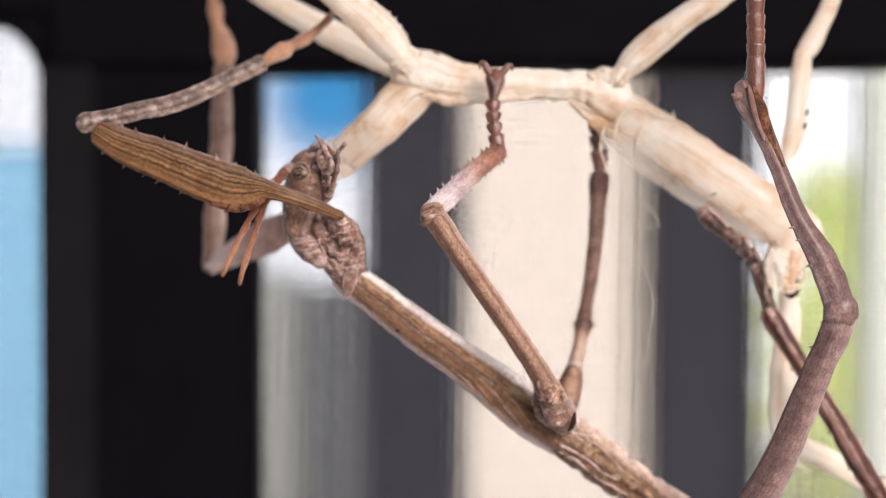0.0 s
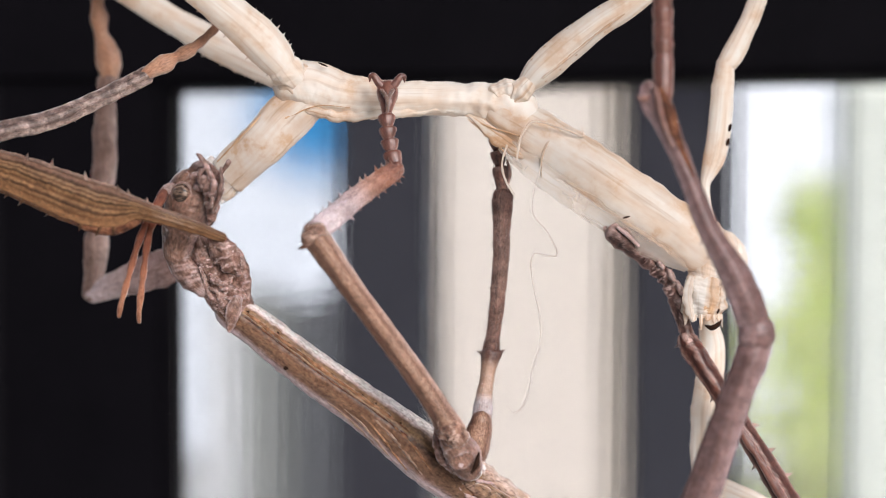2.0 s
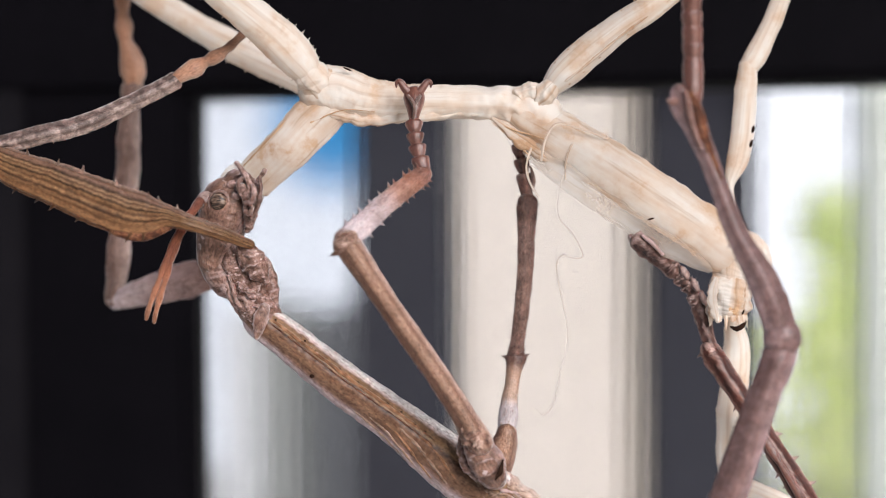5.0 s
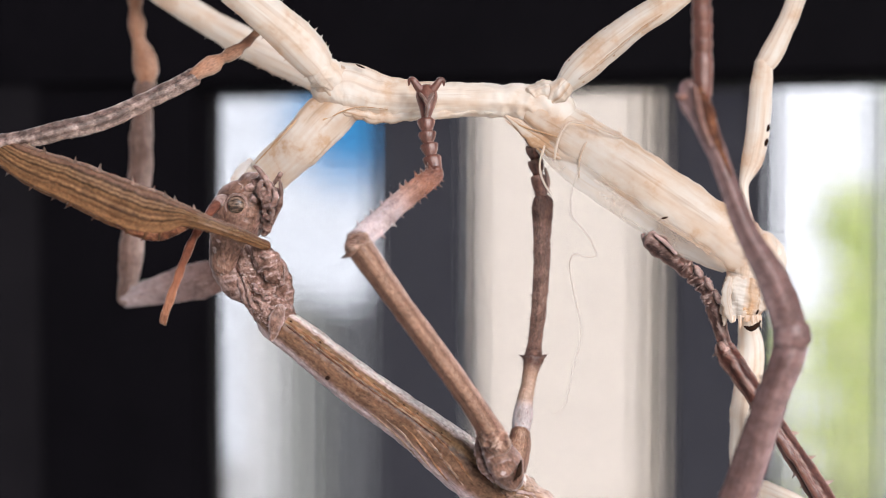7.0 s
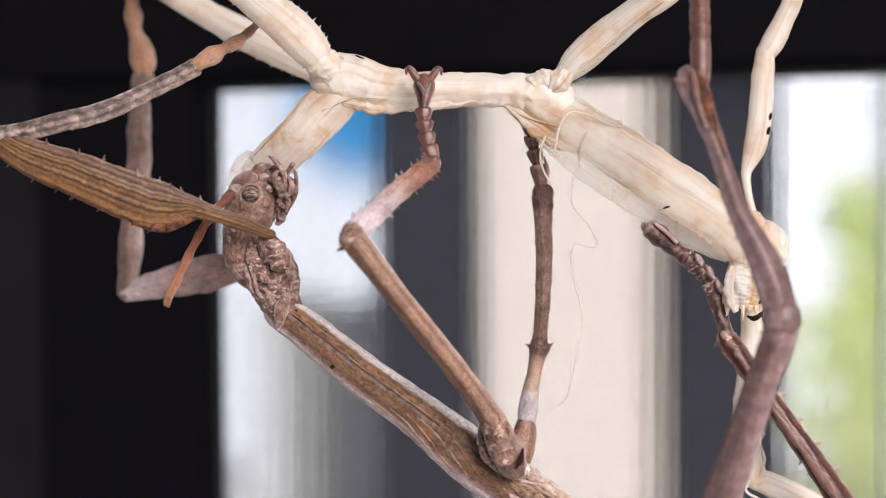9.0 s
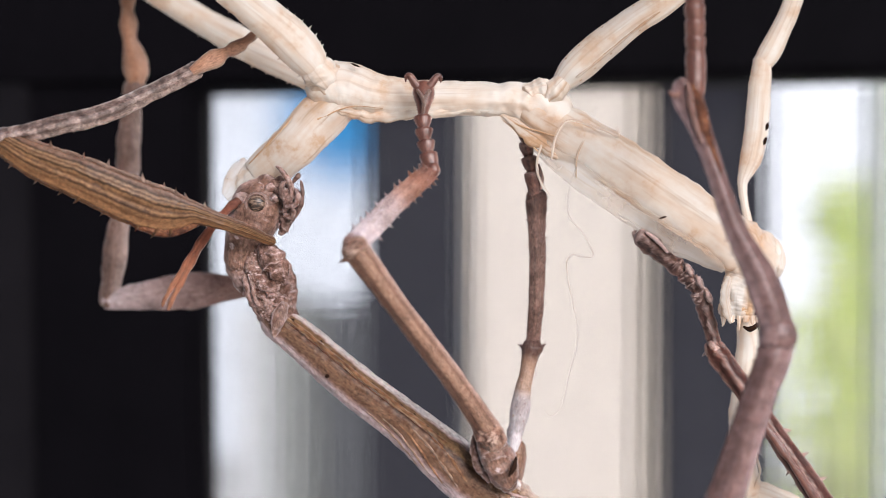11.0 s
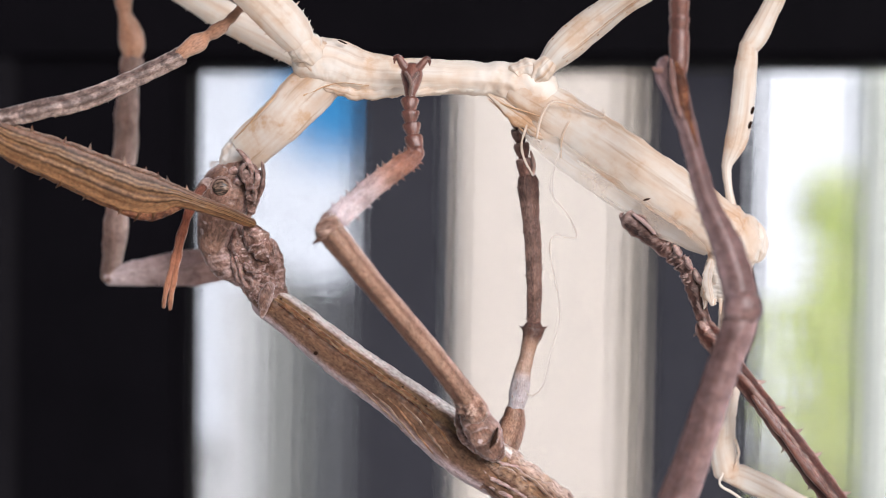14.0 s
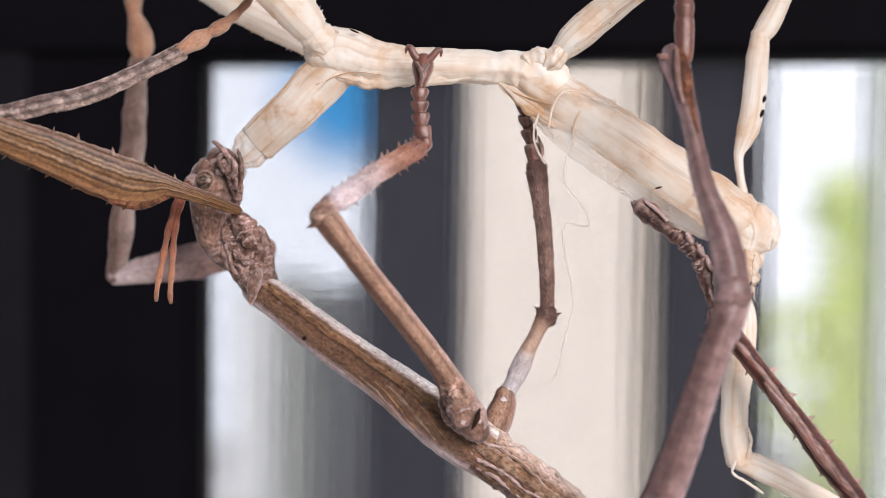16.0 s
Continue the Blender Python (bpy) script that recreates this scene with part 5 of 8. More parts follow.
# middle leg on the near side
part("coxa", limb([(3.6, -20.1, -7.6, 1.3, 1.13), (4.5, -21.5, -7.8, 1.7, 1.48), (5.45, -23.2, -7.6, 1.96, 1.65), (6.2, -24.7, -6.8, 1.78, 1.57), (6.6, -25.7, -5.5, 1.22, 1.22)], 64, 18, ((3, 0.05),), 0.05, 0.8, 92, (("f", 20, 0.1, 0, 0.9),), (1, 1), None, 0.0, (0.3, 2.2)), HEAD, insect)
part("coxa_fold", limb([(2.6, -20.6, -6.6, 0.3, 0.3), (2.55, -22.3, -6.9, 0.5, 0.4), (3.2, -24.1, -6.9, 0.5, 0.4), (4.4, -25.6, -6.3, 0.3, 0.3)], 24, 12, (), 0.15, 1.2, 93, (), (1, 1), None, 0.0, (0.16, 1.2)), FOLDS, insect)
part("coxa_notch", limb([(7.43, -22.89, -9.2, 0.13, 0.2), (7.15, -24.12, -9.8, 0.33, 0.26), (6.63, -25.03, -9.8, 0.13, 0.2)], 10, 5, (), 0.1, 1, 91), DARK_MARK, insect)
part("trochanter", limb([(3.13, -18.87, -9, 1.03, 0.9), (4.05, -20.04, -9, 1.53, 1.3), (4.96, -21.22, -9, 1.42, 1.19)], 48, 16, ((4, 0.06),), 0.1, 1, 94, folds=(0.2, 1.6)), JOINT, insect)
mid_femur = part("femur", limb([(4.31, -20.04, -9, 1.57, 1.31), (2.86, -17.83, -9.6, 1.43, 1.17), (0.39, -14.19, -10.4, 1.36, 1.1), (-3.47, -8.93, -12, 1.35, 1.09), (-7.25, -3.75, -14, 1.33, 1.08), (-10.05, 0.25, -15, 1.52, 1.2), (-11.32, 1.96, -15, 1.58, 1.26)],
                               32, 10, ((4, 0.11), (11, 0.02)), 0.035, 0.8, 95, (("l", 18, 0.2, 0.05, 0.95), ("r", 22, 0.28, 0.05, 0.95), ("r", 1, 1.0, 0.95, 1.0))), MIDLEG, insect, "brown middle thigh", at(4.31, -20.04, -9))
mid_tibia = part("tibia", limb([(-11.63, 2.28, -15, 1.2, 1.01), (-9.77, 3.74, -14.4, 1.33, 0.95), (-7.29, 6.14, -13, 1.28, 0.89), (-4.78, 8.33, -11, 1.23, 0.84), (-3, 9.77, -9.4, 1.17, 0.85), (-2.42, 10.25, -9, 0.91, 0.72)],
                               28, 10, ((4, 0.10),), 0.045, 0.9, 96, (("l", 10, 0.62, 0.1, 0.95), ("r", 12, 0.66, 0.1, 1.0))), MIDSHIN, insect, "pale spiny shin", at(-11.63, 2.28, -15))
mid_tarsus = part("tarsus", limb(beads([(-2.42, 9.92, -9), (-3.01, 11.72, -8.4), (-3.49, 13.87, -7.6), (-3.69, 15.57, -7), (-3.77, 16.39, -6.6)], 4, 0.58, 1.08, 0.7, 1.5) + [(-3.77, 16.6, -6.5, 0.6, 0.53), (-3.71, 17.82, -6.2, 0.93, 0.73), (-3.72, 19.2, -5.6, 1.33, 0.8), (-3.79, 19.97, -5.2, 1.2, 0.8)],
                                 20, 4, (), 0.04, 1.0, 97), TARSUS, insect, "jointed rusty foot gripping the skin", at(-2.48, 9.86, -9))
part("ankle", blob((-2.48, 10.05, -9), (0.15, 0, 0.95), (0.85, 0.7), 14, 8, None, 0.1, 1.2, 99), TARSUS, mid_tarsus)
part("toe_ridge", limb([(-3.76, 16.67, -7.2, 0.2, 0.2), (-3.69, 18.17, -7.4, 0.26, 0.2), (-4.43, 19.43, -6.6, 0.2, 0.2)], 8, 4), PALELEG, mid_tarsus)
part("toe_ridge", limb([(-3.69, 18.17, -7.4, 0.2, 0.2), (-3.04, 19.43, -6.6, 0.2, 0.2)], 8, 4), PALELEG, mid_tarsus)
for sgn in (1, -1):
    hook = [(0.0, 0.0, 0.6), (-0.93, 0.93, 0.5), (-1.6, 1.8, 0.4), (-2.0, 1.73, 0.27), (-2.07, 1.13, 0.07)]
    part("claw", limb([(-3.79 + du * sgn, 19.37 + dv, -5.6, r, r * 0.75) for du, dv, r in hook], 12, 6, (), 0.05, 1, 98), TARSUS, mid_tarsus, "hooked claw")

part("knee", blob((-11.24, 2.02, -15.3), (0.7, 0, -1.0), (1.6, 1.25), 24, 11, None, 0.14, 1.1, 89), JOINT, mid_femur)

# middle leg on the far side
part("coxa", limb([(6.6, -25.4, 2, 1.9, 1.7), (7.2, -23.9, 3.4, 1.75, 1.6), (7.6, -22.6, 4, 1.55, 1.4), (7.8, -21.6, 4, 1.3, 1.15)], 36, 12, (), 0.05, 0.9, 100), MIDLEG, insect)
far_mid_femur = part("femur", limb([(7.25, -24.3, 3.6, 0.9, 0.8), (7.57, -22.33, 4, 0.95, 0.84), (7.81, -21.57, 4, 0.98, 0.88), (8.06, -20.7, 4, 1.08, 0.93), (8.33, -19.49, 4, 1.24, 0.93), (8.74, -17.29, 4, 1.03, 0.83), (9.35, -14.82, 4, 0.88, 0.73), (9.85, -12.91, 4, 1.07, 0.9), (10.11, -11.92, 4, 1.44, 1.07), (10.14, -11.58, 4, 1.2, 0.9)],
                                   20, 8, ((5, 0.05),), 0.04, 0.8, 101, (("l", 14, 0.25, 0.05, 0.8), ("r", 14, 0.25, 0.05, 0.8), ("f", 26, 0.2, 0.05, 0.8), ("l", 1, 0.7, 0.93, 0.96), ("r", 1, 0.7, 0.93, 0.96))), FARTHIGH, insect, "pale dotted thigh of the far middle leg", at(8.51, -23.08, 4))
DOTTED = [(7.57, -22.33, 4, 0.88, 0.78), (8.06, -20.7, 4, 1.08, 0.93), (8.33, -19.49, 4, 1.24, 0.93), (8.74, -17.29, 4, 1.03, 0.83), (9.35, -14.82, 4, 0.88, 0.73)]
for k in range(12):
    f = 0.12 + 0.072 * k
    part("dot", blob(lay(DOTTED, (f - 0.02, f, f + 0.02), 0.58 + 0.34 * ((k * 0.618) % 1.0), 0.1)[1][:3], (0.04, 0, 0.12), (0.07, 0.06), 8, 5, None, 0.2, 2, k), MOUTH, far_mid_femur)
far_mid_tibia = part("tibia", limb([(10.11, -11.78, 4, 1.12, 0.91), (10.25, -9.69, 4, 0.88, 0.8), (10.58, -5.5, 3.6, 0.98, 0.85), (10.75, -0.62, 3, 1.05, 0.9), (10.68, 3.54, 3, 1.12, 0.93), (10.68, 6.17, 3, 1.34, 1.0), (10.62, 7.42, 3, 1.32, 0.97)],
                                   28, 8, ((4, 0.10),), 0.06, 0.8, 102, (("l", 9, 0.3, 0.05, 0.95), ("r", 9, 0.35, 0.05, 0.95))), FARSHIN, insect, "dark brown shin of the far middle leg", at(10.11, -11.78, 4))
far_mid_tarsus = part("tarsus", limb(beads([(10.62, 7.28, 3), (10.13, 10.13, 3), (9.57, 12.9, 3), (8.9, 15.93, 1.8)], 4, 0.6, 1.0, 0.8, 1.8), 18, 4, (), 0.05, 1.0, 103), DARKLEG, insect, "dark jointed foot under the skin", at(10.62, 7.35, 3))
part("spur", limb([(11.21, 8.51, 2.4, 0.14, 0.14), (11.28, 9.89, 2.4, 0.24, 0.14), (10.87, 11.43, 2.6, 0.14, 0.14)], 8, 5), DARKLEG, far_mid_tarsus)

# hind leg on the near side
hind_femur = part("femur", limb([(36.62, -7.6, -22, 1.84, 1.42), (35.89, -9.92, -22, 1.95, 1.48), (34.55, -13.06, -21.4, 1.84, 1.42), (33.02, -17.43, -20.4, 1.91, 1.49), (30.11, -25.94, -18, 2.11, 1.63), (25.81, -36.17, -14, 2.35, 1.73), (22.05, -44.56, -8, 1.91, 1.66)],
                                30, 9, ((4, 0.09),), 0.04, 0.5, 110, (("l", 8, 0.4, 0.1, 0.7), ("r", 6, 0.4, 0.1, 0.7))), HIND, insect, "thick purplish brown hind thigh", at(36.62, -7.6, -22))
part("knee", blob((36.5, -7.24, -22), (0.6, 0, 2.2), (2.2, 1.8), 20, 10, None, 0.08, 0.6, 111), HIND, hind_femur)
part("knee_thorn", limb([(37.23, -7.6, -22, 0.44, 0.44), (37.96, -7.67, -22, 0.22, 0.22), (38.45, -7.67, -22, 0.05, 0.05)], 8, 4), HIND, hind_femur)
hind_tibia = part("tibia", limb([(36.62, -7.24, -22, 1.79, 1.38), (35.48, -3.35, -21.57, 1.86, 1.38), (34.09, 0.25, -20.93, 1.68, 1.29), (32.12, 3.86, -20.29, 1.29, 1.05), (30.79, 7.5, -19.22, 1.14, 0.92), (29.25, 12.42, -17.72, 1.14, 0.88), (27.82, 16.3, -16.65, 1.4, 1), (26.85, 18.6, -16.01, 1.72, 1.1), (26.4, 20.0, -15.58, 1.15, 0.83)],
                                30, 8, ((4, 0.10),), 0.045, 0.5, 112, (("r", 1, 0.9, 0.22, 0.24), ("r", 2, 0.7, 0.30, 0.40), ("l", 1, 1.0, 0.9, 0.93))), HIND, insect, "purplish brown hind shin", at(36.5, -7.12, -22))
part("shin_groove", limb([(27.3, 20.0, -16.9, 0.2, 0.17), (27.75, 18.6, -17.25, 0.62, 0.3), (28.3, 16.6, -17.55, 0.72, 0.3), (29.0, 14.2, -18.05, 0.5, 0.25), (30.3, 10.6, -19.0, 0.17, 0.17)], 14, 8, (), 0.15, 1, 113), RUST, hind_tibia)
part("shin_lip", limb([(26.75, 20.1, -17.0, 0.2, 0.2), (26.95, 18.7, -17.35, 0.36, 0.3), (27.35, 16.6, -17.6, 0.36, 0.3), (28.2, 13.9, -18.1, 0.2, 0.2)], 12, 8, (), 0.12, 1, 115), ROSE, hind_tibia)
part("shin_spur", limb([(25.9, 18.9, -16.2, 0.55, 0.5), (25.3, 18.9, -16.3, 0.42, 0.35), (24.95, 19.1, -16.3, 0.2, 0.2)], 12, 6, (), 0.08, 1, 116), ROSE, hind_tibia)
hind_tarsus = part("tarsus", limb(beads([(27.04, 17.13, -16.4), (27.04, 22.7, -16), (26.92, 27.73, -16), (26.79, 32.13, -16)], 7, 1.0, 1.16, 0.8, 2.6) + [(26.95, 37.57, -14, 0.76, 0.7), (26.99, 47.61, -12, 0.45, 0.45)],
                                  18, 4, (), 0.04, 0.9, 114), TARSUS, insect, "reddish jointed hind foot", at(25.75, 17.32, -16.4))

# hind leg on the far side
far_hind_tarsus = part("tarsus", limb([(32.91, -10.37, 1, 0.82, 0.62), (32.32, -8.32, 1.2, 0.89, 0.69), (31.54, -5.72, 1.5, 1.03, 0.76)] + beads([(31.4, -5.03, 1.5), (30.59, -3.1, 1.6), (29.03, -1.58, 1.3), (27.46, -0.34, 0.9)], 4, 0.88, 1.14, 0.8) + [(27.18, -0.14, 0.8, 0.95, 0.72), (26, 0.75, 0.2, 1.09, 0.82), (24.4, 2.04, -0.6, 1.36, 0.95), (23.24, 2.85, -1.2, 1.16, 0.82)],
                                      32, 8, ((4, 0.08),), 0.08, 1.2, 120, (("l", 5, 0.3, 0.3, 0.7),), folds=(0.16, 1.2)), PADS, insect, "jointed brown foot holding the skin", at(32.84, -10.24, 1))
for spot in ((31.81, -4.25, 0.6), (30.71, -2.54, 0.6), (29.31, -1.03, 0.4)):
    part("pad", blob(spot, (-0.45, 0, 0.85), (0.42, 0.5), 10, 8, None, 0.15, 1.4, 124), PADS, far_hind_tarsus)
part("toe_ridge", limb([(26.39, 1.16, -1, 0.2, 0.2), (24.92, 2.51, -1.9, 0.27, 0.2), (23.82, 3.32, -2, 0.2, 0.2)], 8, 5, (), 0.15, 1.2, 126), FOLDS, far_hind_tarsus)
part("claw", limb([(24.01, 2.11, -0.4, 0.55, 0.41), (22.9, 2.66, -0.6, 0.48, 0.34), (22.42, 3.27, -0.6, 0.27, 0.27), (22.76, 3.61, -0.6, 0.07, 0.07)], 10, 5), PADS, far_hind_tarsus)
part("claw", limb([(24.58, 2.83, 2, 0.55, 0.41), (24.16, 3.52, 2, 0.41, 0.35), (24.44, 4.07, 2, 0.21, 0.21), (24.99, 4.21, 2, 0.07, 0.07)], 10, 5), DARKLEG, far_hind_tarsus)
far_hind_tibia = part("tibia", limb([(32.56, -10.24, 1, 1.17, 0.89), (33.25, -11.27, 1, 1.44, 1.03), (35.27, -14.42, 0, 1.3, 0.96), (38.5, -19.11, -1, 1.22, 0.95), (41.69, -23.96, -2, 1.35, 0.95), (44.39, -28.02, -2, 1.49, 1.02), (47.78, -33.09, -2, 1.42, 1.02), (51.16, -38.5, -2, 1.35, 1.02)],
                                    28, 8, ((4, 0.12),), 0.06, 0.7, 121, (("r", 6, 0.95, 0.35, 0.97), ("l", 6, 0.55, 0.3, 0.95), ("l", 1, 0.8, 0.03, 0.05)), folds=(0.12, 1.3)), DARKLEG, insect, "dark thorny hind shin", at(32.56, -10.24, 1))
part("shin_groove", limb([(37.55, -18.71, -2.4, 0.27, 0.2), (39.79, -22.02, -3, 0.61, 0.2), (41.1, -24.01, -3.2, 0.34, 0.2), (43.45, -27.51, -3.2, 0.61, 0.2), (45.8, -30.87, -3.2, 0.27, 0.2)], 10, 6, (), 0.2, 1, 122), TARSUS, far_hind_tibia)
far_hind_femur = part("femur", limb([(51.16, -38.5, -2, 1.62, 1.35), (43.26, -41.42, -1, 2.31, 1.63), (32.54, -44.36, 0, 2.6, 1.91), (24.58, -44.12, 2, 2.21, 1.79)], 18, 6, (), 0.05, 0.5, 123), DARKLEG, insect, "", at(51.16, -38.5, -2))



def motions():
    """Sway of the feeding insect: its whole body, its head and feelers, and every leg."""
    walk(insect, [
        (0, pose(-0.01342, 0.19428, 1.18652, 11.85, -0.12, -2.43)),
        (0.5, pose(-0.01269, 0.19393, 1.18599, 2.69, -0.94, -9.50)),
        (1, pose(-0.01211, 0.19408, 1.18577, 0.54, -1.30, -7.08)),
        (1.5, pose(-0.01273, 0.19533, 1.18624, 4.51, -0.55, -1.14)),
        (2, pose(-0.01267, 0.19481, 1.18631, 4.62, -0.35, -2.05)),
        (2.5, pose(-0.01284, 0.19489, 1.18560, 1.80, -0.56, -1.95)),
        (3, pose(-0.01266, 0.19482, 1.18583, 1.92, -0.41, -2.90)),
        (3.5, pose(-0.01210, 0.19284, 1.18551, 2.10, -1.32, -6.10)),
        (4, pose(-0.01262, 0.19445, 1.18541, 1.26, -0.55, -3.62)),
        (6.5, pose(-0.01281, 0.19569, 1.18579, 2.55, 0.41, -2.43)),
        (7, pose(-0.01235, 0.19533, 1.18511, 0.93, -0.09, -0.36)),
        (7.5, pose(-0.01250, 0.19777, 1.18545, 1.40, 0.20, -3.28)),
        (8, pose(-0.01245, 0.19800, 1.18518, 0.00, -0.00, 0.00)),
        (8.5, pose(-0.01202, 0.19822, 1.18513, -1.12, 0.16, -1.31)),
        (9, pose(-0.01199, 0.19796, 1.18525, -0.67, 0.34, -2.15)),
        (9.5, pose(-0.01237, 0.19843, 1.18499, -2.01, 1.04, 0.81)),
        (12, pose(-0.01157, 0.19985, 1.18467, -9.69, 1.44, -4.49)),
        (12.5, pose(-0.01106, 0.19979, 1.18407, -9.45, -0.30, -6.33)),
        (13, pose(-0.01058, 0.20018, 1.18410, -9.98, -0.08, -6.63)),
        (13.5, pose(-0.01011, 0.20091, 1.18321, -6.95, -2.89, -9.47)),
        (14, pose(-0.01114, 0.20074, 1.18493, -4.28, -2.58, -9.92)),
        (14.5, pose(-0.01120, 0.20081, 1.18476, -2.28, -3.28, -10.73)),
        (15, pose(-0.01280, 0.20081, 1.18523, -2.92, -4.26, -11.61)),
        (15.5, pose(-0.01288, 0.20087, 1.18574, -3.07, -3.22, -12.31)),
        (16, pose(-0.01407, 0.20159, 1.18532, -3.89, -3.80, -13.49)),
    ])
    walk(head, [
        (0, pose(-0.01543, -0.00012, 0.01351, -10.51, -4.08, -21.61)),
        (0.5, pose(-0.01542, -0.00019, 0.01428, -2.63, 0.37, -13.94)),
        (1, pose(-0.01576, -0.00019, 0.01434, -0.68, 1.17, -16.03)),
        (1.5, pose(-0.01505, -0.00002, 0.01387, -4.40, -1.13, -21.34)),
        (2, pose(-0.01535, -0.00004, 0.01384, -4.46, -1.25, -19.91)),
        (2.5, pose(-0.01530, -0.00003, 0.01420, -1.89, -0.08, -19.56)),
        (3, pose(-0.01534, -0.00005, 0.01425, -1.95, -0.20, -18.11)),
        (3.5, pose(-0.01589, -0.00017, 0.01415, -2.36, 0.76, -14.44)),
        (4, pose(-0.01531, -0.00006, 0.01421, -1.36, 0.17, -16.39)),
        (6.5, pose(-0.01460, -0.00002, 0.01370, -2.52, -0.56, -3.55)),
        (7, pose(-0.01490, -0.00001, 0.01381, -0.94, 0.03, -3.64)),
        (7.5, pose(-0.01449, -0.00002, 0.01368, -1.40, -0.17, 1.28)),
        (8, pose(-0.01421, 0.00000, 0.01387, 0.00, -0.00, 0.00)),
        (8.5, pose(-0.01460, -0.00001, 0.01393, 1.12, -0.20, 2.31)),
        (9, pose(-0.01420, -0.00000, 0.01395, 0.64, -0.38, 4.15)),
        (9.5, pose(-0.01397, -0.00001, 0.01413, 2.02, -0.11, 2.19)),
        (12, pose(-0.01412, -0.00008, 0.01439, 9.91, 2.73, 11.10)),
        (12.5, pose(-0.01458, -0.00015, 0.01452, 9.87, 4.33, 12.23)),
        (13, pose(-0.01459, -0.00017, 0.01458, 10.26, 4.14, 11.53)),
        (13.5, pose(-0.01443, -0.00011, 0.01444, 7.22, 3.93, 8.02)),
        (14, pose(-0.01583, -0.00029, 0.01398, 4.65, 0.45, 1.95)),
        (14.5, pose(-0.01607, -0.00035, 0.01381, 4.04, -4.35, -3.56)),
        (15, pose(-0.01671, -0.00047, 0.01323, 5.85, -7.10, -4.37)),
        (15.5, pose(-0.01609, -0.00037, 0.01326, 6.31, -8.02, -5.10)),
        (16, pose(-0.01486, -0.00012, 0.01341, 7.34, -7.27, -5.34)),
    ])
    walk(feeler_near, [
        (0, pose(-0.00061, -0.00240, 0.00763, 0.62, -6.28, 24.83)),
        (0.5, pose(-0.00061, -0.00240, 0.00763, 5.52, -14.24, 22.75)),
        (1, pose(-0.00061, -0.00240, 0.00763, 5.58, -15.78, 22.42)),
        (1.5, pose(-0.00061, -0.00240, 0.00763, 5.59, -15.81, 21.93)),
        (2, pose(-0.00061, -0.00240, 0.00763, 5.61, -16.64, 21.52)),
        (2.5, pose(-0.00061, -0.00240, 0.00763, 5.61, -16.39, 20.99)),
        (3, pose(-0.00061, -0.00240, 0.00763, 5.54, -14.62, 20.29)),
        (3.5, pose(-0.00061, -0.00240, 0.00763, 5.62, -16.80, 20.04)),
        (4, pose(-0.00061, -0.00240, 0.00763, 5.49, -13.47, 19.16)),
        (6.5, pose(-0.00061, -0.00240, 0.00763, -0.51, -4.14, 7.06)),
        (7, pose(-0.00061, -0.00240, 0.00763, 4.89, -4.11, 2.13)),
        (7.5, pose(-0.00061, -0.00240, 0.00763, 1.58, -1.94, 1.53)),
        (8, pose(-0.00061, -0.00240, 0.00763, 0.73, 0.29, -0.43)),
        (8.5, pose(-0.00061, -0.00240, 0.00763, 4.71, -2.02, -3.10)),
        (9, pose(-0.00061, -0.00240, 0.00763, 4.29, 2.23, -4.58)),
        (9.5, pose(-0.00061, -0.00240, 0.00763, 4.06, 3.67, -5.85)),
        (12, pose(-0.00061, -0.00240, 0.00763, 3.48, 5.65, -9.65)),
        (12.5, pose(-0.00061, -0.00240, 0.00763, 3.82, 3.01, -8.34)),
        (13, pose(-0.00061, -0.00240, 0.00763, 3.87, 2.61, -7.29)),
        (13.5, pose(-0.00061, -0.00240, 0.00763, -1.12, 1.92, 1.79)),
        (14, pose(-0.00061, -0.00240, 0.00763, 2.55, -8.72, 8.48)),
        (14.5, pose(-0.00061, -0.00240, 0.00763, 5.64, -10.77, 13.78)),
        (15, pose(-0.00061, -0.00240, 0.00763, 5.92, -17.91, 16.47)),
        (15.5, pose(-0.00061, -0.00240, 0.00763, 4.78, -14.32, 18.14)),
        (16, pose(-0.00061, -0.00240, 0.00763, -7.06, -2.05, 25.64)),
    ])
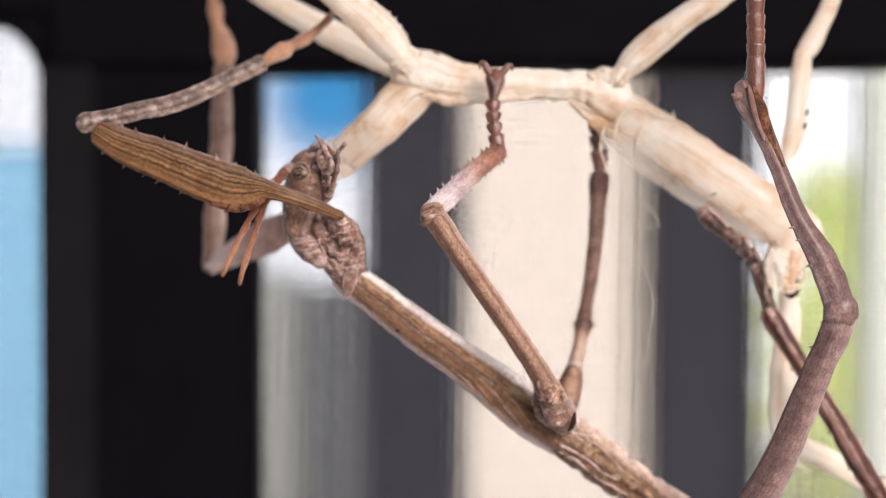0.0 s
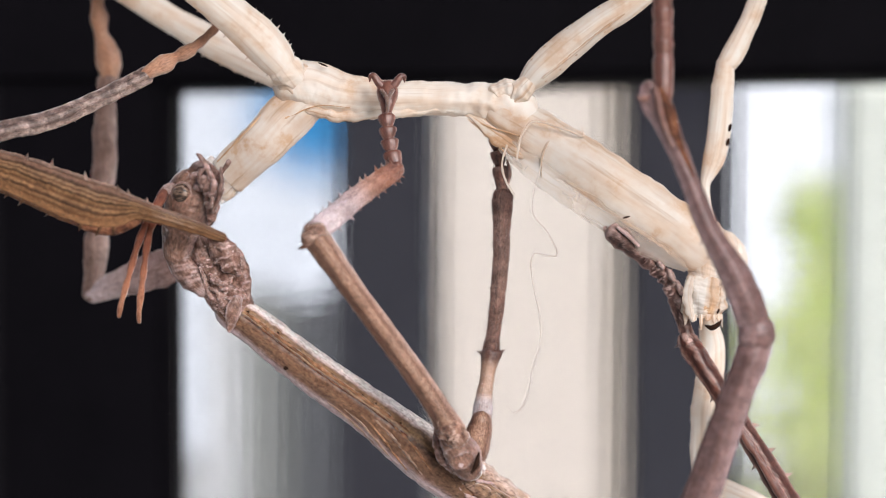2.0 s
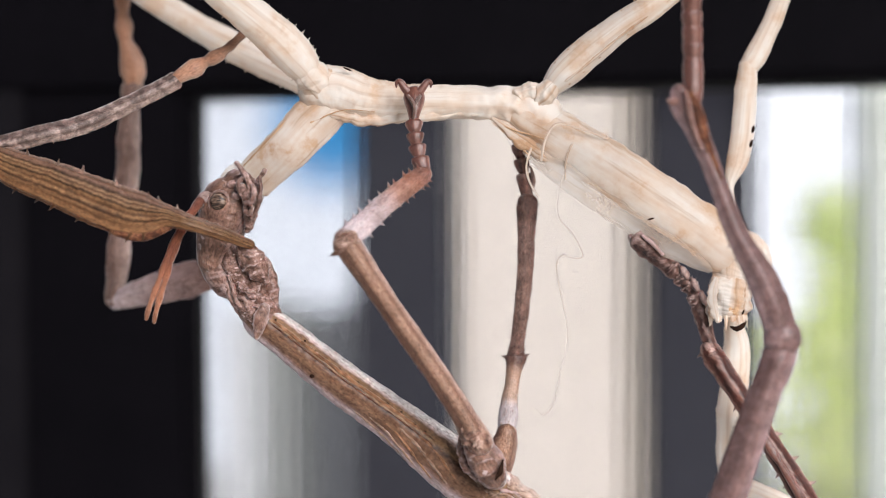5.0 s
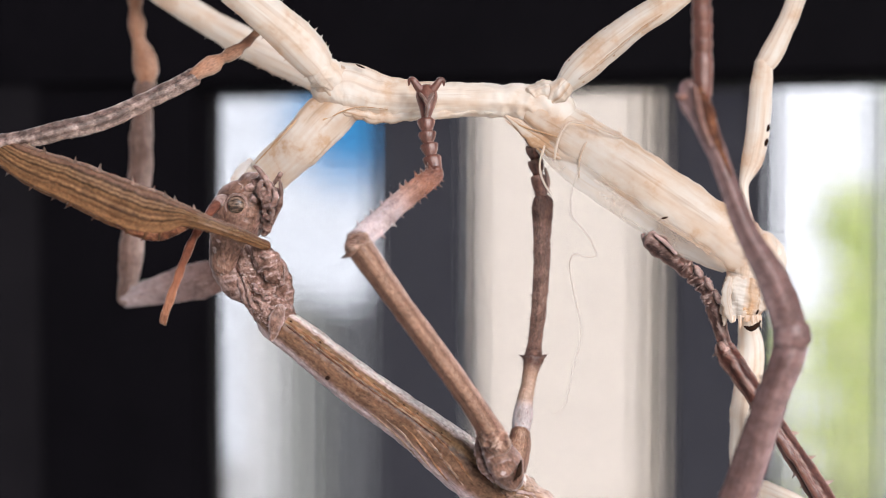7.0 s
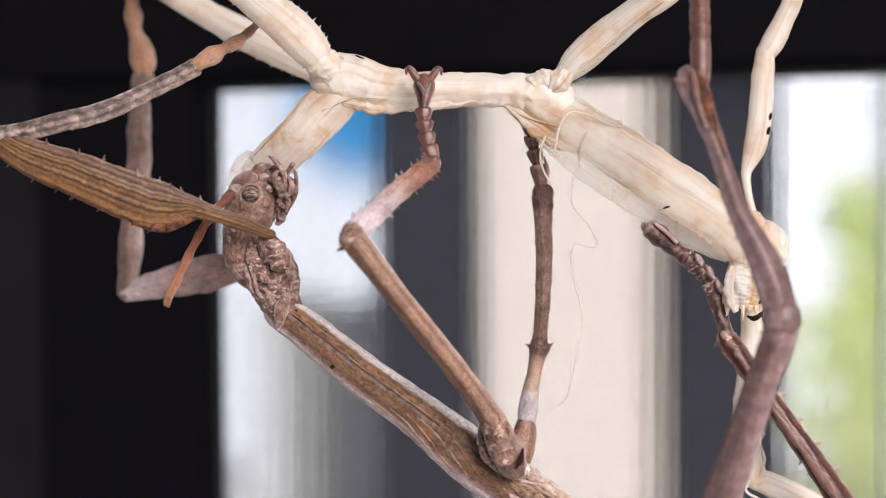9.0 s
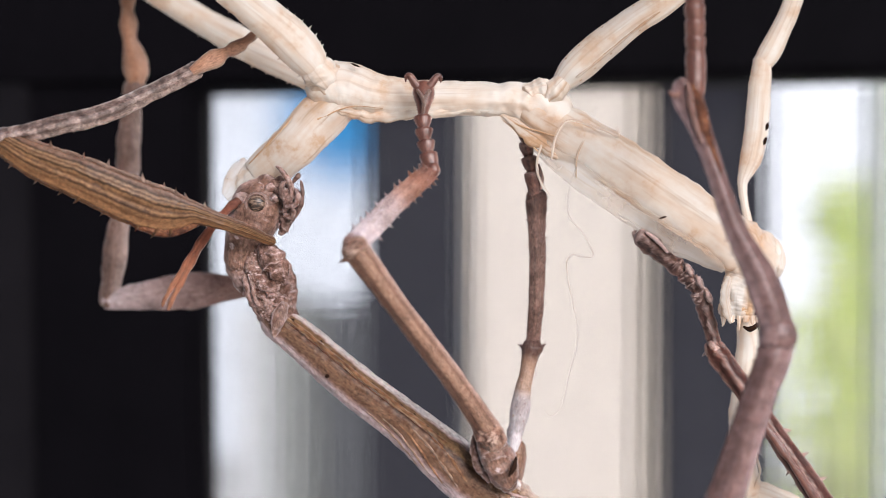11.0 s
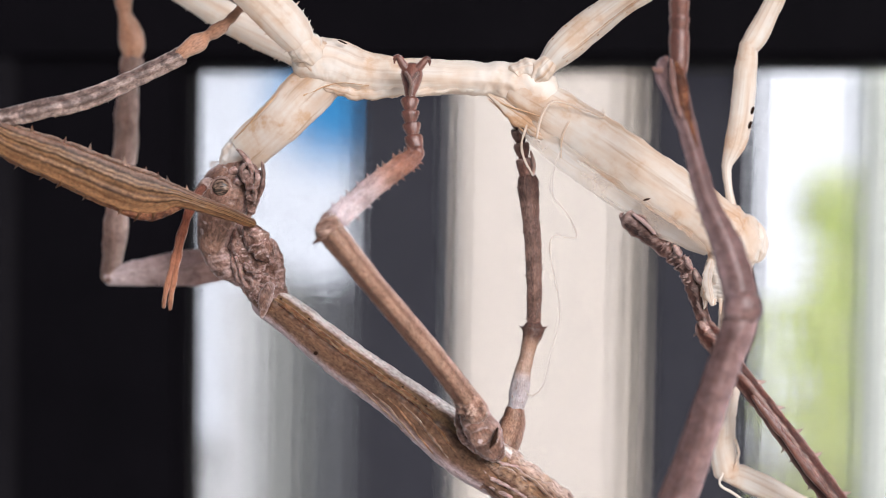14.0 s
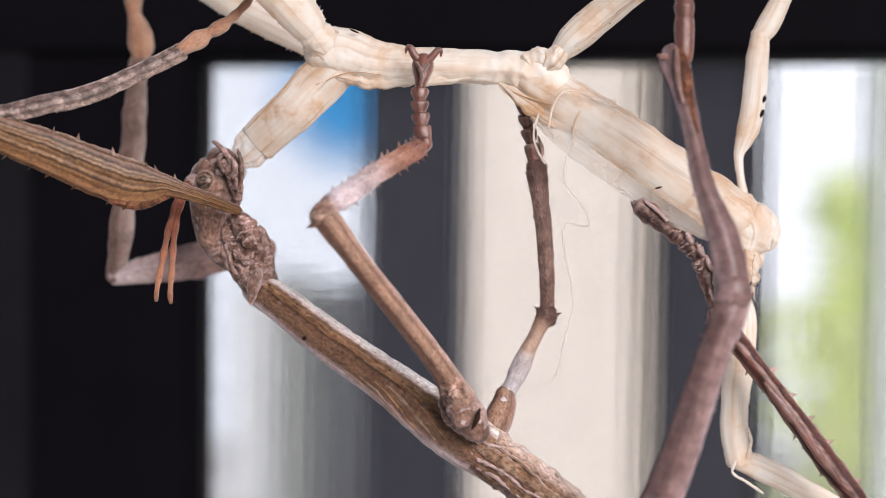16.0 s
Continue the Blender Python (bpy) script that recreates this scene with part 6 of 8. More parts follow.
    walk(feeler_far, [
        (0, pose(-0.00061, -0.00240, 0.00763, 0.75, 2.72, 24.82)),
        (0.5, pose(-0.00061, -0.00240, 0.00763, 5.40, -5.24, 22.77)),
        (1, pose(-0.00061, -0.00240, 0.00763, 5.49, -6.78, 22.44)),
        (1.5, pose(-0.00061, -0.00240, 0.00763, 5.50, -6.81, 21.94)),
        (2, pose(-0.00061, -0.00240, 0.00763, 5.54, -7.64, 21.54)),
        (2.5, pose(-0.00061, -0.00240, 0.00763, 5.53, -7.39, 21.01)),
        (3, pose(-0.00061, -0.00240, 0.00763, 5.43, -5.62, 20.31)),
        (3.5, pose(-0.00061, -0.00240, 0.00763, 5.55, -7.80, 20.06)),
        (4, pose(-0.00061, -0.00240, 0.00763, 5.36, -4.47, 19.18)),
        (6.5, pose(-0.00061, -0.00240, 0.00763, -0.48, -2.64, 7.06)),
        (7, pose(-0.00061, -0.00240, 0.00763, 4.84, -2.62, 2.13)),
        (7.5, pose(-0.00061, -0.00240, 0.00763, 1.57, -0.44, 1.53)),
        (8, pose(-0.00061, -0.00240, 0.00763, 0.72, 1.79, -0.43)),
        (8.5, pose(-0.00061, -0.00240, 0.00763, 4.65, -0.52, -3.10)),
        (9, pose(-0.00061, -0.00240, 0.00763, 4.22, 3.73, -4.58)),
        (9.5, pose(-0.00061, -0.00240, 0.00763, 3.99, 5.17, -5.86)),
        (12, pose(-0.00061, -0.00240, 0.00763, 3.99, -2.33, -9.63)),
        (12.5, pose(-0.00061, -0.00240, 0.00763, 4.21, -3.73, -8.34)),
        (13, pose(-0.00061, -0.00240, 0.00763, 4.18, -2.88, -7.29)),
        (13.5, pose(-0.00061, -0.00240, 0.00763, -1.11, -2.33, 1.79)),
        (14, pose(-0.00061, -0.00240, 0.00763, 2.53, -11.72, 8.49)),
        (14.5, pose(-0.00061, -0.00240, 0.00763, 5.66, -14.77, 13.78)),
        (15, pose(-0.00061, -0.00240, 0.00763, 5.81, -22.91, 16.51)),
        (15.5, pose(-0.00061, -0.00240, 0.00763, 4.61, -20.31, 18.19)),
        (16, pose(-0.00061, -0.00240, 0.00763, -8.00, -8.98, 25.74)),
    ])
    walk(fore_femur, [
        (0, pose(-0.00990, -0.00450, 0.01661, -14.66, -2.91, -7.28)),
        (0.5, pose(-0.00990, -0.00450, 0.01661, -4.90, -0.63, 2.56)),
        (1, pose(-0.00990, -0.00450, 0.01661, -2.68, -0.16, 0.30)),
        (1.5, pose(-0.00990, -0.00450, 0.01661, -6.64, -1.69, -4.80)),
        (2, pose(-0.00990, -0.00450, 0.01661, -6.95, -1.87, -4.47)),
        (2.5, pose(-0.00990, -0.00450, 0.01661, -3.69, -0.94, -3.31)),
        (3, pose(-0.00990, -0.00450, 0.01661, -3.74, -1.23, -2.24)),
        (3.5, pose(-0.00990, -0.00450, 0.01661, -4.79, 0.12, -1.31)),
        (4, pose(-0.00990, -0.00450, 0.01661, -3.15, -0.48, -1.61)),
        (6.5, pose(-0.00990, -0.00450, 0.01661, -4.10, -0.95, -1.81)),
        (7, pose(-0.00990, -0.00450, 0.01661, -2.69, 0.01, -4.30)),
        (7.5, pose(-0.00990, -0.00450, 0.01661, -1.40, -0.93, 3.20)),
        (8, pose(-0.00990, -0.00450, 0.01661, 0.00, -0.00, 0.00)),
        (8.5, pose(-0.00990, -0.00450, 0.01661, 1.58, -0.53, 2.52)),
        (9, pose(-0.00990, -0.00450, 0.01661, 0.97, -0.62, 2.97)),
        (9.5, pose(-0.00990, -0.00450, 0.01661, 2.50, -0.59, 0.57)),
        (12, pose(-0.00990, -0.00450, 0.01661, 12.37, -2.75, 12.89)),
        (12.5, pose(-0.00990, -0.00450, 0.01661, 12.58, -0.63, 15.46)),
        (13, pose(-0.00990, -0.00450, 0.01661, 13.27, -2.01, 16.35)),
        (13.5, pose(-0.00990, -0.00450, 0.01661, 11.49, 1.45, 20.37)),
        (14, pose(-0.00990, -0.00450, 0.01661, 8.44, 0.43, 19.53)),
        (14.5, pose(-0.00990, -0.00450, 0.01661, 6.67, 2.35, 19.99)),
        (15, pose(-0.00990, -0.00450, 0.01661, 8.14, 3.03, 22.13)),
        (15.5, pose(-0.00990, -0.00450, 0.01661, 8.00, 1.03, 22.98)),
        (16, pose(-0.00990, -0.00450, 0.01661, 9.89, 0.60, 26.38)),
    ])
    walk(fore_tibia, [
        (0, pose(-0.04275, 0.00126, 0.02717, -11.33, 1.25, 1.29)),
        (0.5, pose(-0.04229, -0.00648, 0.02841, -2.35, 2.35, 8.83)),
        (1, pose(-0.04180, -0.00566, 0.02849, -0.16, 1.34, 6.98)),
        (1.5, pose(-0.04144, -0.00201, 0.02747, -4.50, 0.64, 1.09)),
        (2, pose(-0.04162, -0.00211, 0.02742, -4.60, 0.51, 2.02)),
        (2.5, pose(-0.04148, -0.00344, 0.02790, -1.78, 0.62, 1.93)),
        (3, pose(-0.04175, -0.00402, 0.02781, -1.89, 0.51, 2.88)),
        (3.5, pose(-0.04164, -0.00432, 0.02863, -1.95, 1.54, 6.05)),
        (4, pose(-0.04173, -0.00449, 0.02826, -1.22, 0.63, 3.60)),
        (6.5, pose(-0.04077, -0.00419, 0.02764, -2.56, -0.30, 2.45)),
        (7, pose(-0.04108, -0.00313, 0.02833, -0.93, 0.09, 0.36)),
        (7.5, pose(-0.04079, -0.00744, 0.02766, -1.40, -0.12, 3.28)),
        (8, pose(-0.04077, -0.00600, 0.02814, 0.00, -0.00, 0.00)),
        (8.5, pose(-0.04103, -0.00771, 0.02791, 1.12, -0.18, 1.31)),
        (9, pose(-0.04106, -0.00783, 0.02789, 0.66, -0.36, 2.15)),
        (9.5, pose(-0.04121, -0.00684, 0.02787, 2.03, -1.01, -0.84)),
        (12, pose(-0.04043, -0.01564, 0.02633, 9.56, -2.17, 4.18)),
        (12.5, pose(-0.03972, -0.01702, 0.02757, 9.43, -0.75, 6.30)),
        (13, pose(-0.04003, -0.01782, 0.02685, 9.92, -1.07, 6.55)),
        (13.5, pose(-0.03859, -0.01937, 0.02897, 7.34, 1.69, 9.75)),
        (14, pose(-0.03813, -0.01792, 0.02814, 4.67, 1.79, 10.09)),
        (14.5, pose(-0.03752, -0.01756, 0.02916, 2.86, 2.79, 10.86)),
        (15, pose(-0.03582, -0.01829, 0.02899, 3.72, 3.58, 11.84)),
        (15.5, pose(-0.03594, -0.01878, 0.02795, 3.69, 2.48, 12.47)),
        (16, pose(-0.03485, -0.02058, 0.02757, 4.67, 2.78, 13.73)),
    ])
    walk(fore_tarsus, [
        (0, pose(-0.02069, 0.01056, 0.03398, -10.86, 2.34, 0.21)),
        (0.5, pose(-0.02109, 0.00452, 0.03615, -2.07, 3.81, 8.16)),
        (1, pose(-0.02110, 0.00395, 0.03661, 0.07, 3.25, 5.89)),
        (1.5, pose(-0.01998, 0.00606, 0.03530, -4.27, 2.53, -0.15)),
        (2, pose(-0.02031, 0.00631, 0.03529, -4.31, 2.30, 0.74)),
        (2.5, pose(-0.02013, 0.00455, 0.03609, -1.34, 2.25, 0.65)),
        (3, pose(-0.02055, 0.00434, 0.03603, -1.58, 2.48, 1.61)),
        (3.5, pose(-0.02078, 0.00522, 0.03645, -1.49, 2.67, 4.94)),
        (4, pose(-0.02061, 0.00404, 0.03652, -0.76, 2.24, 2.32)),
        (6.5, pose(-0.01962, 0.00410, 0.03607, -2.62, 0.80, 2.03)),
        (7, pose(-0.01959, 0.00415, 0.03683, -0.88, 0.46, 0.15)),
        (7.5, pose(-0.01973, 0.00099, 0.03617, -1.06, -0.15, 2.87)),
        (8, pose(-0.01924, 0.00100, 0.03679, 0.00, -0.00, 0.00)),
        (8.5, pose(-0.01970, -0.00039, 0.03676, 1.13, -0.69, 1.48)),
        (9, pose(-0.01986, -0.00013, 0.03675, 0.46, 0.38, 2.11)),
        (9.5, pose(-0.01975, -0.00046, 0.03714, 1.43, -0.08, -0.43)),
        (12, pose(-0.01975, -0.00865, 0.03683, 7.88, -0.19, 5.70)),
        (12.5, pose(-0.01906, -0.00922, 0.03753, 8.52, -0.80, 7.37)),
        (13, pose(-0.01945, -0.01001, 0.03697, 9.35, -2.72, 7.53)),
        (13.5, pose(-0.01811, -0.00992, 0.03780, 8.46, -4.00, 9.75)),
        (14, pose(-0.01776, -0.00792, 0.03665, 5.59, -1.94, 10.04)),
        (14.5, pose(-0.01722, -0.00699, 0.03709, 3.90, -0.93, 10.79)),
        (15, pose(-0.01556, -0.00748, 0.03671, 4.73, 1.54, 11.19)),
        (15.5, pose(-0.01595, -0.00777, 0.03609, 4.39, 1.21, 11.98)),
        (16, pose(-0.01502, -0.00927, 0.03570, 5.65, 1.91, 12.75)),
    ])
    walk(far_fore_femur, [
        (0, pose(-0.01783, 0.01525, 0.01129, -9.00, -14.43, -11.97)),
        (0.5, pose(-0.01873, 0.01483, 0.01186, -1.29, -3.00, 1.18)),
        (1, pose(-0.01816, 0.01488, 0.01223, 1.46, 0.43, -1.93)),
        (1.5, pose(-0.01633, 0.01449, 0.01241, -3.29, -7.70, -9.44)),
        (2, pose(-0.01670, 0.01463, 0.01229, -3.07, -6.59, -8.94)),
        (2.5, pose(-0.01613, 0.01437, 0.01259, -0.34, -3.36, -7.66)),
        (3, pose(-0.01675, 0.01455, 0.01242, -0.68, -2.88, -5.27)),
        (3.5, pose(-0.01787, 0.01491, 0.01219, -0.22, -1.11, -4.44)),
        (4, pose(-0.01705, 0.01462, 0.01238, 0.07, -1.63, -4.24)),
        (6.5, pose(-0.01669, 0.01448, 0.01244, -1.55, -2.76, -3.74)),
        (7, pose(-0.01650, 0.01453, 0.01255, 0.77, -0.65, -7.80)),
        (7.5, pose(-0.01637, 0.01418, 0.01252, -2.82, -3.79, 5.13)),
        (8, pose(-0.01523, 0.01400, 0.01286, 0.00, -0.00, 0.00)),
        (8.5, pose(-0.01593, 0.01412, 0.01271, 0.38, -0.10, 4.65)),
        (9, pose(-0.01637, 0.01419, 0.01260, -0.03, -0.18, 5.31)),
        (9.5, pose(-0.01574, 0.01412, 0.01276, 1.89, 0.81, 2.00)),
        (12, pose(-0.01810, 0.01365, 0.01271, 9.65, 7.06, 23.00)),
        (12.5, pose(-0.01816, 0.01347, 0.01285, 10.46, 9.74, 26.54)),
        (13, pose(-0.01845, 0.01331, 0.01279, 10.34, 8.67, 28.24)),
        (13.5, pose(-0.01818, 0.01305, 0.01289, 8.16, 11.10, 33.62)),
        (14, pose(-0.01742, 0.01336, 0.01266, 3.17, 6.75, 31.13)),
        (14.5, pose(-0.01747, 0.01333, 0.01265, 1.31, 7.09, 31.23)),
        (15, pose(-0.01648, 0.01357, 0.01273, 1.75, 6.57, 33.70)),
        (15.5, pose(-0.01678, 0.01343, 0.01261, 0.33, 3.65, 34.53)),
        (16, pose(-0.01680, 0.01327, 0.01258, 0.43, 2.99, 39.35)),
    ])
    walk(far_fore_tibia, [
        (0, pose(-0.03075, 0.02147, 0.00349, -11.18, -0.59, 2.33)),
        (0.5, pose(-0.03403, 0.01843, 0.00746, -2.11, 0.57, 9.68)),
        (1, pose(-0.03347, 0.01949, 0.00895, -0.08, -0.05, 7.16)),
        (1.5, pose(-0.03030, 0.02065, 0.00664, -4.48, -0.66, 1.37)),
        (2, pose(-0.03083, 0.02071, 0.00683, -4.61, -0.35, 2.20)),
        (2.5, pose(-0.03066, 0.02034, 0.00816, -1.76, -0.56, 2.12)),
        (3, pose(-0.03156, 0.01989, 0.00809, -1.86, -0.46, 3.04)),
        (3.5, pose(-0.03288, 0.02007, 0.00837, -1.88, -0.06, 6.31)),
        (4, pose(-0.03204, 0.01975, 0.00844, -1.13, -0.23, 3.73)),
        (6.5, pose(-0.03164, 0.01937, 0.00808, -2.60, 0.32, 2.34)),
        (7, pose(-0.03120, 0.02062, 0.00892, -0.94, -0.05, 0.38)),
        (7.5, pose(-0.03180, 0.01663, 0.00781, -1.34, -0.47, 3.34)),
        (8, pose(-0.03066, 0.01800, 0.00936, 0.00, -0.00, 0.00)),
        (8.5, pose(-0.03163, 0.01688, 0.00920, 1.16, -0.42, 1.33)),
        (9, pose(-0.03210, 0.01674, 0.00905, 0.72, -0.83, 2.20)),
        (9.5, pose(-0.03135, 0.01769, 0.00961, 2.08, -0.33, -0.91)),
        (12, pose(-0.03429, 0.01171, 0.01184, 9.49, 0.18, 4.27)),
        (12.5, pose(-0.03422, 0.01055, 0.01278, 9.36, 0.33, 6.34)),
        (13, pose(-0.03442, 0.00992, 0.01241, 9.89, -0.37, 6.58)),
        (13.5, pose(-0.03373, 0.00807, 0.01301, 7.38, 1.04, 9.75)),
        (14, pose(-0.03303, 0.00882, 0.01122, 4.67, 1.55, 10.10)),
        (14.5, pose(-0.03305, 0.00866, 0.01117, 2.89, 2.55, 10.88)),
        (15, pose(-0.03184, 0.00826, 0.01114, 3.76, 4.32, 11.79)),
        (15.5, pose(-0.03193, 0.00789, 0.01012, 3.73, 3.14, 12.43)),
        (16, pose(-0.03142, 0.00649, 0.00991, 4.81, 3.62, 13.68)),
    ])
    walk(mid_femur, [
        (0, pose(0.01714, -0.00702, -0.00580, -16.17, 0.85, -1.39)),
        (0.5, pose(0.01722, -0.00702, -0.00594, -16.41, 2.05, 0.06)),
        (1, pose(0.01734, -0.00698, -0.00605, -12.61, -0.26, -1.85)),
        (1.5, pose(0.01706, -0.00696, -0.00565, -8.68, -0.22, -1.94)),
        (2, pose(0.01701, -0.00698, -0.00558, -10.19, 0.02, -1.92)),
        (2.5, pose(0.01706, -0.00695, -0.00566, -7.71, 0.65, -2.18)),
        (3, pose(0.01713, -0.00695, -0.00578, -8.48, 1.11, -1.57)),
        (3.5, pose(0.01724, -0.00700, -0.00592, -13.34, 0.11, -1.95)),
        (4, pose(0.01724, -0.00694, -0.00595, -8.88, 1.11, -1.61)),
        (6.5, pose(0.01717, -0.00692, -0.00584, -7.37, 1.30, -0.61)),
        (7, pose(0.01703, -0.00695, -0.00560, -5.41, 0.03, -2.80)),
        (7.5, pose(0.01714, -0.00687, -0.00574, -2.84, -1.16, 2.02)),
        (8, pose(0.01676, -0.00700, -0.00522, 0.00, -0.00, 0.00)),
        (8.5, pose(0.01714, -0.00685, -0.00572, 1.07, -1.43, 0.91)),
        (9, pose(0.01676, -0.00700, -0.00523, -0.37, -1.74, 1.03)),
        (9.5, pose(0.01674, -0.00701, -0.00519, 2.85, -1.23, -0.31)),
        (12, pose(0.01732, -0.00663, -0.00592, 9.65, -2.84, 3.94)),
        (12.5, pose(0.01737, -0.00659, -0.00599, 8.76, -2.61, 4.93)),
        (13, pose(0.01745, -0.00652, -0.00607, 9.86, -3.45, 5.36)),
        (13.5, pose(0.01747, -0.00647, -0.00619, 7.73, -2.16, 8.44)),
        (14, pose(0.01736, -0.00660, -0.00605, 4.82, -1.95, 8.85)),
        (14.5, pose(0.01746, -0.00652, -0.00630, 2.93, 0.19, 10.09)),
        (15, pose(0.01774, -0.00627, -0.00686, 3.35, 2.07, 11.08)),
        (15.5, pose(0.01774, -0.00628, -0.00678, 3.10, 0.72, 11.48)),
        (16, pose(0.01788, -0.00606, -0.00706, 4.87, 0.92, 13.22)),
    ])
    walk(mid_tibia, [
        (0, pose(0.00143, -0.00638, 0.01734, -11.70, 0.20, 2.98)),
        (0.5, pose(0.00193, -0.00674, 0.01746, -4.33, 4.35, 9.49)),
        (1, pose(0.00138, -0.00742, 0.01695, -1.00, 3.80, 5.97)),
        (1.5, pose(0.00105, -0.00897, 0.01722, -4.90, 1.85, 0.48)),
        (2, pose(0.00106, -0.00843, 0.01738, -5.55, 2.63, 1.22)),
        (2.5, pose(0.00138, -0.00929, 0.01741, -2.28, 2.15, 1.23)),
        (3, pose(0.00155, -0.00924, 0.01735, -2.84, 2.26, 2.55)),
        (3.5, pose(0.00146, -0.00710, 0.01720, -2.25, 2.79, 5.34)),
        (4, pose(0.00175, -0.00899, 0.01727, -1.50, 1.34, 3.36)),
        (6.5, pose(0.00166, -0.00995, 0.01725, -3.20, 0.29, 2.73)),
        (7, pose(0.00099, -0.01004, 0.01713, -0.85, -0.12, 0.44)),
        (7.5, pose(0.00117, -0.01220, 0.01662, -0.50, -0.98, 2.90)),
        (8, pose(0.00088, -0.01300, 0.01703, 0.00, -0.00, 0.00)),
        (8.5, pose(0.00092, -0.01345, 0.01612, 2.47, -2.88, 1.71)),
        (9, pose(0.00047, -0.01305, 0.01671, 1.12, -0.33, 1.60)),
        (9.5, pose(0.00044, -0.01396, 0.01647, 2.81, -2.35, -0.79)),
        (12, pose(0.00121, -0.01735, 0.01431, 10.80, -4.74, 4.22)),
        (12.5, pose(0.00164, -0.01717, 0.01462, 11.47, -4.07, 5.90)),
        (13, pose(0.00151, -0.01767, 0.01407, 12.27, -5.72, 6.44)),
        (13.5, pose(0.00278, -0.01740, 0.01504, 11.07, -3.99, 8.92)),
        (14, pose(0.00257, -0.01659, 0.01545, 5.57, 2.75, 8.41)),
        (14.5, pose(0.00347, -0.01604, 0.01597, 3.95, 2.58, 9.72)),
        (15, pose(0.00479, -0.01597, 0.01591, 3.42, 7.25, 9.43)),
        (15.5, pose(0.00433, -0.01607, 0.01565, 2.94, 7.30, 9.75)),
        (16, pose(0.00536, -0.01665, 0.01545, 4.32, 8.51, 9.94)),
    ])
    walk(mid_tarsus, [
        (0, pose(0.01004, 0.00144, 0.02363, -12.02, 4.24, -0.52)),
        (0.5, pose(0.01020, 0.00120, 0.02394, -2.97, 3.57, 8.50)),
        (1, pose(0.01030, -0.00030, 0.02402, -0.56, 1.24, 6.96)),
        (1.5, pose(0.01033, -0.00224, 0.02416, -5.35, 1.19, 0.71)),
        (2, pose(0.01031, -0.00152, 0.02410, -5.41, 0.91, 1.71)),
        (2.5, pose(0.01063, -0.00277, 0.02461, -2.73, 1.01, 1.63)),
        (3, pose(0.01059, -0.00248, 0.02442, -2.74, -0.01, 2.99)),
        (3.5, pose(0.01031, 0.00008, 0.02431, -2.61, 1.50, 5.98)),
        (4, pose(0.01063, -0.00226, 0.02467, -1.80, 0.18, 3.71)),
        (6.5, pose(0.01040, -0.00316, 0.02458, -2.70, -0.42, 2.48)),
        (7, pose(0.01002, -0.00386, 0.02483, -0.88, 0.42, 0.24)),
        (7.5, pose(0.00991, -0.00561, 0.02459, -1.36, 2.17, 2.35)),
        (8, pose(0.00997, -0.00700, 0.02481, 0.00, -0.00, 0.00)),
        (8.5, pose(0.00949, -0.00749, 0.02465, 1.23, 0.70, 1.01)),
        (9, pose(0.00943, -0.00690, 0.02472, 0.63, 0.25, 1.92)),
        (9.5, pose(0.00932, -0.00844, 0.02494, 2.03, -0.95, -0.86)),
        (12, pose(0.00924, -0.01229, 0.02385, 9.46, -1.24, 3.98)),
        (12.5, pose(0.00971, -0.01191, 0.02420, 9.34, 0.79, 5.97)),
        (13, pose(0.00925, -0.01250, 0.02393, 10.05, 0.34, 6.29)),
        (13.5, pose(0.01072, -0.01156, 0.02475, 7.68, 3.76, 9.30)),
        (14, pose(0.01141, -0.00987, 0.02353, 5.04, 4.10, 9.47)),
        (14.5, pose(0.01204, -0.00893, 0.02389, 3.23, 4.07, 10.50)),
        (15, pose(0.01403, -0.00868, 0.02300, 4.11, 5.33, 11.35)),
        (15.5, pose(0.01352, -0.00866, 0.02269, 3.98, 5.60, 11.56)),
        (16, pose(0.01491, -0.00924, 0.02253, 5.25, 7.24, 12.54)),
    ])
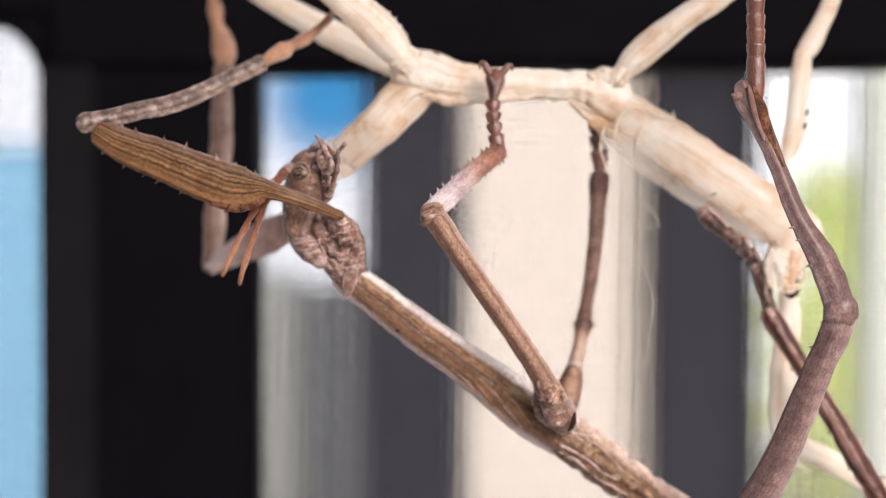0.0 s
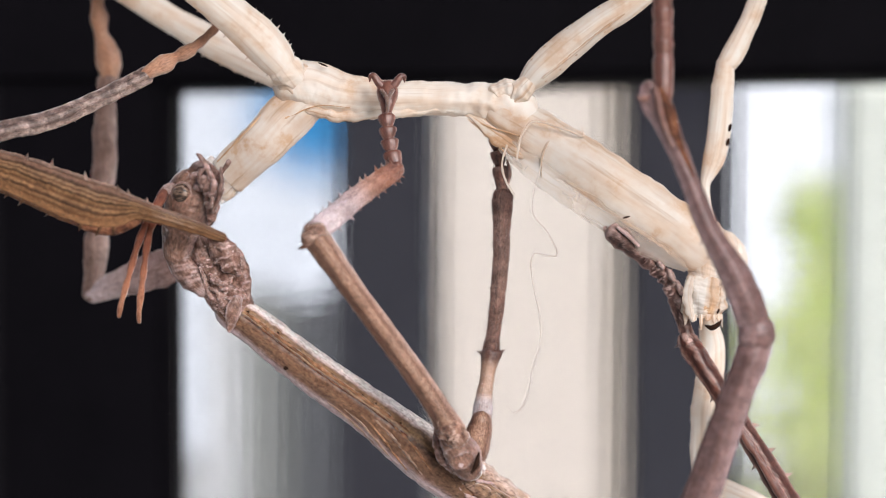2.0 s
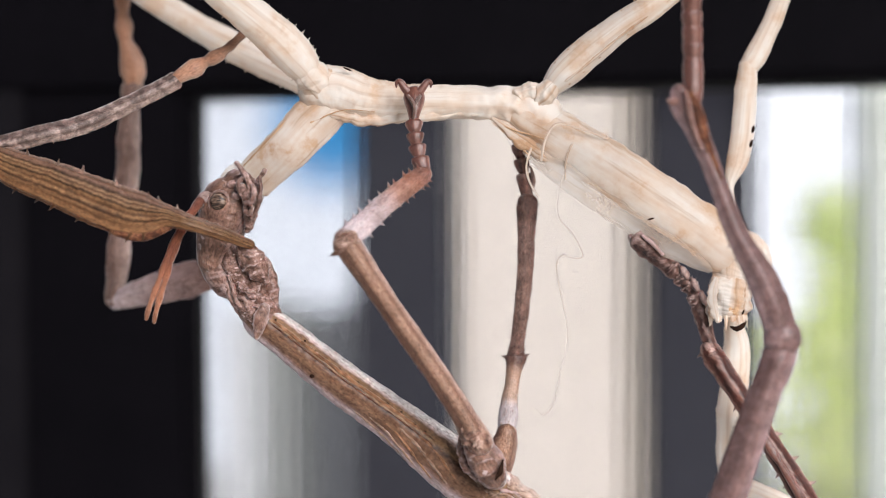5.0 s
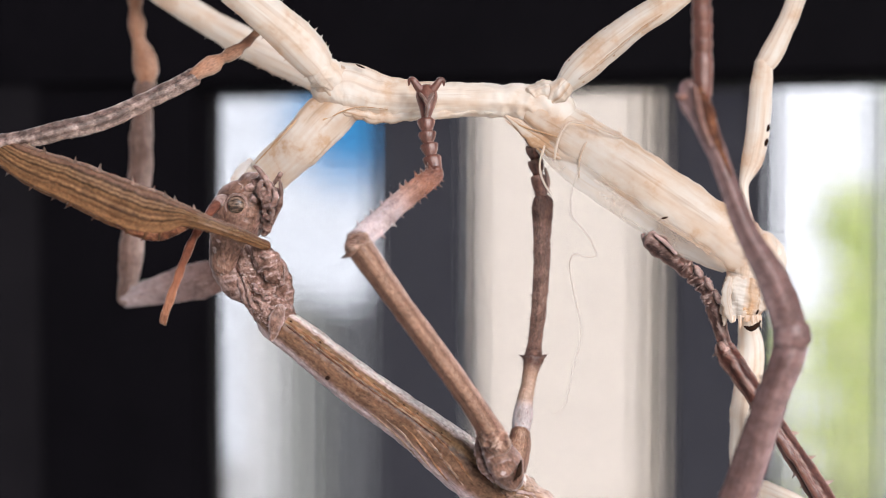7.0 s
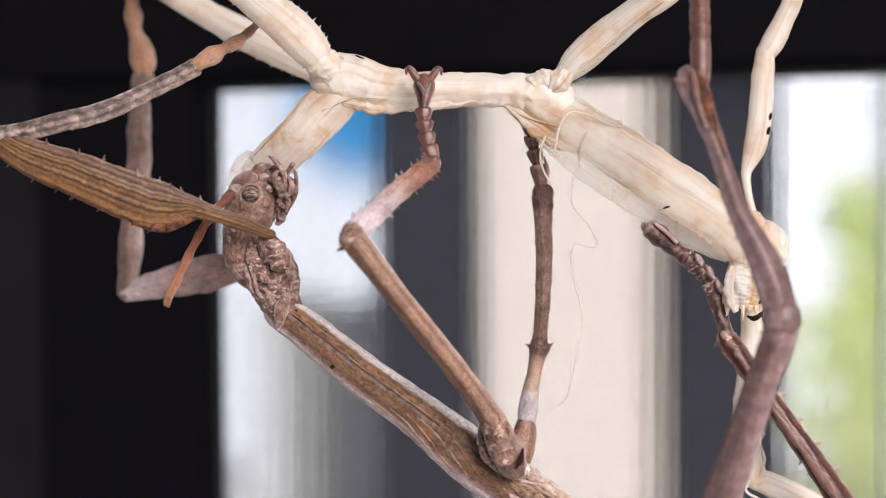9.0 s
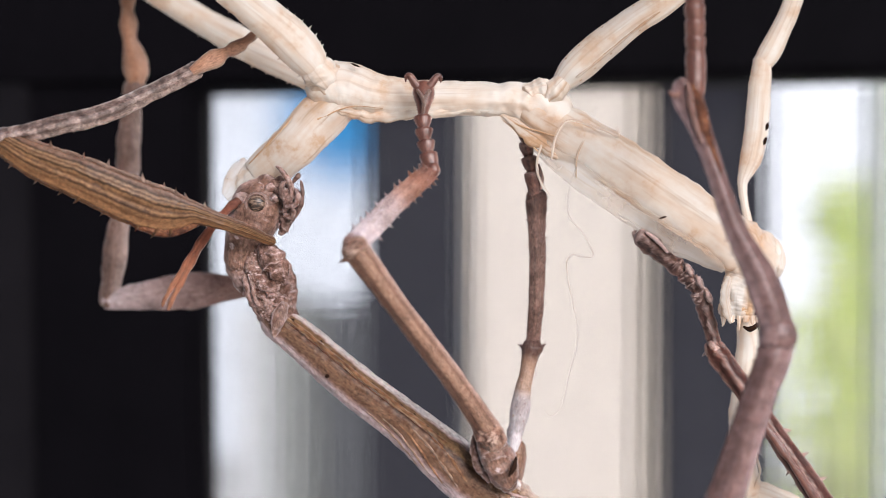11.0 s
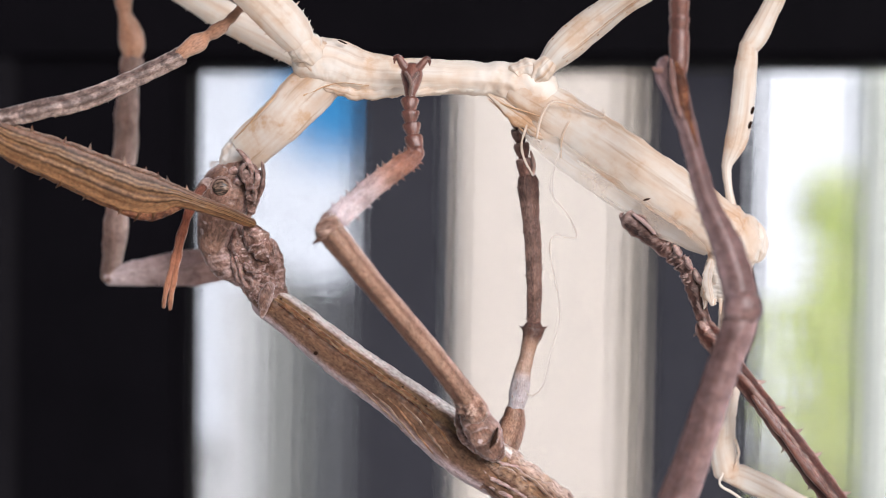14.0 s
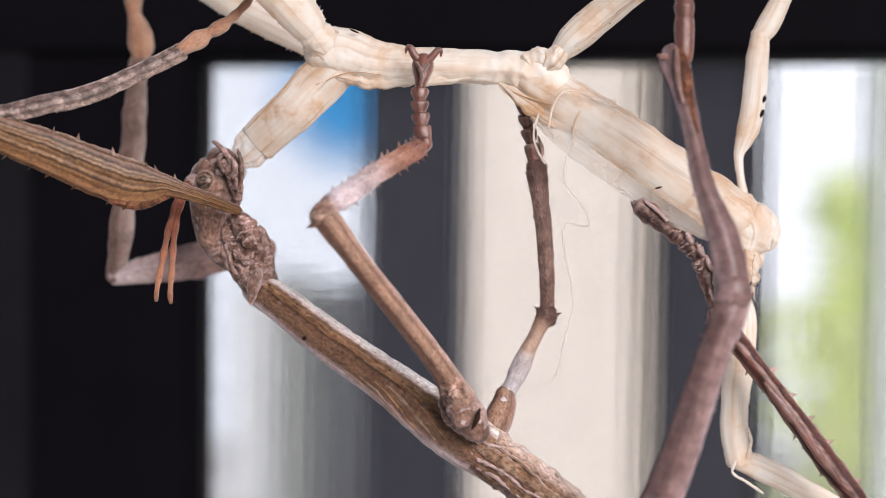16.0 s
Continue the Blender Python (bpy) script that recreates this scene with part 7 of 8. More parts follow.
    walk(far_mid_femur, [
        (0, pose(0.02066, 0.00439, -0.01097, -30.15, -0.16, 5.07)),
        (0.5, pose(0.02079, 0.00689, -0.00739, -46.27, -3.60, 18.43)),
        (1, pose(0.02089, 0.00670, -0.00740, -39.54, -3.27, 14.43)),
        (1.5, pose(0.02090, 0.00554, -0.00960, -18.75, -4.61, 4.22)),
        (2, pose(0.02088, 0.00543, -0.00954, -23.77, -3.03, 5.69)),
        (2.5, pose(0.02092, 0.00575, -0.00888, -21.10, -3.00, 5.44)),
        (3, pose(0.02093, 0.00568, -0.00897, -23.83, -3.46, 6.95)),
        (3.5, pose(0.02093, 0.00626, -0.00793, -39.08, -3.93, 13.59)),
        (4, pose(0.02096, 0.00595, -0.00836, -25.85, -4.33, 8.34)),
        (6.5, pose(0.02094, 0.00588, -0.00864, -17.49, -3.54, 5.16)),
        (7, pose(0.02093, 0.00593, -0.00852, -14.73, -2.23, 2.65)),
        (7.5, pose(0.02094, 0.00597, -0.00850, -7.75, -3.68, 4.47)),
        (8, pose(0.02096, 0.00600, -0.00826, 0.00, -0.00, 0.00)),
        (8.5, pose(0.02099, 0.00601, -0.00776, -0.91, -4.16, 1.59)),
        (9, pose(0.02095, 0.00600, -0.00831, -3.99, -2.95, 2.88)),
        (9.5, pose(0.02107, 0.00593, -0.00735, 3.98, -1.13, -1.13)),
        (12, pose(0.02107, 0.00580, -0.00554, 4.45, -6.18, 4.42)),
        (12.5, pose(0.02103, 0.00596, -0.00578, 1.19, -6.43, 6.94)),
        (13, pose(0.02103, 0.00588, -0.00545, 2.70, -6.88, 6.93)),
        (13.5, pose(0.02114, 0.00602, -0.00580, 0.25, -3.78, 10.40)),
        (14, pose(0.02103, 0.00604, -0.00773, -3.16, 0.76, 11.19)),
        (14.5, pose(0.02104, 0.00606, -0.00775, -4.77, 2.51, 11.96)),
        (15, pose(0.02105, 0.00606, -0.00794, -6.17, 10.62, 13.12)),
        (15.5, pose(0.02099, 0.00603, -0.00814, -7.46, 9.38, 13.85)),
        (16, pose(0.02134, 0.00620, -0.00728, -5.05, 15.23, 15.11)),
    ])
    walk(far_mid_tibia, [
        (0, pose(0.02180, 0.01029, -0.00046, -11.43, 3.99, 1.45)),
        (0.5, pose(0.01933, 0.01499, 0.00122, -2.42, 4.28, 9.58)),
        (1, pose(0.02023, 0.01392, 0.00207, -0.31, 3.49, 7.08)),
        (1.5, pose(0.02140, 0.00923, 0.00158, -4.59, 2.92, 1.04)),
        (2, pose(0.02152, 0.01008, 0.00142, -4.73, 2.55, 1.96)),
        (2.5, pose(0.02163, 0.00989, 0.00234, -1.92, 2.90, 1.98)),
        (3, pose(0.02140, 0.01032, 0.00217, -2.05, 2.93, 2.93)),
        (3.5, pose(0.02030, 0.01342, 0.00171, -2.12, 3.47, 6.09)),
        (4, pose(0.02112, 0.01093, 0.00253, -1.36, 3.03, 3.68)),
        (6.5, pose(0.02157, 0.00934, 0.00230, -2.58, 1.93, 2.46)),
        (7, pose(0.02199, 0.00885, 0.00264, -0.97, 1.41, 0.41)),
        (7.5, pose(0.02169, 0.00756, 0.00241, -1.31, 0.28, 3.29)),
        (8, pose(0.02256, 0.00600, 0.00304, 0.00, -0.00, 0.00)),
        (8.5, pose(0.02176, 0.00624, 0.00323, 1.22, -0.04, 1.31)),
        (9, pose(0.02193, 0.00683, 0.00304, 0.65, -0.91, 2.12)),
        (9.5, pose(0.02243, 0.00514, 0.00381, 2.06, -1.07, -0.85)),
        (12, pose(0.02152, 0.00507, 0.00533, 9.70, -3.30, 3.93)),
        (12.5, pose(0.02139, 0.00587, 0.00517, 9.56, -3.19, 5.75)),
        (13, pose(0.02136, 0.00554, 0.00524, 10.15, -4.71, 5.70)),
        (13.5, pose(0.02202, 0.00633, 0.00452, 7.66, -4.65, 8.57)),
        (14, pose(0.02264, 0.00712, 0.00265, 4.91, -3.25, 9.39)),
        (14.5, pose(0.02290, 0.00753, 0.00241, 3.13, -2.98, 10.25)),
        (15, pose(0.02432, 0.00819, 0.00179, 3.99, -2.23, 11.13)),
        (15.5, pose(0.02395, 0.00838, 0.00173, 3.93, -2.97, 11.82)),
        (16, pose(0.02544, 0.00848, 0.00217, 4.96, -4.25, 12.76)),
    ])
    walk(far_mid_tarsus, [
        (0, pose(0.02359, 0.01321, 0.01882, -10.91, 4.88, 1.52)),
        (0.5, pose(0.02131, 0.01513, 0.02067, -1.97, 5.24, 9.76)),
        (1, pose(0.02203, 0.01322, 0.02151, 0.21, 3.52, 7.22)),
        (1.5, pose(0.02289, 0.00979, 0.02089, -4.07, 3.56, 1.19)),
        (2, pose(0.02288, 0.01072, 0.02083, -4.19, 3.90, 2.10)),
        (2.5, pose(0.02314, 0.00958, 0.02178, -1.36, 2.89, 2.12)),
        (3, pose(0.02293, 0.01008, 0.02167, -1.49, 3.05, 3.08)),
        (3.5, pose(0.02202, 0.01330, 0.02122, -1.53, 3.80, 6.24)),
        (4, pose(0.02269, 0.01047, 0.02198, -0.84, 3.01, 3.82)),
        (6.5, pose(0.02272, 0.00925, 0.02148, -2.53, 0.74, 2.49)),
        (7, pose(0.02297, 0.00818, 0.02187, -0.97, 0.78, 0.40)),
        (7.5, pose(0.02231, 0.00704, 0.02137, -1.49, 0.66, 3.31)),
        (8, pose(0.02307, 0.00500, 0.02217, 0.00, -0.00, 0.00)),
        (8.5, pose(0.02227, 0.00486, 0.02213, 1.14, -0.42, 1.29)),
        (9, pose(0.02218, 0.00562, 0.02218, 0.65, -1.11, 2.08)),
        (9.5, pose(0.02256, 0.00345, 0.02282, 2.01, -0.17, -0.75)),
        (12, pose(0.02124, 0.00089, 0.02376, 9.66, -1.72, 4.32)),
        (12.5, pose(0.02128, 0.00172, 0.02363, 9.54, -0.67, 6.34)),
        (13, pose(0.02078, 0.00120, 0.02351, 10.03, -1.16, 6.55)),
        (13.5, pose(0.02155, 0.00279, 0.02276, 7.25, 0.59, 9.51)),
        (14, pose(0.02251, 0.00449, 0.02116, 4.55, 1.88, 10.08)),
        (14.5, pose(0.02279, 0.00549, 0.02092, 2.74, 2.83, 10.85)),
        (15, pose(0.02453, 0.00593, 0.02027, 3.74, 4.10, 11.91)),
        (15.5, pose(0.02395, 0.00608, 0.02026, 3.79, 3.19, 12.59)),
        (16, pose(0.02516, 0.00577, 0.02061, 4.89, 1.19, 13.52)),
    ])
    walk(hind_femur, [
        (0, pose(0.05105, -0.01375, 0.00690, -10.38, -0.24, 2.38)),
        (0.5, pose(0.05099, -0.00590, 0.00426, -15.07, 2.08, 15.16)),
        (1, pose(0.05092, -0.00850, 0.00432, -12.32, 1.09, 12.30)),
        (1.5, pose(0.04967, -0.01592, 0.00617, -6.05, -1.59, 2.26)),
        (2, pose(0.05017, -0.01455, 0.00645, -7.59, -1.59, 3.86)),
        (2.5, pose(0.05051, -0.01500, 0.00597, -6.47, -1.01, 4.31)),
        (3, pose(0.05095, -0.01407, 0.00601, -7.41, -1.10, 5.72)),
        (3.5, pose(0.05080, -0.00933, 0.00517, -12.08, 0.50, 10.42)),
        (4, pose(0.05088, -0.01315, 0.00574, -7.98, -0.36, 6.87)),
        (6.5, pose(0.04945, -0.01532, 0.00670, -5.86, -2.00, 4.25)),
        (7, pose(0.04891, -0.01691, 0.00678, -4.34, -2.27, 1.91)),
        (7.5, pose(0.04819, -0.01689, 0.00655, -3.22, -2.80, 3.83)),
        (8, pose(0.04834, -0.02000, 0.00714, -0.55, -2.73, 0.13)),
        (8.5, pose(0.04796, -0.01926, 0.00637, -0.49, -3.03, 1.62)),
        (9, pose(0.04772, -0.01827, 0.00711, -1.63, -2.67, 2.61)),
        (9.5, pose(0.04739, -0.02135, 0.00686, 1.35, -3.87, -0.77)),
        (12, pose(0.04743, -0.01932, 0.00510, 2.27, -4.14, 6.55)),
        (12.5, pose(0.04748, -0.01773, 0.00510, 0.96, -2.80, 8.69)),
        (13, pose(0.04700, -0.01804, 0.00519, 1.39, -3.34, 8.81)),
        (13.5, pose(0.04745, -0.01604, 0.00450, -0.42, -1.08, 11.11)),
        (14, pose(0.04783, -0.01516, 0.00468, -1.84, -0.82, 11.48)),
        (14.5, pose(0.04878, -0.01425, 0.00480, -2.91, 0.04, 12.06)),
        (15, pose(0.04964, -0.01338, 0.00366, -3.24, 1.04, 14.06)),
        (15.5, pose(0.04966, -0.01288, 0.00400, -3.80, 0.32, 15.05)),
        (16, pose(0.04955, -0.01273, 0.00353, -2.86, 0.52, 15.73)),
    ])
    walk(hind_tibia, [
        (0, pose(0.05105, -0.01375, 0.00690, -2.75, -2.24, 5.82)),
        (0.5, pose(0.05099, -0.00590, 0.00426, 7.69, -0.42, 12.90)),
        (1, pose(0.05092, -0.00850, 0.00432, 10.19, -1.54, 10.63)),
        (1.5, pose(0.04967, -0.01592, 0.00617, 6.24, -2.25, 5.21)),
        (2, pose(0.05017, -0.01455, 0.00645, 5.96, -2.74, 6.19)),
        (2.5, pose(0.05051, -0.01500, 0.00597, 8.85, -2.69, 5.92)),
        (3, pose(0.05095, -0.01407, 0.00601, 8.74, -2.89, 6.90)),
        (3.5, pose(0.05080, -0.00933, 0.00517, 8.79, -1.68, 10.02)),
        (4, pose(0.05088, -0.01315, 0.00574, 9.07, -2.36, 7.38)),
        (6.5, pose(0.04945, -0.01532, 0.00670, 8.32, -1.97, 6.13)),
        (7, pose(0.04891, -0.01691, 0.00678, 9.90, -2.23, 4.11)),
        (7.5, pose(0.04819, -0.01689, 0.00655, 7.51, 0.54, 5.76)),
        (8, pose(0.04834, -0.02000, 0.00714, 3.23, -0.42, 1.12)),
        (8.5, pose(0.04796, -0.01926, 0.00637, 7.73, -0.46, 3.35)),
        (9, pose(0.04772, -0.01827, 0.00711, 2.27, 1.12, 2.33)),
        (9.5, pose(0.04739, -0.02135, 0.00686, 12.36, -1.86, 2.31)),
        (12, pose(0.04743, -0.01932, 0.00510, 12.99, 0.13, 5.08)),
        (12.5, pose(0.04748, -0.01773, 0.00510, 8.34, 2.42, 5.76)),
        (13, pose(0.04700, -0.01804, 0.00519, 8.31, 2.30, 5.91)),
        (13.5, pose(0.04745, -0.01604, 0.00450, 8.31, 4.91, 9.81)),
        (14, pose(0.04783, -0.01516, 0.00468, 1.31, 6.58, 8.53)),
        (14.5, pose(0.04878, -0.01425, 0.00480, -0.61, 6.39, 9.23)),
        (15, pose(0.04964, -0.01338, 0.00366, -1.25, 8.51, 9.75)),
        (15.5, pose(0.04966, -0.01288, 0.00400, -2.58, 7.82, 9.83)),
        (16, pose(0.04955, -0.01273, 0.00353, -1.39, 10.83, 10.48)),
    ])
    walk(hind_tarsus, [
        (0, pose(0.03940, -0.00765, 0.03253, -11.25, 0.52, 1.96)),
        (0.5, pose(0.04055, -0.00582, 0.03110, -2.27, 1.39, 9.55)),
        (1, pose(0.04020, -0.00925, 0.03104, -0.16, 1.34, 6.98)),
        (1.5, pose(0.03843, -0.01384, 0.03261, -4.50, 0.64, 1.09)),
        (2, pose(0.03865, -0.01256, 0.03277, -4.60, 0.51, 2.02)),
        (2.5, pose(0.03916, -0.01430, 0.03243, -1.78, 0.62, 1.93)),
        (3, pose(0.03949, -0.01352, 0.03243, -1.89, 0.51, 2.88)),
        (3.5, pose(0.03989, -0.00934, 0.03183, -1.95, 1.54, 6.05)),
        (4, pose(0.03969, -0.01282, 0.03228, -1.22, 0.63, 3.60)),
        (6.5, pose(0.03840, -0.01438, 0.03329, -2.56, -0.30, 2.45)),
        (7, pose(0.03784, -0.01633, 0.03336, -0.93, 0.09, 0.36)),
        (7.5, pose(0.03828, -0.01538, 0.03355, -1.40, -0.12, 3.28)),
        (8, pose(0.03810, -0.01570, 0.03371, -0.00, -0.00, 0.00)),
        (8.5, pose(0.03766, -0.01747, 0.03320, 1.12, -0.18, 1.31)),
        (9, pose(0.03809, -0.01371, 0.03386, 0.66, -0.36, 2.15)),
        (9.5, pose(0.03657, -0.02158, 0.03354, 2.03, -1.01, -0.84)),
        (12, pose(0.03758, -0.02028, 0.03215, 9.56, -2.17, 4.18)),
        (12.5, pose(0.03850, -0.01652, 0.03243, 9.43, -0.75, 6.30)),
        (13, pose(0.03796, -0.01685, 0.03251, 9.92, -1.07, 6.55)),
        (13.5, pose(0.03958, -0.01525, 0.03219, 7.34, 1.69, 9.75)),
        (14, pose(0.04024, -0.01085, 0.03212, 4.67, 1.79, 10.09)),
        (14.5, pose(0.04090, -0.00918, 0.03204, 2.86, 2.79, 10.86)),
        (15, pose(0.04264, -0.00792, 0.03106, 3.72, 3.58, 11.84)),
        (15.5, pose(0.04221, -0.00689, 0.03117, 3.69, 2.48, 12.47)),
        (16, pose(0.04356, -0.00710, 0.03113, 4.67, 2.78, 13.73)),
    ])
    walk(far_hind_tarsus, [
        (0, pose(0.04655, 0.00848, 0.00111, -11.11, 0.95, 1.94)),
        (0.5, pose(0.04411, 0.01621, 0.00199, -2.13, 1.95, 9.57)),
        (1, pose(0.04465, 0.01392, 0.00314, -0.16, 0.24, 7.06)),
        (1.5, pose(0.04560, 0.00683, 0.00296, -4.53, 0.19, 1.14)),
        (2, pose(0.04563, 0.00810, 0.00305, -4.61, 0.13, 2.07)),
        (2.5, pose(0.04582, 0.00778, 0.00351, -1.77, 0.73, 1.93)),
        (3, pose(0.04580, 0.00863, 0.00352, -1.86, 0.53, 2.90)),
        (3.5, pose(0.04458, 0.01306, 0.00268, -1.93, 1.38, 6.07)),
        (4, pose(0.04548, 0.00951, 0.00353, -1.17, 1.10, 3.60)),
        (6.5, pose(0.04497, 0.00740, 0.00368, -2.51, 1.16, 2.31)),
        (7, pose(0.04530, 0.00603, 0.00406, -0.92, 0.47, 0.33)),
        (7.5, pose(0.04496, 0.00590, 0.00363, -1.40, -0.10, 3.28)),
        (8, pose(0.04529, 0.00300, 0.00458, 0.00, -0.00, 0.00)),
        (8.5, pose(0.04454, 0.00371, 0.00433, 1.10, -0.39, 1.30)),
        (9, pose(0.04465, 0.00467, 0.00456, 0.66, -0.26, 2.15)),
        (9.5, pose(0.04488, 0.00176, 0.00511, 2.06, -0.28, -0.85)),
        (12, pose(0.04314, 0.00350, 0.00653, 9.54, -0.63, 4.32)),
        (12.5, pose(0.04282, 0.00505, 0.00602, 9.40, -0.19, 6.33)),
        (13, pose(0.04262, 0.00476, 0.00628, 9.87, -1.63, 6.46)),
        (13.5, pose(0.04269, 0.00661, 0.00503, 7.22, -0.51, 9.56)),
        (14, pose(0.04357, 0.00761, 0.00353, 4.58, 0.51, 10.02)),
        (14.5, pose(0.04359, 0.00830, 0.00305, 2.74, 1.30, 10.83)),
        (15, pose(0.04491, 0.00927, 0.00211, 3.63, 2.89, 11.79)),
        (15.5, pose(0.04474, 0.00975, 0.00233, 3.60, 1.86, 12.42)),
        (16, pose(0.04605, 0.01026, 0.00231, 4.62, 1.56, 13.69)),
    ])
    walk(far_hind_tibia, [
        (0, pose(0.04627, 0.00847, 0.00111, -11.16, 3.31, 0.89)),
        (0.5, pose(0.04384, 0.01616, 0.00199, -2.14, 4.26, 8.96)),
        (1, pose(0.04438, 0.01389, 0.00314, -0.23, 3.00, 6.59)),
        (1.5, pose(0.04532, 0.00683, 0.00297, -4.80, 1.91, 0.50)),
        (2, pose(0.04535, 0.00809, 0.00305, -4.67, 2.21, 1.49)),
        (2.5, pose(0.04555, 0.00777, 0.00351, -1.85, 2.06, 1.54)),
        (3, pose(0.04553, 0.00862, 0.00353, -1.87, 2.36, 2.47)),
        (3.5, pose(0.04431, 0.01304, 0.00269, -1.97, 2.74, 5.75)),
        (4, pose(0.04520, 0.00950, 0.00354, -1.25, 1.98, 3.28)),
        (6.5, pose(0.04470, 0.00739, 0.00368, -2.55, 1.35, 2.05)),
        (7, pose(0.04502, 0.00603, 0.00407, -0.92, 0.83, 0.21)),
        (7.5, pose(0.04468, 0.00589, 0.00363, -1.53, -0.54, 3.29)),
        (8, pose(0.04501, 0.00300, 0.00458, 0.00, -0.00, 0.00)),
        (8.5, pose(0.04426, 0.00371, 0.00433, 0.90, -1.24, 1.34)),
        (9, pose(0.04437, 0.00466, 0.00456, 0.56, -1.17, 2.23)),
        (9.5, pose(0.04460, 0.00177, 0.00510, 1.94, -1.24, -0.87)),
        (12, pose(0.04286, 0.00348, 0.00652, 9.30, -3.54, 4.04)),
        (12.5, pose(0.04254, 0.00502, 0.00601, 9.07, -3.43, 6.14)),
        (13, pose(0.04234, 0.00473, 0.00627, 9.53, -4.67, 6.37)),
        (13.5, pose(0.04242, 0.00656, 0.00504, 6.70, -4.21, 9.75)),
        (14, pose(0.04330, 0.00756, 0.00354, 4.42, -2.19, 10.39)),
        (14.5, pose(0.04332, 0.00824, 0.00307, 2.45, -2.26, 11.35)),
        (15, pose(0.04464, 0.00922, 0.00213, 3.69, -0.60, 12.38)),
        (15.5, pose(0.04447, 0.00969, 0.00234, 3.69, -1.12, 12.97)),
        (16, pose(0.04579, 0.01020, 0.00232, 4.70, -1.02, 14.20)),
    ])
    walk(far_hind_femur, [
        (0, pose(0.06340, 0.00032, -0.02706, -9.82, 8.33, -1.69)),
        (0.5, pose(0.06073, 0.01472, -0.02744, -4.31, 8.39, 31.82)),
        (1, pose(0.06172, 0.01276, -0.02604, -2.86, 5.17, 27.37)),
        (1.5, pose(0.06303, 0.00163, -0.02555, -4.23, 4.26, 2.34)),
        (2, pose(0.06299, 0.00325, -0.02557, -4.77, 4.34, 5.79)),
        (2.5, pose(0.06322, 0.00434, -0.02529, -2.59, 3.51, 8.66)),
        (3, pose(0.06310, 0.00545, -0.02537, -2.92, 3.69, 11.04)),
        (3.5, pose(0.06185, 0.01081, -0.02631, -3.98, 5.79, 22.93)),
        (4, pose(0.06299, 0.00689, -0.02528, -2.74, 3.48, 14.25)),
        (6.5, pose(0.06277, 0.00377, -0.02486, -3.15, 2.48, 7.33)),
        (7, pose(0.06322, 0.00264, -0.02442, -1.70, 1.51, 5.19)),
        (7.5, pose(0.06373, 0.00322, -0.02437, -1.80, 1.62, 6.47)),
        (8, pose(0.06361, 0.00000, -0.02368, 0.00, -0.00, 0.00)),
        (8.5, pose(0.06352, 0.00160, -0.02358, 0.61, -0.43, 3.52)),
        (9, pose(0.06364, 0.00268, -0.02335, -0.19, -0.76, 5.71)),
        (9.5, pose(0.06377, -0.00056, -0.02285, 1.85, -1.88, -0.68)),
        (12, pose(0.06302, 0.00652, -0.02066, 5.51, -7.49, 15.53)),
        (12.5, pose(0.06253, 0.00868, -0.02122, 4.91, -6.38, 20.20)),
        (13, pose(0.06287, 0.00876, -0.02050, 5.08, -7.62, 20.34)),
        (13.5, pose(0.06271, 0.01037, -0.02196, 3.33, -4.29, 23.33)),
        (14, pose(0.06279, 0.01031, -0.02416, 2.15, 0.50, 22.74)),
        (14.5, pose(0.06299, 0.01037, -0.02456, 0.73, 1.65, 22.44)),
        (15, pose(0.06335, 0.01212, -0.02609, 2.10, 4.89, 26.00)),
        (15.5, pose(0.06339, 0.01284, -0.02570, 1.79, 4.20, 27.36)),
        (16, pose(0.06447, 0.01423, -0.02577, 2.80, 4.55, 29.46)),
    ])
    # the loose strand swings and hangs still
    walk(strand, [
        (0, pose(0.01637, -0.00260, -0.00886, 0, 0.0, 0)),
        (0.5, pose(0.01637, -0.00260, -0.00886, 0, 4.0, 0)),
        (1, pose(0.01637, -0.00260, -0.00886, 0, 7.5, 0)),
        (1.5, pose(0.01637, -0.00260, -0.00886, 0, 6.0, 0)),
        (2, pose(0.01637, -0.00260, -0.00886, 0, 7.0, 0)),
        (2.5, pose(0.01637, -0.00260, -0.00886, 0, 6.4, 0)),
        (3, pose(0.01637, -0.00260, -0.00886, 0, 6.8, 0)),
        (4, pose(0.01637, -0.00260, -0.00886, 0, 6.5, 0)),
        (8, pose(0.01637, -0.00260, -0.00886, 0, 6.5, 0)),
        (12, pose(0.01637, -0.00260, -0.00886, 0, 6.8, 0)),
        (16, pose(0.01637, -0.00260, -0.00886, 0, 6.5, 0)),
    ])
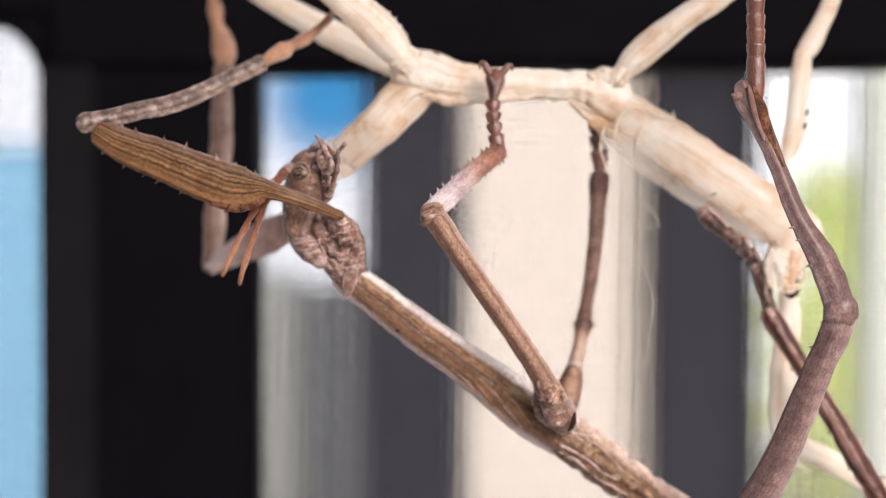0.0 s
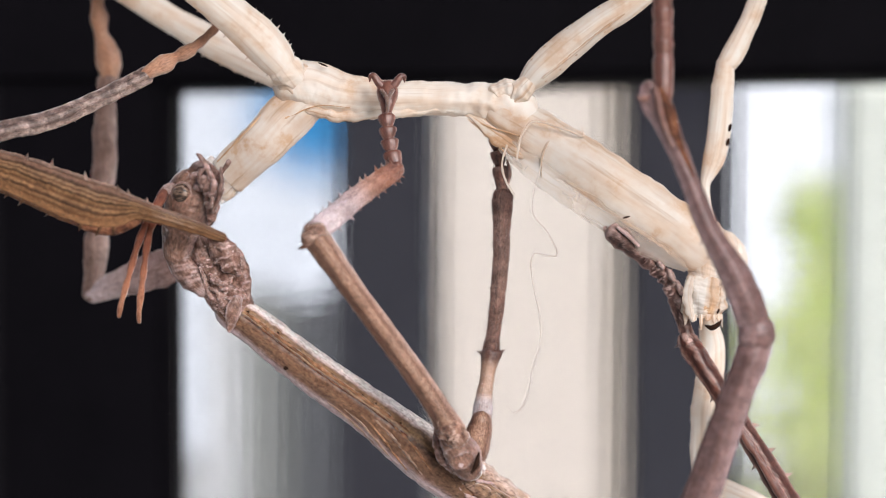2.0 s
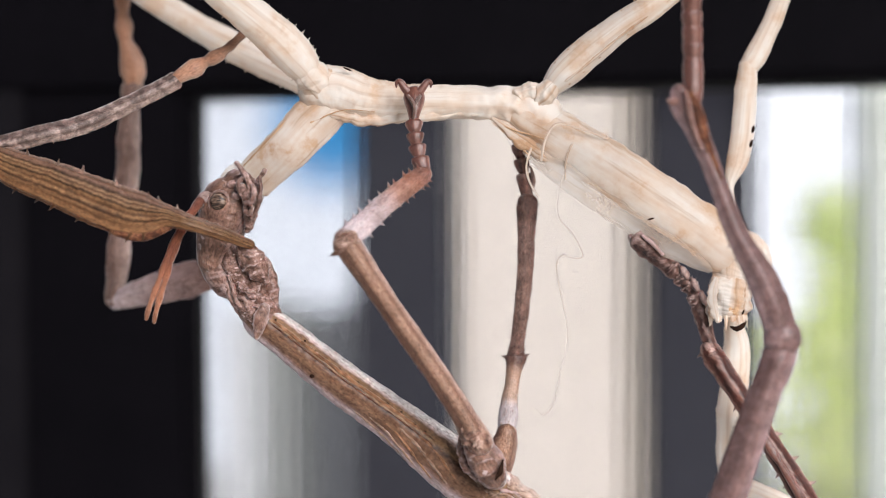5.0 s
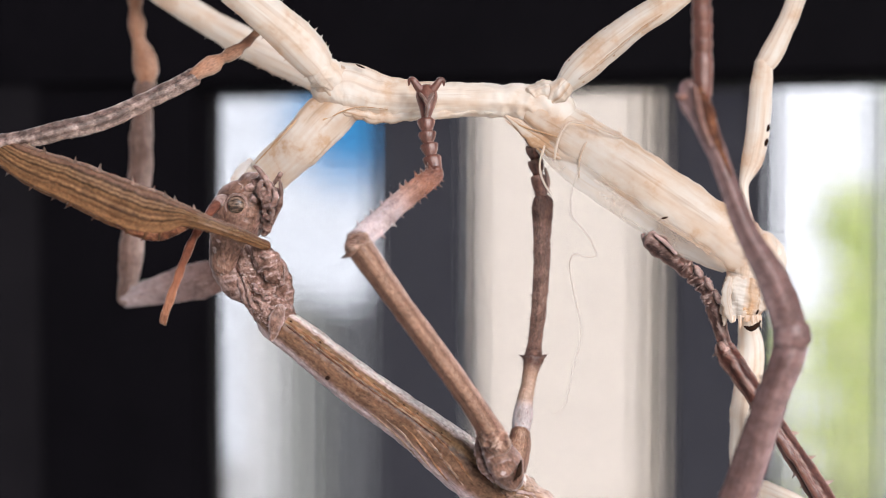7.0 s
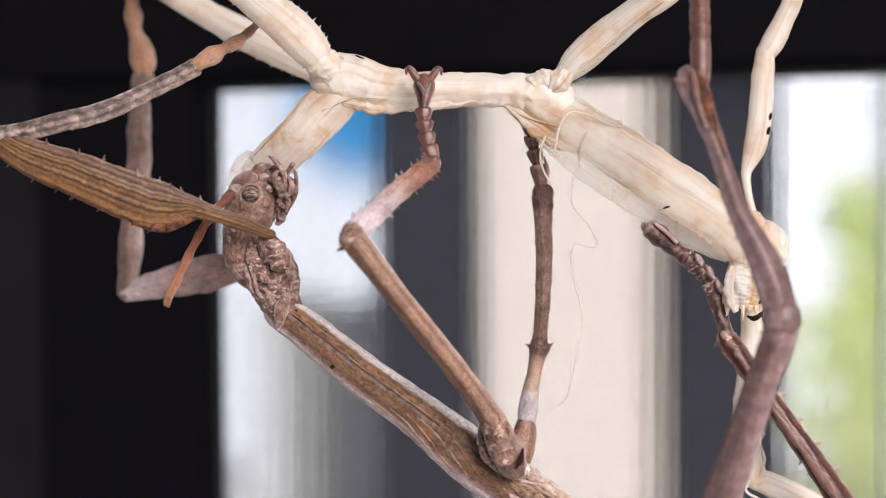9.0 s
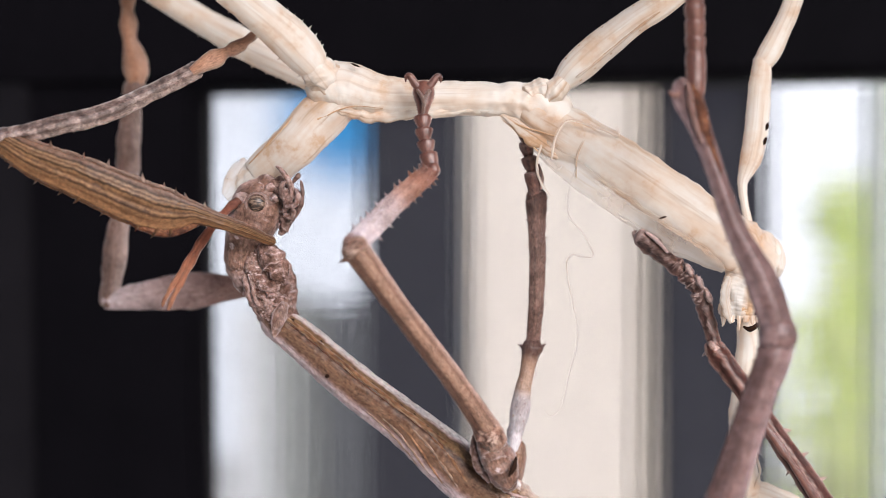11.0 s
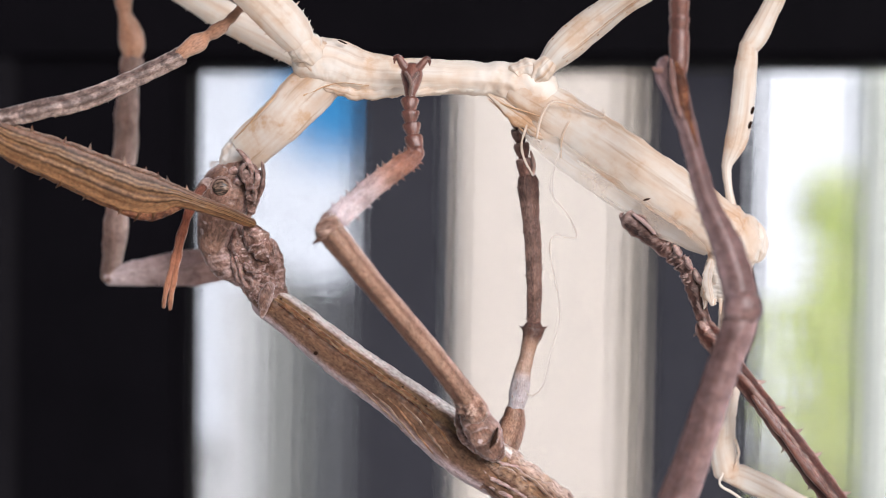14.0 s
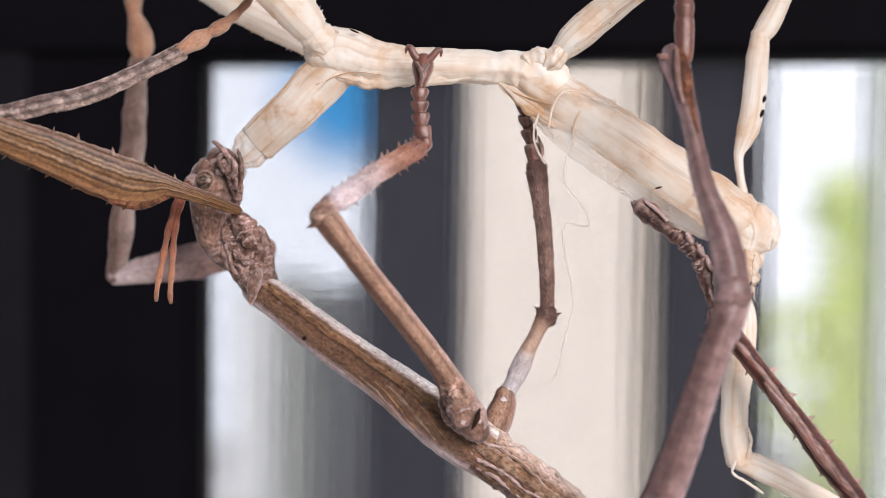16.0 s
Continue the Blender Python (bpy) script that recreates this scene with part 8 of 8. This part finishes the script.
    walk(flake, [
        (0, pose(-0.02422, 0.00340, -0.01106, 0.00, -0.00, 0.00)),
        (0.5, pose(-0.02422, 0.00340, -0.01106, 0.00, -0.00, 0.00)),
        (1, pose(-0.02422, 0.00340, -0.01106, 0.00, -0.00, 0.00)),
        (1.5, pose(-0.02422, 0.00340, -0.01106, 0.00, -0.00, 0.00)),
        (2, pose(-0.02422, 0.00340, -0.01106, 0.00, -0.00, 0.00)),
        (2.5, pose(-0.02422, 0.00340, -0.01106, 0.00, -0.00, 0.00)),
        (3, pose(-0.02422, 0.00340, -0.01106, 0.00, -0.00, 0.00)),
        (3.5, pose(-0.02422, 0.00340, -0.01106, 0.00, -0.00, 0.00)),
        (4, pose(-0.02422, 0.00340, -0.01106, 0.00, -0.00, 0.00)),
        (6.5, pose(-0.02422, 0.00340, -0.01106, 0.00, -0.00, 0.00)),
        (7, pose(-0.02422, 0.00340, -0.01106, 0.00, -0.00, 0.00)),
        (7.5, pose(-0.02422, 0.00340, -0.01106, 0.00, -0.00, 0.00)),
        (8, pose(-0.02422, 0.00340, -0.01106, 0.00, -0.00, 0.00)),
        (8.5, pose(-0.02422, 0.00340, -0.01106, 0.00, -0.00, 0.00)),
        (9, pose(-0.02422, 0.00340, -0.01106, 0.00, -0.00, 0.00)),
        (9.5, pose(-0.02422, 0.00340, -0.01106, 0.00, -0.00, 0.00)),
        (12, pose(-0.02422, 0.00340, -0.01106, 0.00, -0.00, 0.00)),
        (12.5, pose(-0.02422, 0.00340, -0.01106, 0.00, -0.00, 0.00)),
        (13, pose(-0.02383, 0.00397, -0.01138, 0.00, -7.82, 0.00)),
        (13.5, pose(-0.02275, 0.00598, -0.01308, 0.00, -31.00, 0.00)),
        (14, pose(-0.02395, 0.00714, -0.01329, 0.00, -54.18, 0.00)),
        (14.5, pose(-0.02493, 0.00728, -0.01397, 0.00, -62.00, 0.00)),
        (15, pose(-0.02778, 0.00765, -0.01435, 0.00, -62.00, 0.00)),
        (15.5, pose(-0.02689, 0.00782, -0.01344, 0.00, -62.00, 0.00)),
        (16, pose(-0.02677, 0.00900, -0.01381, 0.00, -62.00, 0.00)),
    ])


motions()
